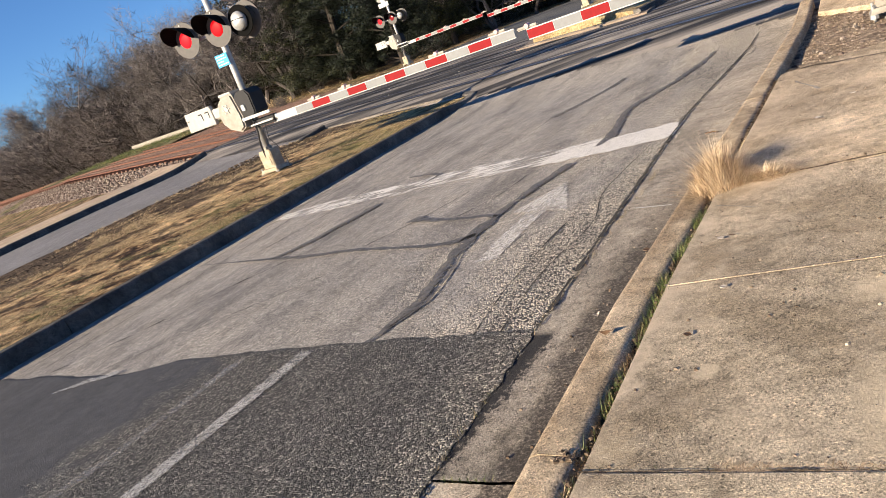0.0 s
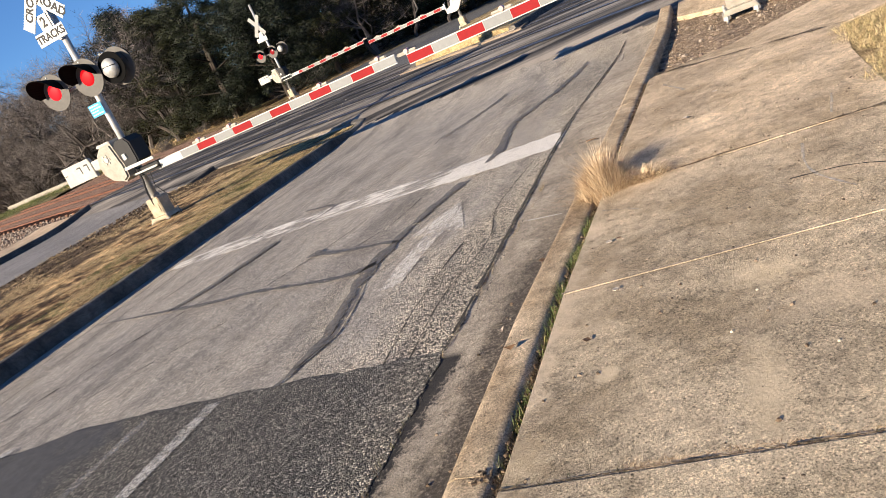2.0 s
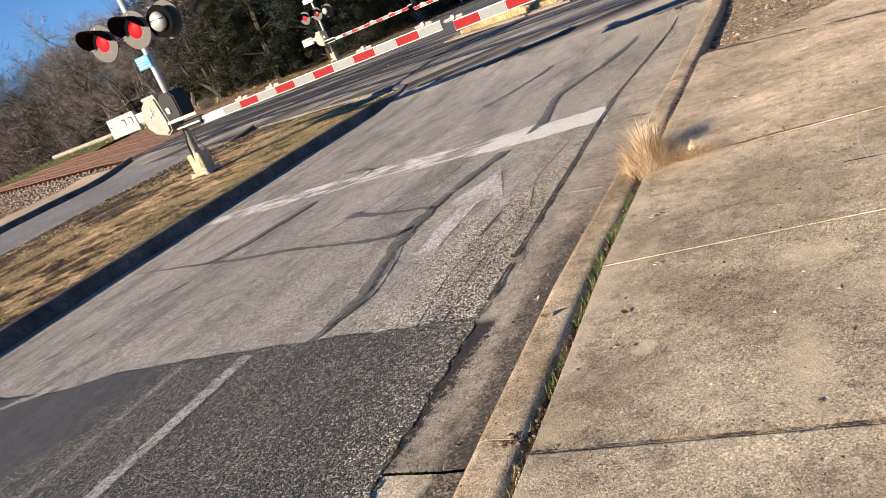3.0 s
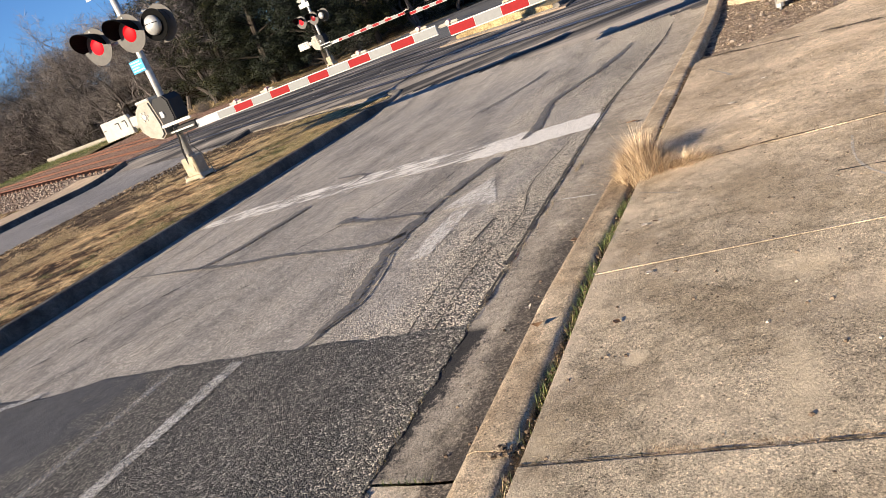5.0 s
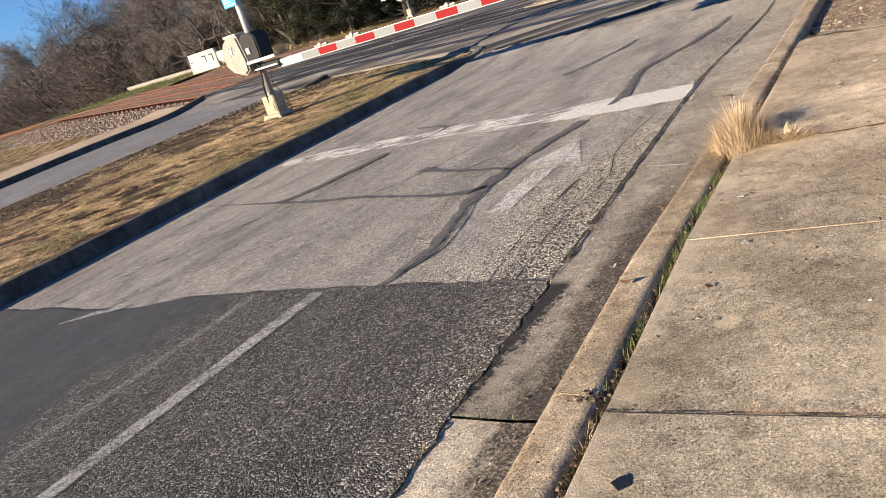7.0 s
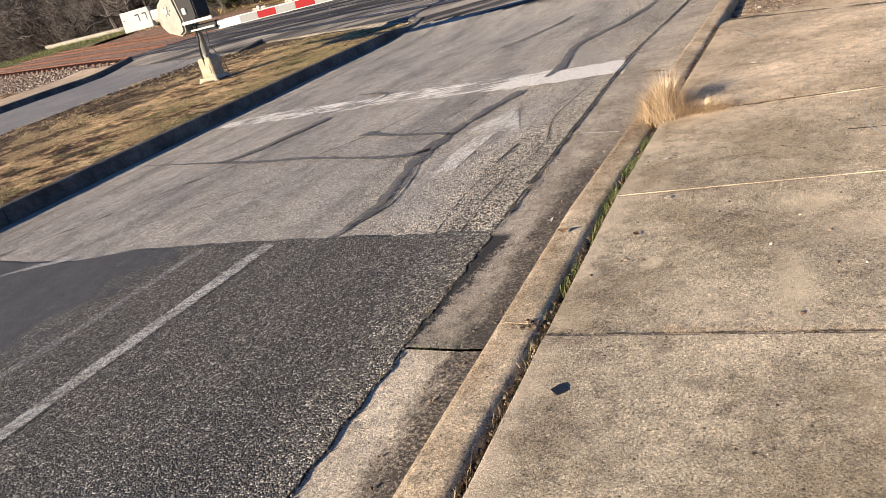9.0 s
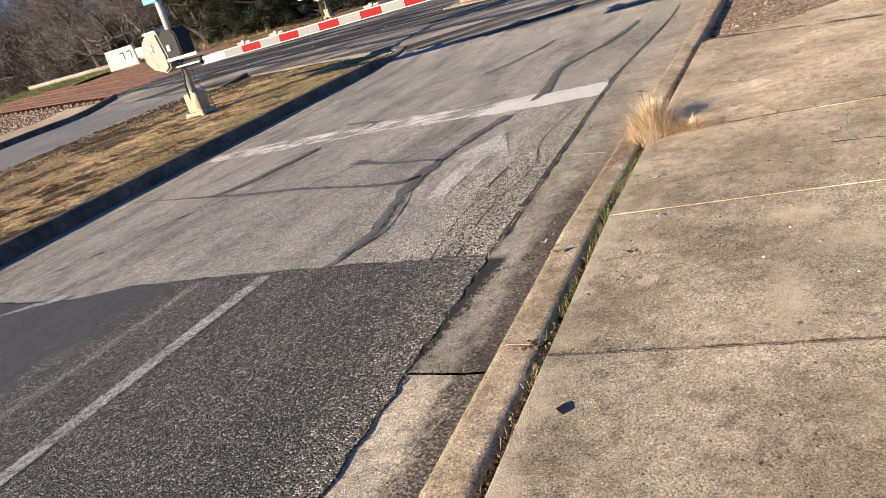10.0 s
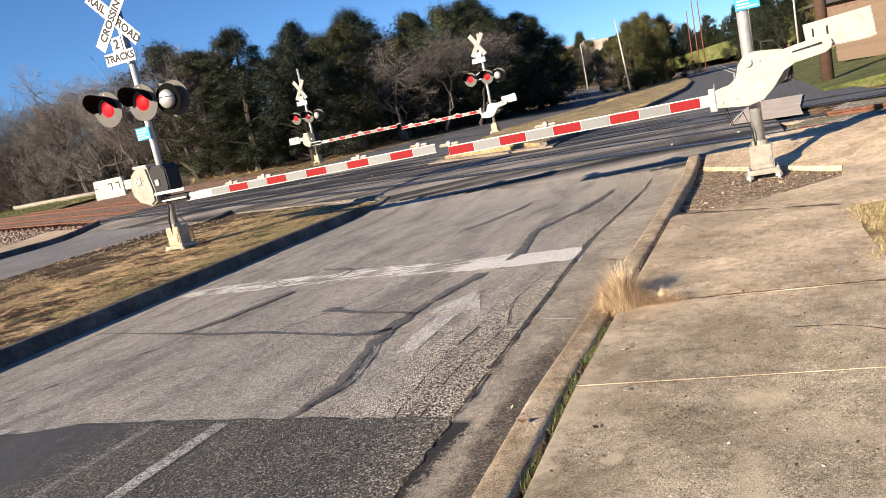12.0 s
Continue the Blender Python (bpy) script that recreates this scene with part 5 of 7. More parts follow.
def gate_plate(thing, s, arm_len, arm_z, lamps, first):
    """Gate machine seen from its arm side: a cranked white plate. s: +1 arm towards +x."""
    def X(pts):
        return [(-s * x, z) for x, z in pts]
    pts = [(-0.44, 0.93), (-0.44, 1.12), (-0.24, 1.16), (-0.16, 1.22), (-0.12, 1.36), (-0.05, 1.45), (0.06, 1.47), (0.36, 1.43), (0.70, 1.485), (0.77, 1.485), (0.82, 1.45), (0.84, 1.395), (0.82, 1.34), (0.76, 1.305), (0.46, 1.26), (0.34, 1.20), (0.22, 1.04), (0.10, 0.93), (-0.06, 0.89)]
    pl = part("arm_support", plate(bmesh.new(), X(pts), -0.20, -0.14, 0.004), M["white"], thing, "cranked white arm support plate")
    part("slot", plate(bmesh.new(), X([(0.44, 1.37), (0.44, 1.385), (0.74, 1.425), (0.74, 1.40)]), -0.206, -0.198, 0), M["black"], pl)
    part("pivot", disc(bmesh.new(), (-s * -0.02, 1.36), 0.045, -0.225, -0.195, 20), M["galv"], pl)
    for x, z in ((-0.34, 0.98), (-0.34, 1.08), (-0.18, 1.0), (0.10, 1.36), (0.05, 1.30)):
        part("bolt", disc(bmesh.new(), (-s * x, z), 0.014, -0.212, -0.196, 8), M["galv"], pl)
    cw = part("counterweight", plate(bmesh.new(), X([(0.60, 1.36), (0.58, 1.64), (1.24, 1.69), (1.27, 1.38), (1.20, 1.36)]), -0.135, -0.07, 0.008), M["white"], thing, "white counterweight plate")
    for x in (0.66, 0.80):
        part("slot", plate(bmesh.new(), X([(x, 1.49), (x, 1.58), (x + 0.018, 1.58), (x + 0.018, 1.49)]), -0.14, -0.134, 0), M["black"], cw)
    part("gate_machine", plate(bmesh.new(), X([(-0.05, 1.06), (-0.02, 1.40), (0.10, 1.47), (0.34, 1.44), (0.42, 1.24), (0.36, 1.10), (0.2, 1.02)]), -0.12, 0.22, 0.03), M["cream"], thing, "cream gate machine housing")
    part("motor_cover", box(bmesh.new(), -s * 0.16, -s * 0.44, -0.06, 0.24, 1.06, 1.26, 0.03), M["black"], thing, "black motor cover")
    bm = bmesh.new()
    tube(bm, [(-s * 0.14, 0.0, 1.44), (-s * 0.15, 0.0, 1.56), (-s * 0.27, 0.0, 1.55), (-s * 0.35, 0.0, 1.44)], 0.012)
    part("lifting_handle", bm, M["rubber"], thing)
    clamp = part("arm_clamp", box(bmesh.new(), s * 0.40, s * 0.47, -0.215, -0.125, arm_z - 0.13, arm_z + 0.13, 0.006), M["galv"], thing)
    for z in (arm_z - 0.12, arm_z + 0.12):
        part("bolt", tube(bmesh.new(), [(s * 0.40, -0.23, z), (s * 0.40, -0.1, z + 0.05)], 0.01, 6), M["galv"], clamp)
    gate_arm(thing, s * 0.40, s * arm_len, arm_z, -0.17, lamps, first, stripe=0.351, start=0.17)
    for k, (q, w) in enumerate(((0.03, -0.12), (0.055, -0.05))):
        bm = bmesh.new()
        tube(bm, [(s * (0.36 - q), w, 0.92), (s * (0.30 - q), w - 0.05, 0.74 - q), (s * 0.13, w, 0.82), (s * 0.06, w, 0.6), (s * 0.05, w + 0.02, 0.4)], 0.008, 6)
        part("cable", bm, M["black"], thing)


def crossing_signal(m, s, arm_len, arm_z, kind, height, label, lamps_on, lamps, first, pole_r=0.058, sign_z=4.0, lamp_z=2.62, front=-1, base=(0.27, 0.42), tint="tan", blue=None, text=True, drop=-0.2):
    thing = tagged(empty("crossing_signal"), label, "crossing signal", "crossing signals")
    base_box(thing, base[0], base[1], M[tint])
    part("pole", tube(bmesh.new(), [(0, 0, base[1] - 0.03), (0, 0, 1.8), (0, 0, height)], [pole_r, pole_r * 0.98, pole_r * 0.92], 20), M["galv"], thing, "galvanised steel pole", True)
    part("collar", tube(bmesh.new(), [(0, 0, base[1] - 0.005), (0, 0, base[1] + 0.05)], pole_r * 1.35, 16), M["cream"], thing)
    fixed = set(thing.children)
    (gate_side if kind == "motor" else gate_plate)(thing, s, arm_len, arm_z - drop, lamps, first)
    for ob in set(thing.children) - fixed:
        ob.location.z += drop
    if sign_z:
        crossbuck(thing, sign_z, 0.10, front, text)
    if lamp_z:
        bar = part("lamp_bar", tube(bmesh.new(), [(-0.72 * s, 0, lamp_z), (0.72 * s, 0, lamp_z)], 0.028, 10), M["galv"], thing)
        part("lamp_clamp", box(bmesh.new(), -0.1, 0.1, -0.09, 0.09, lamp_z - 0.06, lamp_z + 0.06, 0.01), M["galv"], bar)
        signal_lamp(thing, (-0.66, lamp_z + 0.07), -1, lamps_on[0], M["grey_paint"], -0.10)
        signal_lamp(thing, (0.15, lamp_z + 0.03), -1, lamps_on[1], M["grey_paint"], -0.16)
        signal_lamp(thing, (0.60, lamp_z), 1, M["lens_off"], M["grey_paint"], 0.08)
        part("lug", tube(bmesh.new(), [(0.58, -0.04, lamp_z + 0.13), (0.53, -0.04, lamp_z + 0.25), (0.46, -0.02, lamp_z + 0.26)], 0.024, 8), M["white"], thing)
        part("lug", tube(bmesh.new(), [(-0.42, -0.02, lamp_z + 0.20), (-0.32, -0.03, lamp_z + 0.24), (-0.12, -0.02, lamp_z + 0.29)], 0.024, 8), M["sign_white"], thing)
    if blue:
        blue_plate(thing, *blue)
    thing.matrix_world = m
    return thing


crossing_signal(pose(-7.6, 8.2, lift(-7.6, 8.2) + 0.17), 1, 5.03, 0.875, "motor", 4.5,
                "white railroad crossing signal with lowered striped gate on the median", (M["lens_on"], M["lens_dim"]), (0.98, 1.62, 3.35, 4.35), False, blue=(-0.10, 2.05, -0.07, 0.28, 0.205), sign_z=3.96, lamp_z=2.50)
crossing_signal(pose(1.70, 7.35, 0.045), -1, 3.72, 0.985, "plate", 4.4,
                "galvanised crossing signal with white counterweight and lowered striped gate", (M["lens_on"], M["lens_dim"]), (2.0, 3.3), True, pole_r=0.066, sign_z=3.9, lamp_z=2.75, front=-1, base=(0.25, 0.38), tint="cream", blue=(0.06, 1.98, -0.075, 0.26, 0.16), drop=-0.04)
crossing_signal(pose(-8.05, 29.35, 0.42, 0, 0, -8), -1, 4.5, 1.03, "plate", 4.2,
                "distant crossing signal on the far island with lowered gate", (M["lens_on"], M["lens_dim"]), (1.2, 2.4, 3.6), True, sign_z=3.75, lamp_z=2.35, text=False)
crossing_signal(pose(-17.62, 30.6, 0.62, 0, 0, -8), 1, 4.9, 0.95, "motor", 4.6,
                "distant crossing signal before dark trees with lowered gate", (M["lens_on"], M["lens_off"]), (2.4, 3.5, 4.6), True, sign_z=3.6, lamp_z=2.25, text=False)


# ---------------------------------------------------------------- grass
def blades(name, spots, material, label, category="grass"):
    """Bent grass blades. spots yields base x, y, z, length, lean direction, lean 0..1, width."""
    vs, fs = [], []
    for x, y, z, L, a, lean, w in spots:
        o = len(vs)
        dx, dy = math.cos(a), math.sin(a)
        px, py = -dy * w / 2, dx * w / 2
        m, t = lean * 0.35 * L, lean * L
        h1, h2 = L * 0.55 * (1 - 0.93 * lean ** 3), L * math.sqrt(max(0.02, 1 - lean ** 2))
        vs += [(x - px, y - py, z), (x + px, y + py, z), (x + dx * m + px * 0.7, y + dy * m + py * 0.7, z + h1), (x + dx * m - px * 0.7, y + dy * m - py * 0.7, z + h1), (x + dx * t, y + dy * t, z + h2)]
        fs += [(o, o + 1, o + 2, o + 3), (o + 3, o + 2, o + 4)]
    return tagged(mesh(name, vs, fs, material), label, category, kind="stuff")


def tangle(n, cx, cy, z, rx, ry, top, l0, l1, seed, low, high, w):
    """Crossing blades that fill a low mound."""
    rng = random.Random(seed)
    for _ in range(n):
        u, a = rng.random() ** 0.7, rng.random() * 6.283
        x, y = cx + rx * u * math.cos(a), cy + ry * u * math.sin(a)
        yield x, y, z + rng.random() * top * (1 - u * u), rng.uniform(l0, l1), a + rng.gauss(0, 0.9), rng.uniform(low, high), w * rng.uniform(0.6, 1.3)


def tuft(n, cx, cy, z, rx, ry, l0, l1, seed, spread=0.75, w=0.004):
    rng = random.Random(seed)
    for _ in range(n):
        u, a = rng.random() ** 0.6, rng.random() * 6.283
        x, y = cx + rx * u * math.cos(a), cy + ry * u * math.sin(a)
        yield x, y, z, rng.uniform(l0, l1), a + rng.gauss(0, 0.5), min(0.97, max(0.03, u * spread + rng.gauss(0.05, 0.14))), w * rng.uniform(0.6, 1.2)


tagged(blades("grass_tuft", list(tuft(1500, 0.70, 2.42, 0.08, 0.09, 0.14, 0.14, 0.33, 1, 1.1, 0.0024)) + list(tangle(4200, 0.70, 2.38, 0.08, 0.15, 0.19, 0.17, 0.05, 0.16, 31, 0.35, 0.97, 0.0024)), M["straw"], "tall tuft of dry straw-coloured grass growing behind the kerb", "grass tuft"), kind="stuff")
tagged(blades("grass_tuft", list(tuft(320, 0.70, 2.40, 0.08, 0.12, 0.17, 0.26, 0.44, 8, 1.3, 0.0022)), M["straw"], "long drooping dry stems beside the tuft", "grass tuft"), kind="stuff")
tagged(blades("grass_tuft", list(tangle(1600, 0.93, 2.33, 0.115, 0.15, 0.075, 0.045, 0.04, 0.11, 2, 0.75, 0.98, 0.0024)), M["straw"], "low flattened clump of dry grass on the pavement joint", "grass tuft"), kind="stuff")


def lying(n, x0, x1, yf, thin, seed, l0=0.03, l1=0.11):
    rng = random.Random(seed)
    for _ in range(n):
        u = rng.random() ** 1.5
        x = x0 + (x1 - x0) * u
        y = yf(x) + rng.gauss(0, thin * (1 - 0.6 * u))
        yield x, y, 0.127, rng.uniform(l0, l1), rng.random() * 6.283, rng.uniform(0.985, 0.999), 0.003


blades("dry_clippings", list(lying(1500, 0.98, 1.52, lambda x: 2.345 + 0.02 * math.sin(x * 5), 0.03, 3, 0.015, 0.05)), M["straw"], "dry grass clippings lying along a pavement joint", "clippings")
blades("dry_clippings", list(lying(140, 1.2, 2.2, lambda x: 2.315, 0.008, 4, 0.015, 0.04)), M["dead_blades"], "dead grass in a pavement joint", "clippings")
blades("dry_clippings", list(lying(1600, 1.02, 1.85, lambda x: -0.128, 0.012, 5, 0.012, 0.035)), M["straw"], "dry grass clippings lying in a pavement joint", "clippings")
blades("dry_clippings", list(lying(260, 0.66, 2.2, lambda x: -0.133, 0.006, 6, 0.015, 0.05)), M["dead_blades"], "dead grass in a pavement joint", "clippings")
blades("dry_clippings", list(lying(200, 1.0, 2.2, lambda x: 5.11 - 0.455 * (x - 1.02), 0.012, 7, 0.02, 0.06)), M["dead_blades"], "dead grass in a slanting pavement joint", "clippings")


def seam(n, y0, y1, l0, l1, seed, half=0.02, cx=0.607, base=0.115, lean=0.8):
    rng = random.Random(seed)
    for _ in range(n):
        y = rng.uniform(y0, y1)
        if noise.noise((y * 5.0, seed, 0)) + 0.5 * noise.noise((y * 19.0, seed, 3)) < -0.02:
            continue
        yield cx + kerb_x(y) * 0.95 + rng.uniform(-half, half), y, base, rng.uniform(l0, l1), rng.random() * 6.283, min(0.95, rng.uniform(0.25, 1.15) * lean + 0.05), rng.uniform(0.0018, 0.0034)


blades("kerb_grass", list(seam(2000, 0.95, 1.95, 0.05, 0.105, 11, 0.026, 0.624, 0.07, 0.75)), M["green_blades"], "short green grass in the gap behind the kerb")
blades("kerb_grass", list(seam(800, 0.15, 1.0, 0.045, 0.09, 17, 0.024, 0.622, 0.07, 0.8)), M["green_blades"], "thin green grass in the gap behind the kerb")
blades("kerb_grass", list(seam(1100, -3.2, 2.3, 0.04, 0.10, 12, 0.022, 0.622, 0.07, 1.0)), M["dead_blades"], "dry and green grass in the gap behind the kerb")
blades("kerb_grass", list(seam(150, -0.35, 0.05, 0.05, 0.09, 13, 0.016, 0.614, 0.075, 0.7)), M["green_blades"], "sparse green grass in the gap behind the kerb")
blades("kerb_grass", list(seam(90, -0.3, -0.02, 0.05, 0.10, 19, 0.02, 0.612, 0.075, 0.9)), M["straw"], "dry straw blades beside the kerb joint")
blades("kerb_grass", list(seam(60, -0.95, -0.5, 0.05, 0.10, 20, 0.015, 0.616, 0.075, 0.8)), M["straw"], "dry straw blades in the gap behind the kerb")
blades("kerb_grass", list(seam(260, 2.6, 5.0, 0.03, 0.07, 14, 0.018, 0.618, 0.075)), M["dead_blades"], "sparse dead grass in the gap behind the kerb")
blades("gutter_grass", list(seam(420, -0.4, 3.4, 0.015, 0.045, 15, 0.012, 0.005, 0.004, 0.9)), M["dead_blades"], "tiny weeds in the joint between asphalt and gutter")
blades("gutter_grass", [(0.05 + 0.2 * q, -0.006 + 0.006 * math.sin(q * 40), 0.0, 0.012 + 0.014 * abs(math.sin(q * 77)), q * 39, 0.75, 0.003) for q in steps(0, 1, 55)], M["green_blades"], "small green weeds in a gutter joint")


def turf(n, xf, yr, zf, l0, l1, seed, patchy=0.0, scale=0.8, w=0.006, low=0.6):
    rng = random.Random(seed)
    out = []
    while len(out) < n:
        y = rng.uniform(*yr)
        x0, x1 = xf(y)
        x = rng.uniform(x0, x1)
        if noise.noise((x * scale, y * scale, seed * 3.3)) + 0.7 * noise.noise((x * 4, y * 4, seed)) < patchy:
            continue
        out.append((x, y, zf(x, y), rng.uniform(l0, l1), rng.random() * 6.283, rng.uniform(low, 0.99), w * rng.uniform(0.6, 1.4)))
    return out


def median_top(x, y):
    f = (x + 12.2) / 6.7
    return lift(x, y) + fade(x, y) * (0.152 + 0.05 * math.sin(math.pi * min(1, max(0, f))))


blades("median_grass", turf(95000, lambda y: (-9.6 + 0.5 * math.sin(y * 1.7), -5.5), (-1.0, 10.9), median_top, 0.02, 0.06, 21, 0.06, 1.3, 0.0048, 0.88), M["turf"], "short dry winter turf with green patches on the median", "turf")
blades("median_grass", turf(9000, lambda y: (-6.9, -5.48), (4.0, 9.8), median_top, 0.02, 0.05, 22, 0.12, 1.0, 0.005, 0.85), M["green_blades"], "green grass patches on the median", "turf")
blades("median_grass", turf(7000, lambda y: (-9.0, -5.5), (-0.6, 3.6), median_top, 0.02, 0.055, 29, 0.28, 1.2, 0.005, 0.85), M["green_blades"], "green grass patches among straw on the median", "turf")
blades("median_grass", turf(7000, lambda y: (-11.8, -8.6), (1.0, 12.5), median_top, 0.02, 0.06, 23, 0.18), M["turf"], "dry turf on the far side of the median", "turf")


def on_median(rng):
    while True:
        x, y = rng.uniform(-11.8, -7.6), rng.uniform(0.5, 12.5)
        if rng.random() < smooth01((-8.0 - x) / 1.6) + 0.06:
            return x, y, median_top(x, y) - 0.012
pebbles("soil_clods", 3800, on_median, 0.028, M["gap_clod"], "clods of dark bare soil on the median", 35, "soil clods")
blades("verge_grass", turf(20000, lambda y: (2.22 - 0.05 * math.sin(y * 5) + 0.04 * math.sin(y * 17) + max(0.0, (y - 4.4) * 2.0), 3.4), (2.55, 5.0), lambda x, y: lift(x, y) + 0.115, 0.03, 0.11, 24, -0.9, 2.5, 0.0035, 0.7), M["verge_blades"], "dry yellow grass beside the pavement", "turf")
blades("verge_grass", turf(7000, lambda y: (2.2, 5.0), (-4, 2.4), lambda x, y: lift(x, y) + 0.115, 0.04, 0.1, 25, -0.3), M["turf"], "dry yellow grass beside the pavement", "turf")
blades("island_grass", turf(9000, lambda y: (-6.5, -1.4), (19, 62), lambda x, y: lift(x, y) + 0.15, 0.04, 0.11, 26, -0.1, 0.4, 0.02), M["turf"], "dry grass on the far island", "turf")
blades("rail_weeds", turf(5000, lambda y: (-44, -24), (34, 50), lambda x, y: lift(x, y) - 0.05, 0.1, 0.35, 27, 0.05, 0.3, 0.03), M["turf"], "dry weeds on the bank behind the tracks", "weeds")


# ---------------------------------------------------------------- trees
def envelope(kind, h, a, rng):
    if kind == "column":
        return (1.0 - h) ** 0.42 * (0.55 + 0.45 * math.sin(min(1, h * 3 + 0.35) * 1.57))
    return math.sin(min(1.0, 0.12 + h * 0.95) * math.pi) ** 0.6


def evergreen(name, seed, height, radius, kind, material, clumps, leaves, leaf, label, low=0.06):
    rng = random.Random(seed)
    tree = tagged(empty(name), label, "tree", "evergreen trees")
    bm = bmesh.new()
    lean = rng.uniform(-0.3, 0.3)
    tube(bm, [(0, 0, -0.3), (lean * 0.2, 0, height * 0.3), (lean * 0.6, 0.1, height * 0.65), (lean, 0.1, height * 0.93)], [0.20, 0.15, 0.09, 0.02], 8)
    vs, fs = [], []
    for c in range(clumps):
        h = low + (1 - low) * (c + rng.random()) / clumps
        a = rng.random() * 6.283
        r = radius * envelope(kind, h, a, rng) * (0.72 + 0.75 * noise.noise((math.cos(a) * 1.7, math.sin(a) * 1.7, h * 4 + seed))) * rng.uniform(0.35, 1.0) ** 0.5
        cx, cy, cz = lean * h + r * math.cos(a), r * math.sin(a), height * h
        if c % 8 == 0 and h < 0.8:
            tube(bm, [(lean * h * 0.8, 0, max(0.2, cz - 0.35 * r - 0.2)), (cx * 0.6, cy * 0.6, cz - 0.15 * r), (cx, cy, cz)], [0.05, 0.03, 0.008], 5)
        size = radius * rng.uniform(0.09, 0.24)
        for _ in range(leaves):
            v = Vector((rng.gauss(0, 1), rng.gauss(0, 1), rng.gauss(0, 0.8)))
            v = v.normalized() * size * rng.random() ** 0.3
            p = Vector((cx, cy, cz)) + v
            n = (v.normalized() * 1.6 + Vector((rng.uniform(-1, 1), rng.uniform(-1, 1), rng.uniform(-0.3, 1.0)))).normalized()
            t = n.orthogonal().normalized()
            t.rotate(Matrix.Rotation(rng.random() * 6.283, 3, n))
            b = n.cross(t)
            L, W = leaf * rng.uniform(0.6, 1.3), leaf * rng.uniform(0.3, 0.6)
            o = len(vs)
            vs += [p - t * L * 0.5, p + b * W * 0.5, p + t * L * 0.5, p - b * W * 0.5]
            fs.append((o, o + 1, o + 2, o + 3))
    part("trunk", bm, M["bark"], tree)
    mesh("crown", vs, fs, material, tree)
    return tree


def branching(bm, rng, p, d, L, r, depth, twigs, gnarl=0.25):
    pts, q = [p], p
    seg = 4 if depth > 2 else 3
    for k in range(seg):
        d = (d + Vector((rng.gauss(0, gnarl), rng.gauss(0, gnarl), rng.gauss(0.04, gnarl * 0.6)))).normalized()
        q = q + d * (L / seg)
        pts.append(q)
    tube(bm, pts, [r * (1 - 0.45 * k / seg) for k in range(seg + 1)], 6 if depth > 3 else (4 if depth > 1 else 3))
    if depth == 0:
        if twigs is not None:
            twigs.append((q, d))
        return
    kids = rng.choice((2, 3, 3)) if depth > 2 else rng.choice((4, 5))
    for k in range(kids):
        at = pts[-1] if k == 0 else pts[rng.randrange(max(1, seg - 2), seg + 1)]
        side = Vector((rng.gauss(0, 1), rng.gauss(0, 1), rng.gauss(0.15, 0.6))).normalized()
        nd = (d * (0.9 if k == 0 else 0.45) + side * (0.45 if k == 0 else 0.8)).normalized()
        branching(bm, rng, at, nd, L * rng.uniform(0.6, 0.85), r * (0.62 if k == 0 else 0.46), depth - 1, twigs, gnarl)


def bare_tree(name, seed, height, label, depth=6, gnarl=0.22, trunks=1, spread=0.2):
    rng = random.Random(seed)
    tree = tagged(empty(name), label, "tree", "bare trees")
    bm = bmesh.new()
    tips = []
    for k in range(trunks):
        d = Vector((rng.gauss(0, spread), rng.gauss(0, spread), 1)).normalized()
        branching(bm, rng, Vector((rng.uniform(-0.3, 0.3) * (trunks > 1), rng.uniform(-0.3, 0.3) * (trunks > 1), -0.3)), d, height * 0.27, height * 0.016, depth, tips, gnarl)
    part("trunk", bm, M["twigs"], tree)
    vs, fs = [], []
    per = max(2, min(9, int(8000 / len(tips))))
    for at, way in tips:
        for k in range(per):
            t = (way * 0.7 + Vector((rng.gauss(0, 0.6), rng.gauss(0, 0.6), rng.gauss(0.1, 0.5)))).normalized()
            L, w = rng.uniform(0.2, 0.6), rng.uniform(0.004, 0.009)
            b = t.orthogonal().normalized()
            c = at + Vector((rng.gauss(0, 0.08), rng.gauss(0, 0.08), rng.gauss(0, 0.08)))
            o = len(vs)
            vs += [c - b * w, c + b * w, c + t * L]
            fs.append((o, o + 1, o + 2))
    mesh("crown", vs, fs, M["twigs"], tree)
    return tree


def bush(name, seed, label):
    rng = random.Random(seed)
    thing = tagged(empty(name), label, "bush", "brush")
    bm = bmesh.new()
    for k in range(90):
        a, u = rng.random() * 6.283, rng.random()
        p = Vector((0.9 * u * math.cos(a), 0.9 * u * math.sin(a), -0.1))
        d = Vector((math.cos(a) * u * 0.7 + rng.gauss(0, 0.25), math.sin(a) * u * 0.7 + rng.gauss(0, 0.25), 1)).normalized()
        branching(bm, rng, p, d, rng.uniform(0.7, 1.3), 0.016, 2, None, 0.3)
    part("crown", bm, M["twigs"], thing)
    return thing


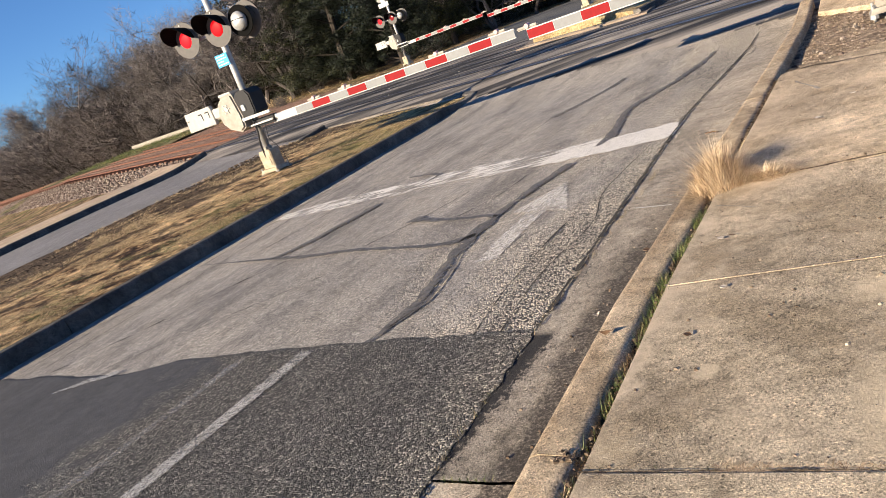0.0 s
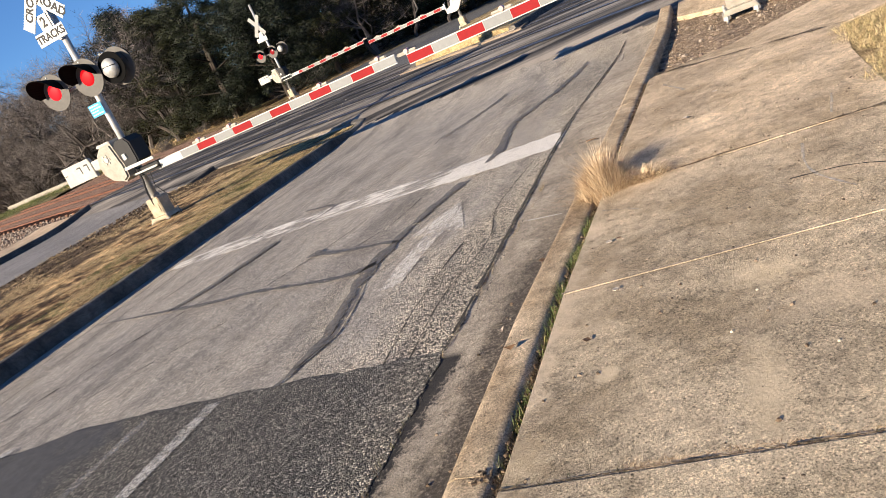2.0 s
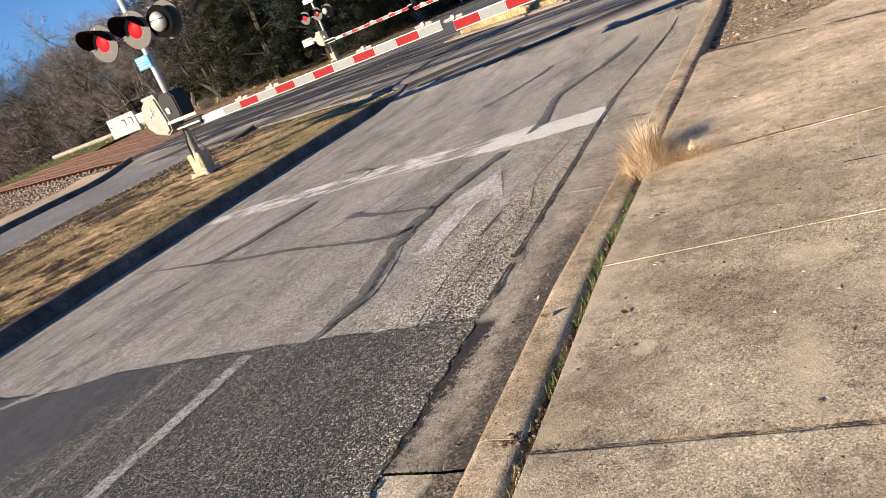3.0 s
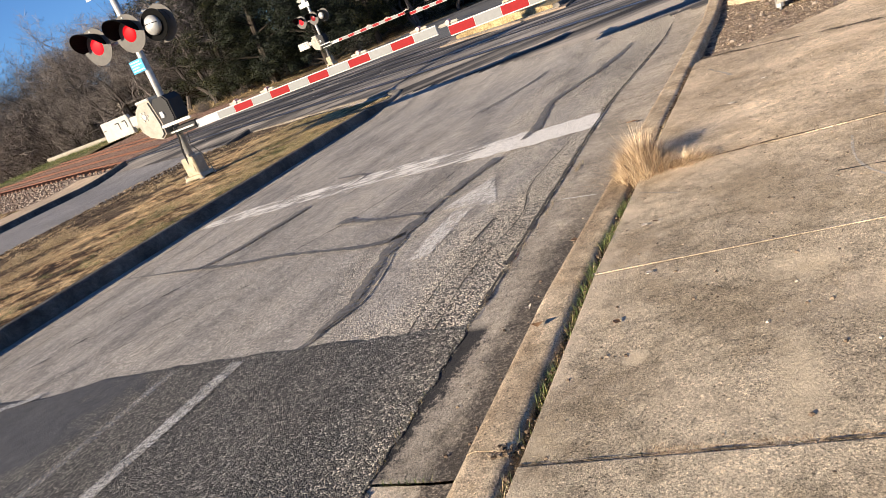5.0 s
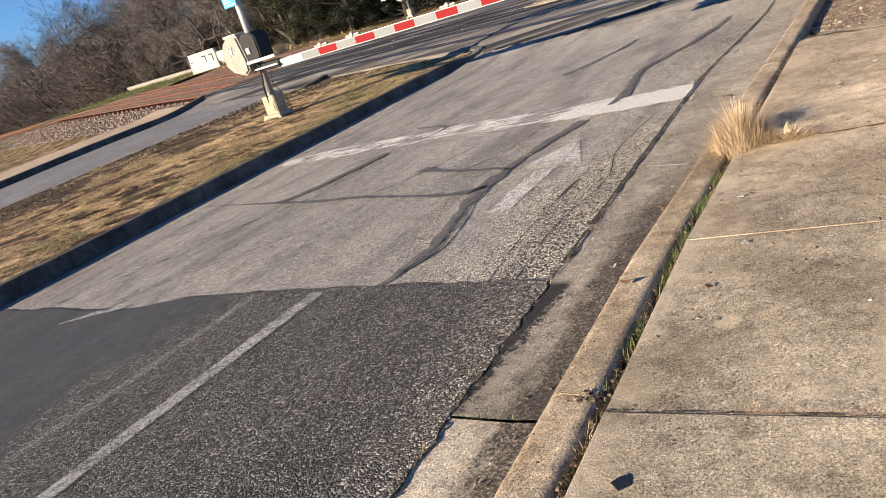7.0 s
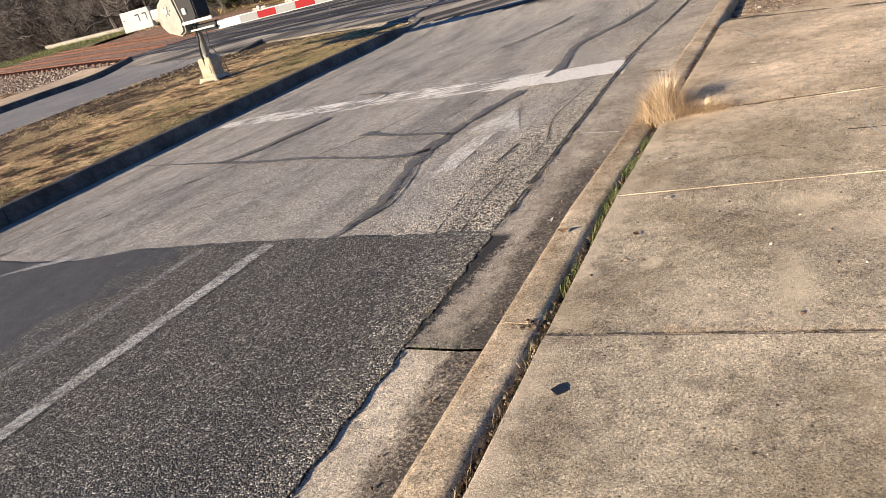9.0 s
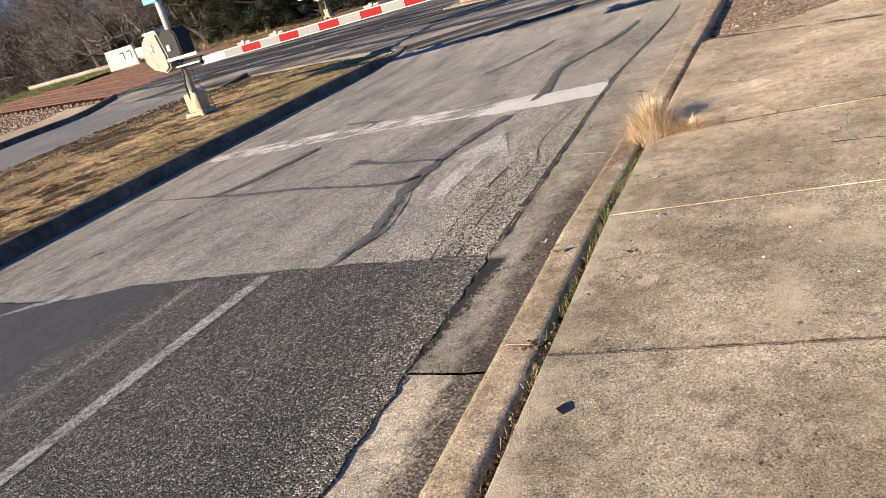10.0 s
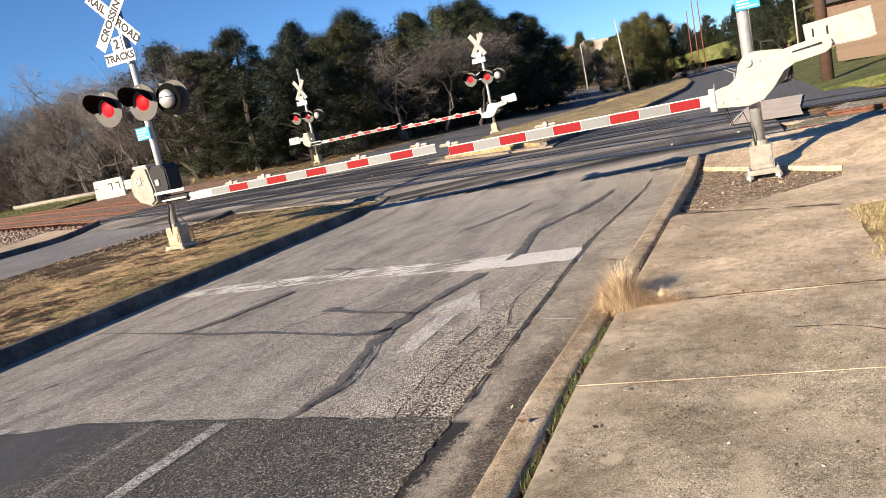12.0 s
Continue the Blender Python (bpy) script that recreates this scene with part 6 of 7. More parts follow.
def thicket(name, seed, label, high=4.2, wide=2.6, count=6500):
    """A dense grey mass of fine crossing twigs on many stems."""
    rng = random.Random(seed)
    thing = tagged(empty(name), label, "bush", "brush")
    bm = bmesh.new()
    for k in range(26):
        a, u = rng.random() * 6.283, rng.random() ** 0.6
        d = Vector((math.cos(a) * u * 0.55 + rng.gauss(0, 0.15), math.sin(a) * u * 0.55 + rng.gauss(0, 0.15), 1)).normalized()
        branching(bm, rng, Vector((wide * 0.45 * u * math.cos(a), wide * 0.45 * u * math.sin(a), -0.2)), d, high * 0.42, 0.035, 1, None, 0.2)
    part("trunk", bm, M["bark"], thing)
    vs, fs = [], []
    lobes = [(rng.uniform(-0.6, 0.6) * wide, rng.uniform(-0.6, 0.6) * wide, rng.uniform(0.25, 0.78) * high, rng.uniform(0.28, 0.5) * wide) for _ in range(15)]
    for k in range(count):
        cx, cy, cz, r = lobes[rng.randrange(15)]
        v = Vector((rng.gauss(0, 1), rng.gauss(0, 1), rng.gauss(0, 1))).normalized() * r * rng.random() ** 0.42
        p = Vector((cx, cy, max(0.05, cz + v.z * 0.9))) + Vector((v.x, v.y, 0))
        t = (v.normalized() * 0.8 + Vector((rng.gauss(0, 0.55), rng.gauss(0, 0.55), rng.gauss(0.25, 0.5)))).normalized()
        L, w = rng.uniform(0.22, 0.75), rng.uniform(0.006, 0.015)
        b = t.orthogonal().normalized()
        b.rotate(Matrix.Rotation(rng.random() * 6.283, 3, t))
        bend = b.cross(t) * L * rng.uniform(-0.18, 0.18)
        o = len(vs)
        vs += [p - t * L * 0.5 - b * w, p - t * L * 0.5 + b * w, p + bend + b * w * 0.8, p + bend - b * w * 0.8, p + t * L * 0.5]
        fs += [(o, o + 1, o + 2, o + 3), (o + 3, o + 2, o + 4)]
    mesh("crown", vs, fs, M["twigs"], thing)
    return thing


KINDS = [
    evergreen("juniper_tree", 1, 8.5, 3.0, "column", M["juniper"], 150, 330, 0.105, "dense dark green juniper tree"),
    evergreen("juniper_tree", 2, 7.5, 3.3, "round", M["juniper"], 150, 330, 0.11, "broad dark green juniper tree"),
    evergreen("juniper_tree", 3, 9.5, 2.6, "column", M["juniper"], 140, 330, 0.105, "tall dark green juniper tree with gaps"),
    evergreen("live_oak", 4, 6.5, 3.2, "round", M["oak"], 130, 300, 0.105, "rounded olive green oak tree"),
]
BARES = [bare_tree("bare_tree", 11, 9.5, "leafless winter tree with a wide grey crown", 6, 0.2),
         bare_tree("bare_tree", 12, 8.5, "leafless winter tree with crooked limbs", 6, 0.30),
         bare_tree("bare_tree", 13, 8.0, "leafless many-stemmed winter tree", 5, 0.24, 4, 0.35)]
THICKETS = [thicket("thicket", 31, "dense grey-brown leafless thicket on the bank"), thicket("thicket", 32, "tall leafless grey thicket on the bank", 5.0, 2.4)]
BUSHES = [bush("bush", 21, "leafless grey-brown brush on the bank"), bush("bush", 22, "tangled leafless brush on the bank")]


def plant(ob, x, y, s=1.0, turn=0.0, wide=1.0, first=[]):
    m = pose(x, y, lift(x, y) - 0.05, 0, 0, turn) @ Matrix.Diagonal((s * wide, s * wide, s, 1))
    if ob.name not in first:
        first.append(ob.name)
        ob.matrix_world = m
        return ob
    c = copy_thing(ob, m)
    c.scale = (s * wide, s * wide, s)
    return c


EYE_X, EYE_Y = 1.49, -2.18


def spot(az, dist):
    """A plan point by bearing from the pavement (degrees right of the road) and distance."""
    return EYE_X + dist * math.sin(radians(az)), EYE_Y + dist * math.cos(radians(az))


rng = random.Random(5)
SKYLINE = ((-68, 85), (-62, 100), (-58, 120), (-54, 160), (-51, 190), (-46, 195), (-42.5, 235), (-39, 235), (-37, 215), (-35, 205), (-33, 262), (-31.5, 215), (-29, 222), (-25, 225), (-20, 200), (-17, 188), (-14, 145), (-12, 112), (0, 100))
TALL = {}
for ob in KINDS + BARES:
    TALL[ob.name] = max(v.co.z for c in ob.children for v in c.data.vertices)


def reach(ob, az, dist, f):
    """Scale by which a tree at that place just meets the wood's skyline, times f."""
    x, y = spot(az, dist)
    for (a0, h0), (a1, h1) in zip(SKYLINE, SKYLINE[1:]):
        if a0 <= az <= a1:
            h = h0 + (h1 - h0) * (az - a0) / (a1 - a0)
    return f * (dist * h / 1340 + 1.45 - lift(x, y)) / TALL[ob.name]


# dark evergreen belt behind the far signals
for az, dist, k, s in ((-37.5, 50, 0, 1.0), (-34.5, 46, 2, 1.02), (-32.2, 50, 0, 1.08), (-30.5, 44, 1, 0.9), (-28.5, 50, 1, 1.1), (-26.5, 45, 2, 0.95), (-24.8, 52, 0, 1.2),
                       (-22.8, 50, 1, 1.12), (-21.0, 55, 2, 1.25), (-19.2, 52, 3, 1.2), (-17.6, 56, 0, 1.35), (-16.0, 54, 1, 1.3), (-14.6, 58, 2, 1.25), (-13.2, 60, 1, 1.1), (-12.4, 66, 0, 0.95),
                       (-39.5, 58, 1, 0.85), (-35.5, 62, 1, 1.3), (-30.0, 64, 2, 1.25), (-25.5, 66, 1, 1.45), (-21.5, 70, 0, 1.55), (-17.0, 72, 1, 1.6), (-14.0, 76, 2, 1.5)):
    plant(KINDS[k], *spot(az, dist), reach(KINDS[k], az, dist, rng.uniform(0.72, 1.05) if dist < 57 else rng.uniform(0.95, 1.1)), rng.uniform(0, 360), rng.uniform(1.15, 1.75))
# low shaded brush at the foot of the belt
for q in range(9):
    plant(BUSHES[q % 2], *spot(-40 + q * 3.0, 45 + 4 * rng.random() + (8 if q > 5 else 0)), rng.uniform(0.3, 0.55), rng.uniform(0, 360))
for az, dist, k, s in ((-23.5, 46, 2, 0), (-20.4, 47, 1, 0), (-17.8, 48, 1, 0)):
    plant(BARES[k], *spot(az, dist), reach(BARES[k], az, dist, 0.8 if az > -26 else rng.uniform(0.8, 1.02)), rng.uniform(0, 360))
def beyond(az, dist):
    """A distance along that bearing that lies clear of the tracks."""
    return max(dist, min(165.0, 24.0 / max(0.05, TN.x * math.sin(radians(az)) + TN.y * math.cos(radians(az)))))


# bare trees and brush to the side
for az, dist, k, s in ((-56, 62, 1, 1.2), (-53, 66, 0, 1.3), (-50.5, 60, 2, 1.3), (-48.5, 64, 1, 1.4), (-46.3, 56, 0, 1.3), (-44.2, 60, 2, 1.6), (-42.6, 52, 1, 1.35), (-41, 56, 0, 1.5), (-38.8, 50, 2, 1.3), (-36.5, 54, 1, 1.6), (-34, 56, 0, 1.7),
                       (-58, 75, 0, 1.3), (-52, 78, 2, 1.5), (-47, 76, 1, 1.7), (-44, 74, 0, 1.8), (-60, 60, 2, 1.0), (-62.5, 66, 1, 1.0)):
    dist = beyond(az, dist)
    plant(BARES[k], *spot(az, dist), reach(BARES[k], az, dist, rng.uniform(0.8, 1.02)), rng.uniform(0, 360))
for q in range(20):
    az = -63 + q * 1.36
    dist = beyond(az, 63 + 8 * rng.random())
    plant(BUSHES[q % 2], *spot(az, dist), rng.uniform(1.2, 2.1) * (dist / 67) ** 0.6, rng.uniform(0, 360))
for q in range(40):
    az = -66 + q * 0.78
    dist = beyond(az, 64 + 10 * rng.random())
    x, y = spot(az, dist)
    plant(THICKETS[q % 2], x, y, rng.uniform(0.95, 1.45) * (dist / 69) ** 0.6, rng.uniform(0, 360), rng.uniform(1.0, 1.25))
for az, dist, f in ((-20.4, 52, 1.15), (-38.2, 52, 0.9)):
    plant(THICKETS[1], *spot(az, dist), f, rng.uniform(0, 360), 0.9)
for az, dist, k, s in ((-61, 70, 1, 0.6), (-57.5, 68, 3, 0.6), (-54.5, 74, 1, 0.7), (-51, 72, 3, 0.65), (-49.5, 70, 1, 0.65), (-47, 69, 1, 0.6), (-45.5, 68, 3, 0.7), (-42.5, 66, 1, 0.75), (-40.5, 62, 1, 0.8)):
    plant(KINDS[k], *spot(az, beyond(az, dist) + 4), s, rng.uniform(0, 360))
# clump on the island, and woods beyond the far road
for az, dist, k, s in ((-6.3, 74, 3, 0.95), (-5.0, 78, 3, 1.05), (-3.9, 80, 1, 0.85), (-7.8, 84, 3, 0.8), (-5.6, 88, 3, 1.1)):
    plant(KINDS[k], *spot(az, dist), s, rng.uniform(0, 360))
for az, dist, k, s in ((-8.6, 86, 1, 0.8), (-7.4, 80, 2, 0.7)):
    plant(BARES[k], *spot(az, dist), s, rng.uniform(0, 360))
for az, dist, k, s in ((-1.0, 130, 0, 0.9), (0.8, 118, 1, 1.0), (2.2, 100, 3, 1.1), (3.6, 92, 1, 1.2), (5.2, 88, 0, 1.1), (7.0, 84, 3, 1.2), (9.0, 80, 1, 1.2), (11.5, 78, 2, 1.1), (-2.6, 140, 1, 1.0), (-9.6, 150, 1, 1.3), (-11.3, 140, 3, 1.3), (-13, 130, 1, 1.2)):
    plant(KINDS[k], *spot(az, dist), s, rng.uniform(0, 360))


# ---------------------------------------------------------------- distance
def street_lamp(x, y, h, label, material, lean=0.0, r=0.075, arm=True):
    t = tagged(empty("street_lamp" if arm else "utility_pole"), label, "street lamp" if arm else "utility pole", "poles")
    part("pole", tube(bmesh.new(), [(0, 0, -0.2), (lean * 0.5, 0, h * 0.5), (lean, 0, h)], [r, r * 0.85, r * 0.6], 12), material, t, smooth=True)
    if arm:
        part("arm", tube(bmesh.new(), [(lean, 0, h - 0.05), (lean + 0.7, 0, h + 0.25), (lean + 1.5, 0, h + 0.3)], 0.03, 8), material, t)
        part("lamp_head", box(bmesh.new(), lean + 1.4, lean + 1.95, -0.13, 0.13, h + 0.24, h + 0.38, 0.04), M["galv"], t)
    t.matrix_world = pose(x, y, lift(x, y))
    return t


x, y = spot(-6.75, 62)
street_lamp(x, y, 5.9, "pale slender pole on the grassy island", M["lamp_pole"], -0.35, 0.07, False)
x, y = spot(-9.7, 104)
street_lamp(x, y, 6.0, "pale street lamp beside the far road", M["lamp_pole"], 0.0, 0.09, True)
for az, dist, h, mt in ((-1.9, 102, 9.5, "red_pole"), (-1.5, 105, 11, "red_pole"), (-2.3, 110, 8, "red_pole"), (1.6, 66, 9, "lamp_pole"), (1.0, 78, 10, "lamp_pole"), (4.4, 60, 8.5, "lamp_pole")):
    x, y = spot(az, dist)
    street_lamp(x, y, h, "tall slim pole on the far bank", M[mt], 0.1, 0.075, False)
x, y = spot(5.9, 22.5)
street_lamp(x, y, 7.5, "dark brown creosoted timber utility pole on the lawn", M["wood_pole"], 0.05, 0.16, False)

# board fence along the lawn
fence = tagged(empty("fence"), "brown timber board fence behind the lawn", "fence")
fa, fb = Vector((*spot(6.6, 32), 0)), Vector((*spot(17, 25), 0))
run = fb - fa
n = 72
for k in range(n):
    c = fa + run * (k + 0.5) / n
    w = run.length / n * 0.94
    b = box(bmesh.new(), -w / 2, w / 2, -0.012, 0.012, 0.0, 1.85 + 0.03 * math.sin(k * 5.1), 0.0)
    ob = part("board", b, M["fence_wood"], fence)
    ob.matrix_local = pose(c.x, c.y, lift(c.x, c.y) + 0.25, 0, 0, math.degrees(math.atan2(run.y, run.x)))
for z in (0.35, 1.5):
    pts = []
    for q in steps(0, 1, 12):
        c = fa + run * q
        pts.append((c.x, c.y + 0.05, lift(c.x, c.y) + 0.25 + z))
    part("fence_rail", tube(bmesh.new(), pts, 0.04, 4), M["fence_wood"], fence)

# house behind the fence
def house(m, w, d, wall_h, roof_h):
    h = tagged(empty("house"), "low tan house with a dark pitched roof behind the fence", "house")
    part("wall", box(bmesh.new(), -w / 2, w / 2, -d / 2, d / 2, -1.0, wall_h), M["brick_wall"], h)
    bm = bmesh.new()
    o = 0.6
    vs = [bm.verts.new(v) for v in ((-w / 2 - o, -d / 2 - o, wall_h - 0.1), (w / 2 + o, -d / 2 - o, wall_h - 0.1), (w / 2 + o, d / 2 + o, wall_h - 0.1), (-w / 2 - o, d / 2 + o, wall_h - 0.1), (-w / 2 + d / 2, 0, wall_h + roof_h), (w / 2 - d / 2, 0, wall_h + roof_h))]
    for f in ((0, 1, 5, 4), (1, 2, 5), (2, 3, 4, 5), (3, 0, 4), (3, 2, 1, 0)):
        bm.faces.new([vs[k] for k in f])
    part("roof", bm, M["roof"], h, "dark shingle roof")
    for k in range(4):
        x = -w / 2 + w * (k + 0.5) / 4
        wdw = part("window", box(bmesh.new(), x - 0.7, x + 0.7, -d / 2 - 0.05, -d / 2 + 0.02, 0.9, 2.1, 0.01), M["white"], h)
        part("pane", box(bmesh.new(), x - 0.6, x + 0.6, -d / 2 - 0.056, -d / 2 - 0.05, 1.0, 2.0), M["window_glass"], wdw)
    h.matrix_world = m
    return h


x, y = spot(16.5, 58)
house(pose(x, y, lift(x, y) - 1.3, 0, 0, -28), 20, 9, 2.7, 2.2)

# distant concrete bridge over the road
bridge = tagged(empty("bridge"), "distant grey concrete overpass between the trees", "bridge")
bx, by = spot(-11.3, 185)
bz = lift(bx, by)
part("deck", box(bmesh.new(), -26, 26, -3, 3, 5.6, 7.2, 0.1), M["pale_concrete"], bridge)
part("parapet", box(bmesh.new(), -26, 26, -3.1, -2.8, 7.2, 8.1, 0.05), M["pale_concrete"], bridge)
for xx in (-16, -4, 8, 20):
    part("pier", box(bmesh.new(), xx - 0.5, xx + 0.5, -1.5, 1.5, -1, 5.6, 0.1), M["pale_concrete"], bridge)
bridge.matrix_world = pose(bx, by, bz + 1.0, 0, 0, 12)

# low concrete wall on the bank behind the tracks
wa, wb = Vector((*spot(-50.6, 63), 0)), Vector((*spot(-43.0, 57), 0))
run = wb - wa
vs, fs = [], []
prof = [(-0.10, -0.9), (-0.10, 0.0), (-0.19, 0.02), (-0.19, 0.19), (-0.15, 0.23), (0.15, 0.23), (0.19, 0.19), (0.19, -0.9)]
for k, q in enumerate(steps(0, 1, 60)):
    c = wa + run * q
    for u, h in prof:
        wob = 0.03 * noise.noise((q * 9, u * 3, 2)) + 0.015 * noise.noise((q * 40, u, 7))
        vs.append((c.x + u * 0.3, c.y + u, 1.44 - 0.20 * q + h + wob))
m = len(prof)
for k in range(60):
    for q in range(m - 1):
        a = k * m + q
        fs.append((a, a + m, a + m + 1, a + 1))
fs += [tuple(range(m)), tuple(60 * m + q for q in range(m))[::-1]]
slope = mesh("bank_1", [(p.x + run.normalized().y * u, p.y - run.normalized().x * u, z + 0.05 * noise.noise((p.x, p.y, u))) for p, f in ((wa + run * (q * 1.16 - 0.08), q) for q in steps(0, 1, 40)) for u, z in ((-3.0, 1.45 - 0.2 * f), (0.0, 1.40 - 0.2 * f), (0.8, 1.37 - 0.2 * f), (4.5, 1.27 - 0.16 * f), (8.5, 1.16 - 0.12 * f), (13.0, 0.55))],
             [(k * 6 + q, k * 6 + q + 1, k * 6 + q + 7, k * 6 + q + 6) for k in range(40) for q in range(5)], M["bank_turf"])
tagged(slope, "green and brown weedy bank below the low wall", "bank", kind="structure")
rng = random.Random(91)
spots = []
for _ in range(9000):
    q, u = rng.random(), rng.random()
    c = wa + run * q
    n2 = Vector((run.normalized().y, -run.normalized().x, 0))
    p = c + n2 * (0.3 + 8.0 * u)
    spots.append((p.x, p.y, 1.37 - 0.2 * q - 0.21 * u - 0.05, rng.uniform(0.06, 0.28), rng.random() * 6.283, rng.uniform(0.1, 0.8), rng.uniform(0.012, 0.03)))
blades("bank_weeds", spots, M["green_blades"], "low green weeds on the bank below the wall", "weeds")
tagged(mesh("low_wall", vs, fs, M["guard"]), "low pale concrete wall along the bank before the brush", "low wall")

# woods on the skyline all round
def far_woods():
    rng = random.Random(77)
    vs, fs = [], []
    for k in range(1500):
        a = rng.random() * 6.283
        deg = math.degrees(a)
        r = rng.uniform(170, 260)
        x, y = EYE_X + r * math.sin(a), EYE_Y + r * math.cos(a)
        h = rng.uniform(4, 9)
        for q in range(26):
            px, py, pz = x + rng.gauss(0, 2.2), y + rng.gauss(0, 2.2), lift(x, y) + h * rng.random()
            s = rng.uniform(0.5, 1.3)
            o = len(vs)
            for _ in range(4):
                vs.append((px + rng.gauss(0, s), py + rng.gauss(0, s), pz + rng.gauss(0, s)))
            fs.append((o, o + 1, o + 2))
            fs.append((o, o + 2, o + 3))
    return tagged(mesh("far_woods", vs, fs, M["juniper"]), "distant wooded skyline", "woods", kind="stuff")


far_woods()


# ---------------------------------------------------------------- litter
def flake(name, x, y, z, size, turn, tilt, material, label, pts=None, curl=0.25):
    pts = pts or [(-1, -0.6), (0.7, -0.8), (1, 0.3), (0.2, 0.8), (-0.9, 0.5)]
    bm = bmesh.new()
    top = [bm.verts.new((px * size, py * size, size * 0.12 + curl * size * abs(px))) for px, py in pts]
    bot = [bm.verts.new((v.co.x, v.co.y, v.co.z - size * 0.14)) for v in top]
    bm.faces.new(top)
    bm.faces.new(bot[::-1])
    for k in range(len(pts)):
        q = (k + 1) % len(pts)
        bm.faces.new((top[k], bot[k], bot[q], top[q]))
    ob = part(name, bm, material)
    ob.matrix_world = pose(x, y, z, tilt, tilt * 0.4, turn)
    return tagged(ob, label, "litter")


leafm = plain("dead_leaf", (0.16, 0.09, 0.045), 0.8, 0, 0.3, 60)
darkm = plain("dark_scrap", (0.015, 0.016, 0.022), 0.5, 0, 0.3, 30)
palem = plain("pale_chip", (0.55, 0.47, 0.38), 0.8, 0, 0.2, 60)
flake("plastic_scrap", 0.775, -0.44, 0.134, 0.025, 55, 3, darkm, "dark torn plastic scrap lying on the pavement", [(-1, -0.7), (0.4, -0.9), (0.9, -0.2), (1.0, 0.5), (0.3, 0.75), (-0.8, 0.7)], 0.06)
flake("dead_leaf", 0.815, 0.62, 0.138, 0.015, 60, 20, leafm, "small curled dead leaf on the pavement")
flake("dead_leaf", 0.495, 0.69, 0.140, 0.020, 10, 10, leafm, "small curled brown leaf lying on the kerb top", [(-1.2, -0.2), (0, -0.4), (1.2, -0.1), (0.6, 0.5), (-0.5, 0.45)], 0.7)
flake("dead_leaf", 0.285, 1.15, 0.004, 0.017, 50, 10, palem, "pale curled dead leaf in the gutter", [(-1.2, -0.3), (0, -0.5), (1.2, 0.1), (0.3, 0.5), (-0.7, 0.3)], 0.8)
flake("dead_leaf", 0.36, 1.85, 0.012, 0.022, 80, 16, leafm, "dead leaf in the gutter")
flake("dead_leaf", 0.36, 4.1, 0.012, 0.045, 140, 16, leafm, "brown dead leaf in the gutter")
flake("stone_chip", 0.81, 1.51, 0.139, 0.014, 30, 12, palem, "pale broken stone chip on the pavement")
flake("stone_chip", 0.86, 1.52, 0.140, 0.015, 120, 14, leafm, "brown chip on the pavement")
flake("stone_chip", 0.89, 0.98, 0.139, 0.014, 70, 12, palem, "pale chip on the pavement")
flake("paper_scrap", 1.15, 3.30, 0.139, 0.02, 70, 3, palem, "white paper scrap on the pavement")
flake("paper_scrap", 1.35, 3.75, 0.139, 0.016, 10, 3, palem, "white paper scrap on the pavement")
marking(ribbon("stain", [(0.36, 2.55), (0.12, 2.62)], 0.012, M["edge_line"], 0.008, 0.3, 2), "pale scratch across the gutter joint")


# ---------------------------------------------------------------- pavement slabs
pavement = tagged(empty("pavement"), "weathered tan concrete pavement of jointed slabs", "pavement", kind="structure")


def slab(corners, top, material=None, tilt=0.0, edge=0.007):
    bm = bmesh.new()
    vs = [bm.verts.new((x, y, lift(x, y) + top + tilt * (k - 1.5))) for k, (x, y) in enumerate(corners)]
    f = bm.faces.new(vs)
    if f.normal.z < 0:
        f.normal_flip()
    bm.normal_update()
    if f.normal.z < 0:
        bmesh.ops.reverse_faces(bm, faces=[f])
    r = bmesh.ops.extrude_face_region(bm, geom=[f])
    low = [g for g in r["geom"] if isinstance(g, bmesh.types.BMVert)]
    for v in low:
        v.co.z -= 0.12
    bmesh.ops.recalc_face_normals(bm, faces=bm.faces[:])
    rim = [e for e in bm.edges if all(v not in low for v in e.verts)]
    bmesh.ops.bevel(bm, geom=rim, offset=edge, segments=2, affect="EDGES", profile=0.6)
    return part("slab", bm, material or M["slab"], pavement)


def inner(y):
    return 0.642 + kerb_x(y) * 0.93


YS = [-8.0, -6.4, -5.15, -3.9, -2.63, -1.38, -0.135, 1.09, 2.31]
for k in range(len(YS) - 1):
    g = 0.004 if k == 5 else 0.003 if k == 7 else 0.0015
    slab([(inner(YS[k]), YS[k] + g), (2.2, YS[k] + g), (2.2, YS[k + 1] - g), (inner(YS[k + 1]), YS[k + 1] - g)], 0.128 + 0.002 * (k % 3), tilt=0.0008 * (k % 2), edge=0.006 if k in (4, 5) else 0.004)
slab([(inner(2.3), 2.325), (2.2, 2.325), (2.2, 3.6475), (inner(3.64), 3.6405)], 0.128, edge=0.002)
slab([(inner(3.645), 3.642), (2.2, 3.65), (2.29, 4.53), (0.89, 5.165), (inner(5.1), 5.10)], 0.128, edge=0.005)
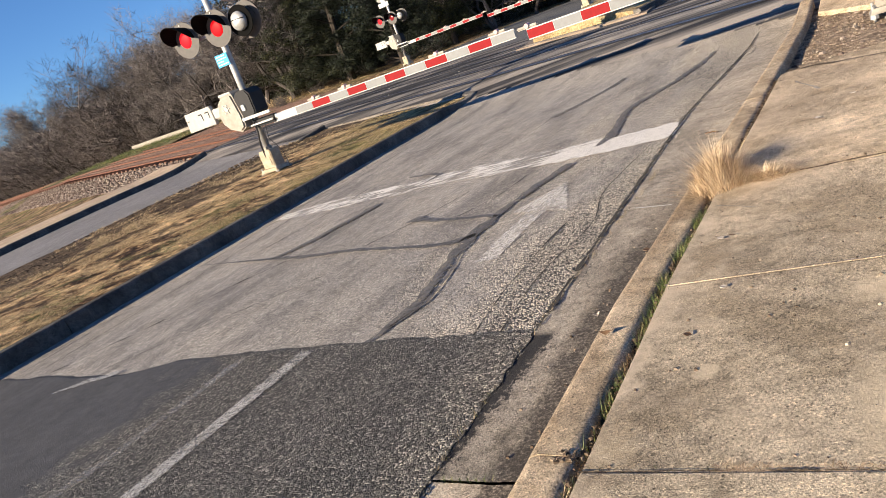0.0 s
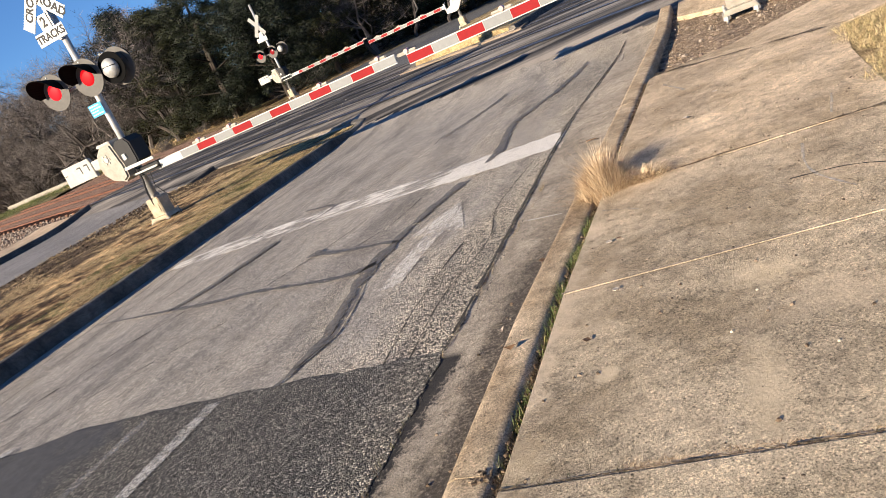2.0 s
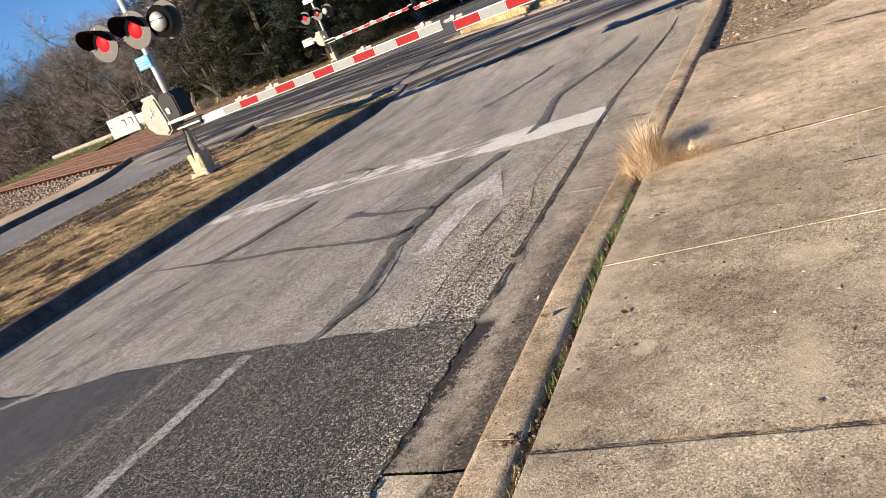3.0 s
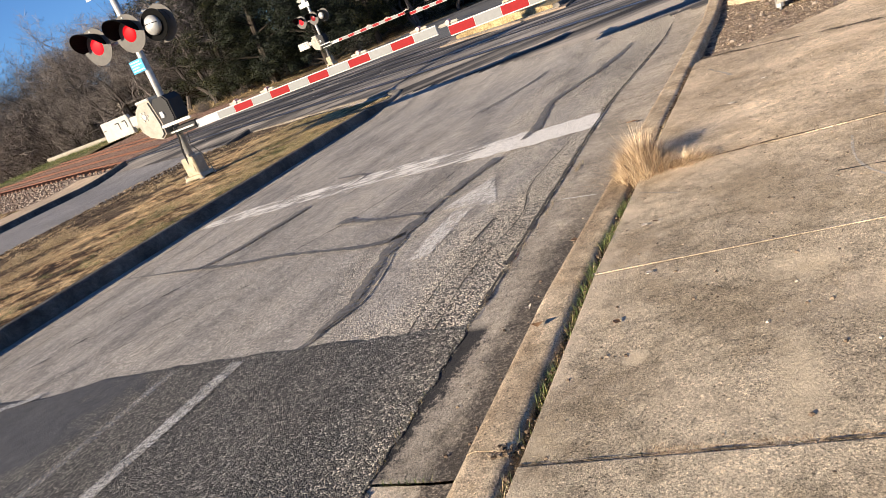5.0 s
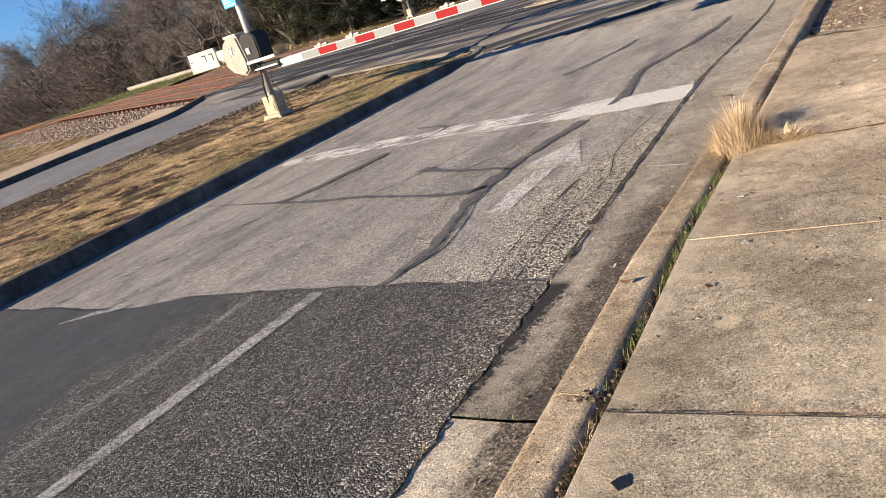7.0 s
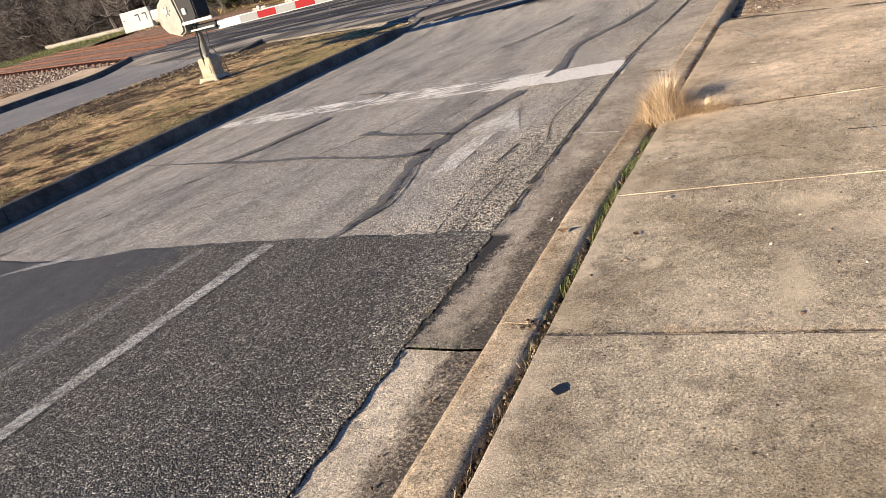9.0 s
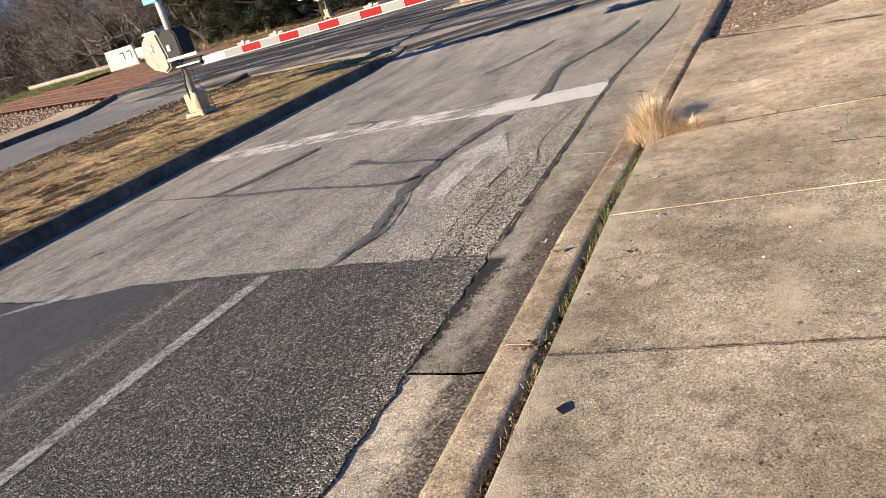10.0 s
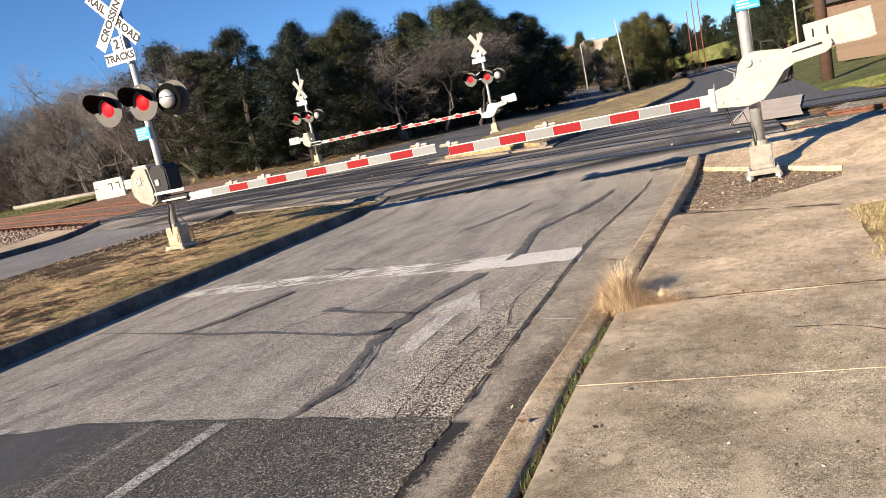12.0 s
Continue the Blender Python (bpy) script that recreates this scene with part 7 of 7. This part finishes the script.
slab([(0.91, 5.185), (2.30, 4.55), (3.3, 4.9), (2.35, 6.08), (1.52, 5.36), (0.95, 5.24)], 0.122)
# dirt packed in the open joints
for pts, w in (([(0.86, 5.18), (1.3, 4.985), (1.78, 4.775), (2.3, 4.53)], 0.045), ([(0.9, 2.318), (1.3, 2.318), (1.75, 2.318), (2.0, 2.318), (2.19, 2.33)], [0.010, 0.012, 0.010, 0.022, 0.08]), ([(0.64, -0.135), (1.0, -0.135), (1.5, -0.135), (2.19, -0.135)], 0.005)):
    tagged(ribbon("joint_dirt", pts, w, M["joint_dirt"], 0.1338, 1.3, 9), "dark dirt and dead grass packed in a pavement joint", "dirt", kind="structure")
# sand in a tight joint, scrape marks, a hair crack
sandy = ribbon("joint_sand", [(0.64, 1.09), (1.1, 1.092), (1.7, 1.088), (2.19, 1.09)], 0.009, M["pale_concrete"], 0.1325, 0.5, 3)
tagged(sandy, "pale sand packed in a pavement joint", "sand", kind="structure")
for pts, w in (([(0.95, 4.64), (1.03, 4.45), (1.14, 4.17)], 0.02), ([(1.95, 2.80), (1.93, 2.62), (1.90, 2.43)], 0.014), ([(1.72, 2.09), (1.70, 1.82), (1.73, 1.61), (1.84, 1.38)], 0.012), ([(0.72, 2.0), (0.83, 1.93), (0.93, 1.86)], 0.007)):
    marking(ribbon("scrape_mark", pts, w, M["scrape"], 0.1335, 0.5, 5), "faint pale scrape on the pavement")
for pts in ([(1.62, 1.66), (1.85, 1.62), (2.05, 1.48), (2.19, 1.42)],):
    marking(ribbon("hair_crack", pts, 0.010, M["crack"], 0.1336, 0.6, 6), "hair crack in the pavement")
slab([(2.36, 6.095), (3.31, 4.915), (4.7, 8.0), (3.45, 9.3), (2.5, 7.05)], 0.10)
slab([(1.0, 8.42), (2.48, 7.07), (3.42, 9.32), (1.8, 9.6), (1.04, 9.3)], 0.068)
strip("slab", [(1.35, 12.05), (1.5, 14.0), (1.9, 17.6)], [(2.5, 11.6), (2.6, 13.5), (2.95, 17.2)], M["apron"], pavement, 0.036, 6)
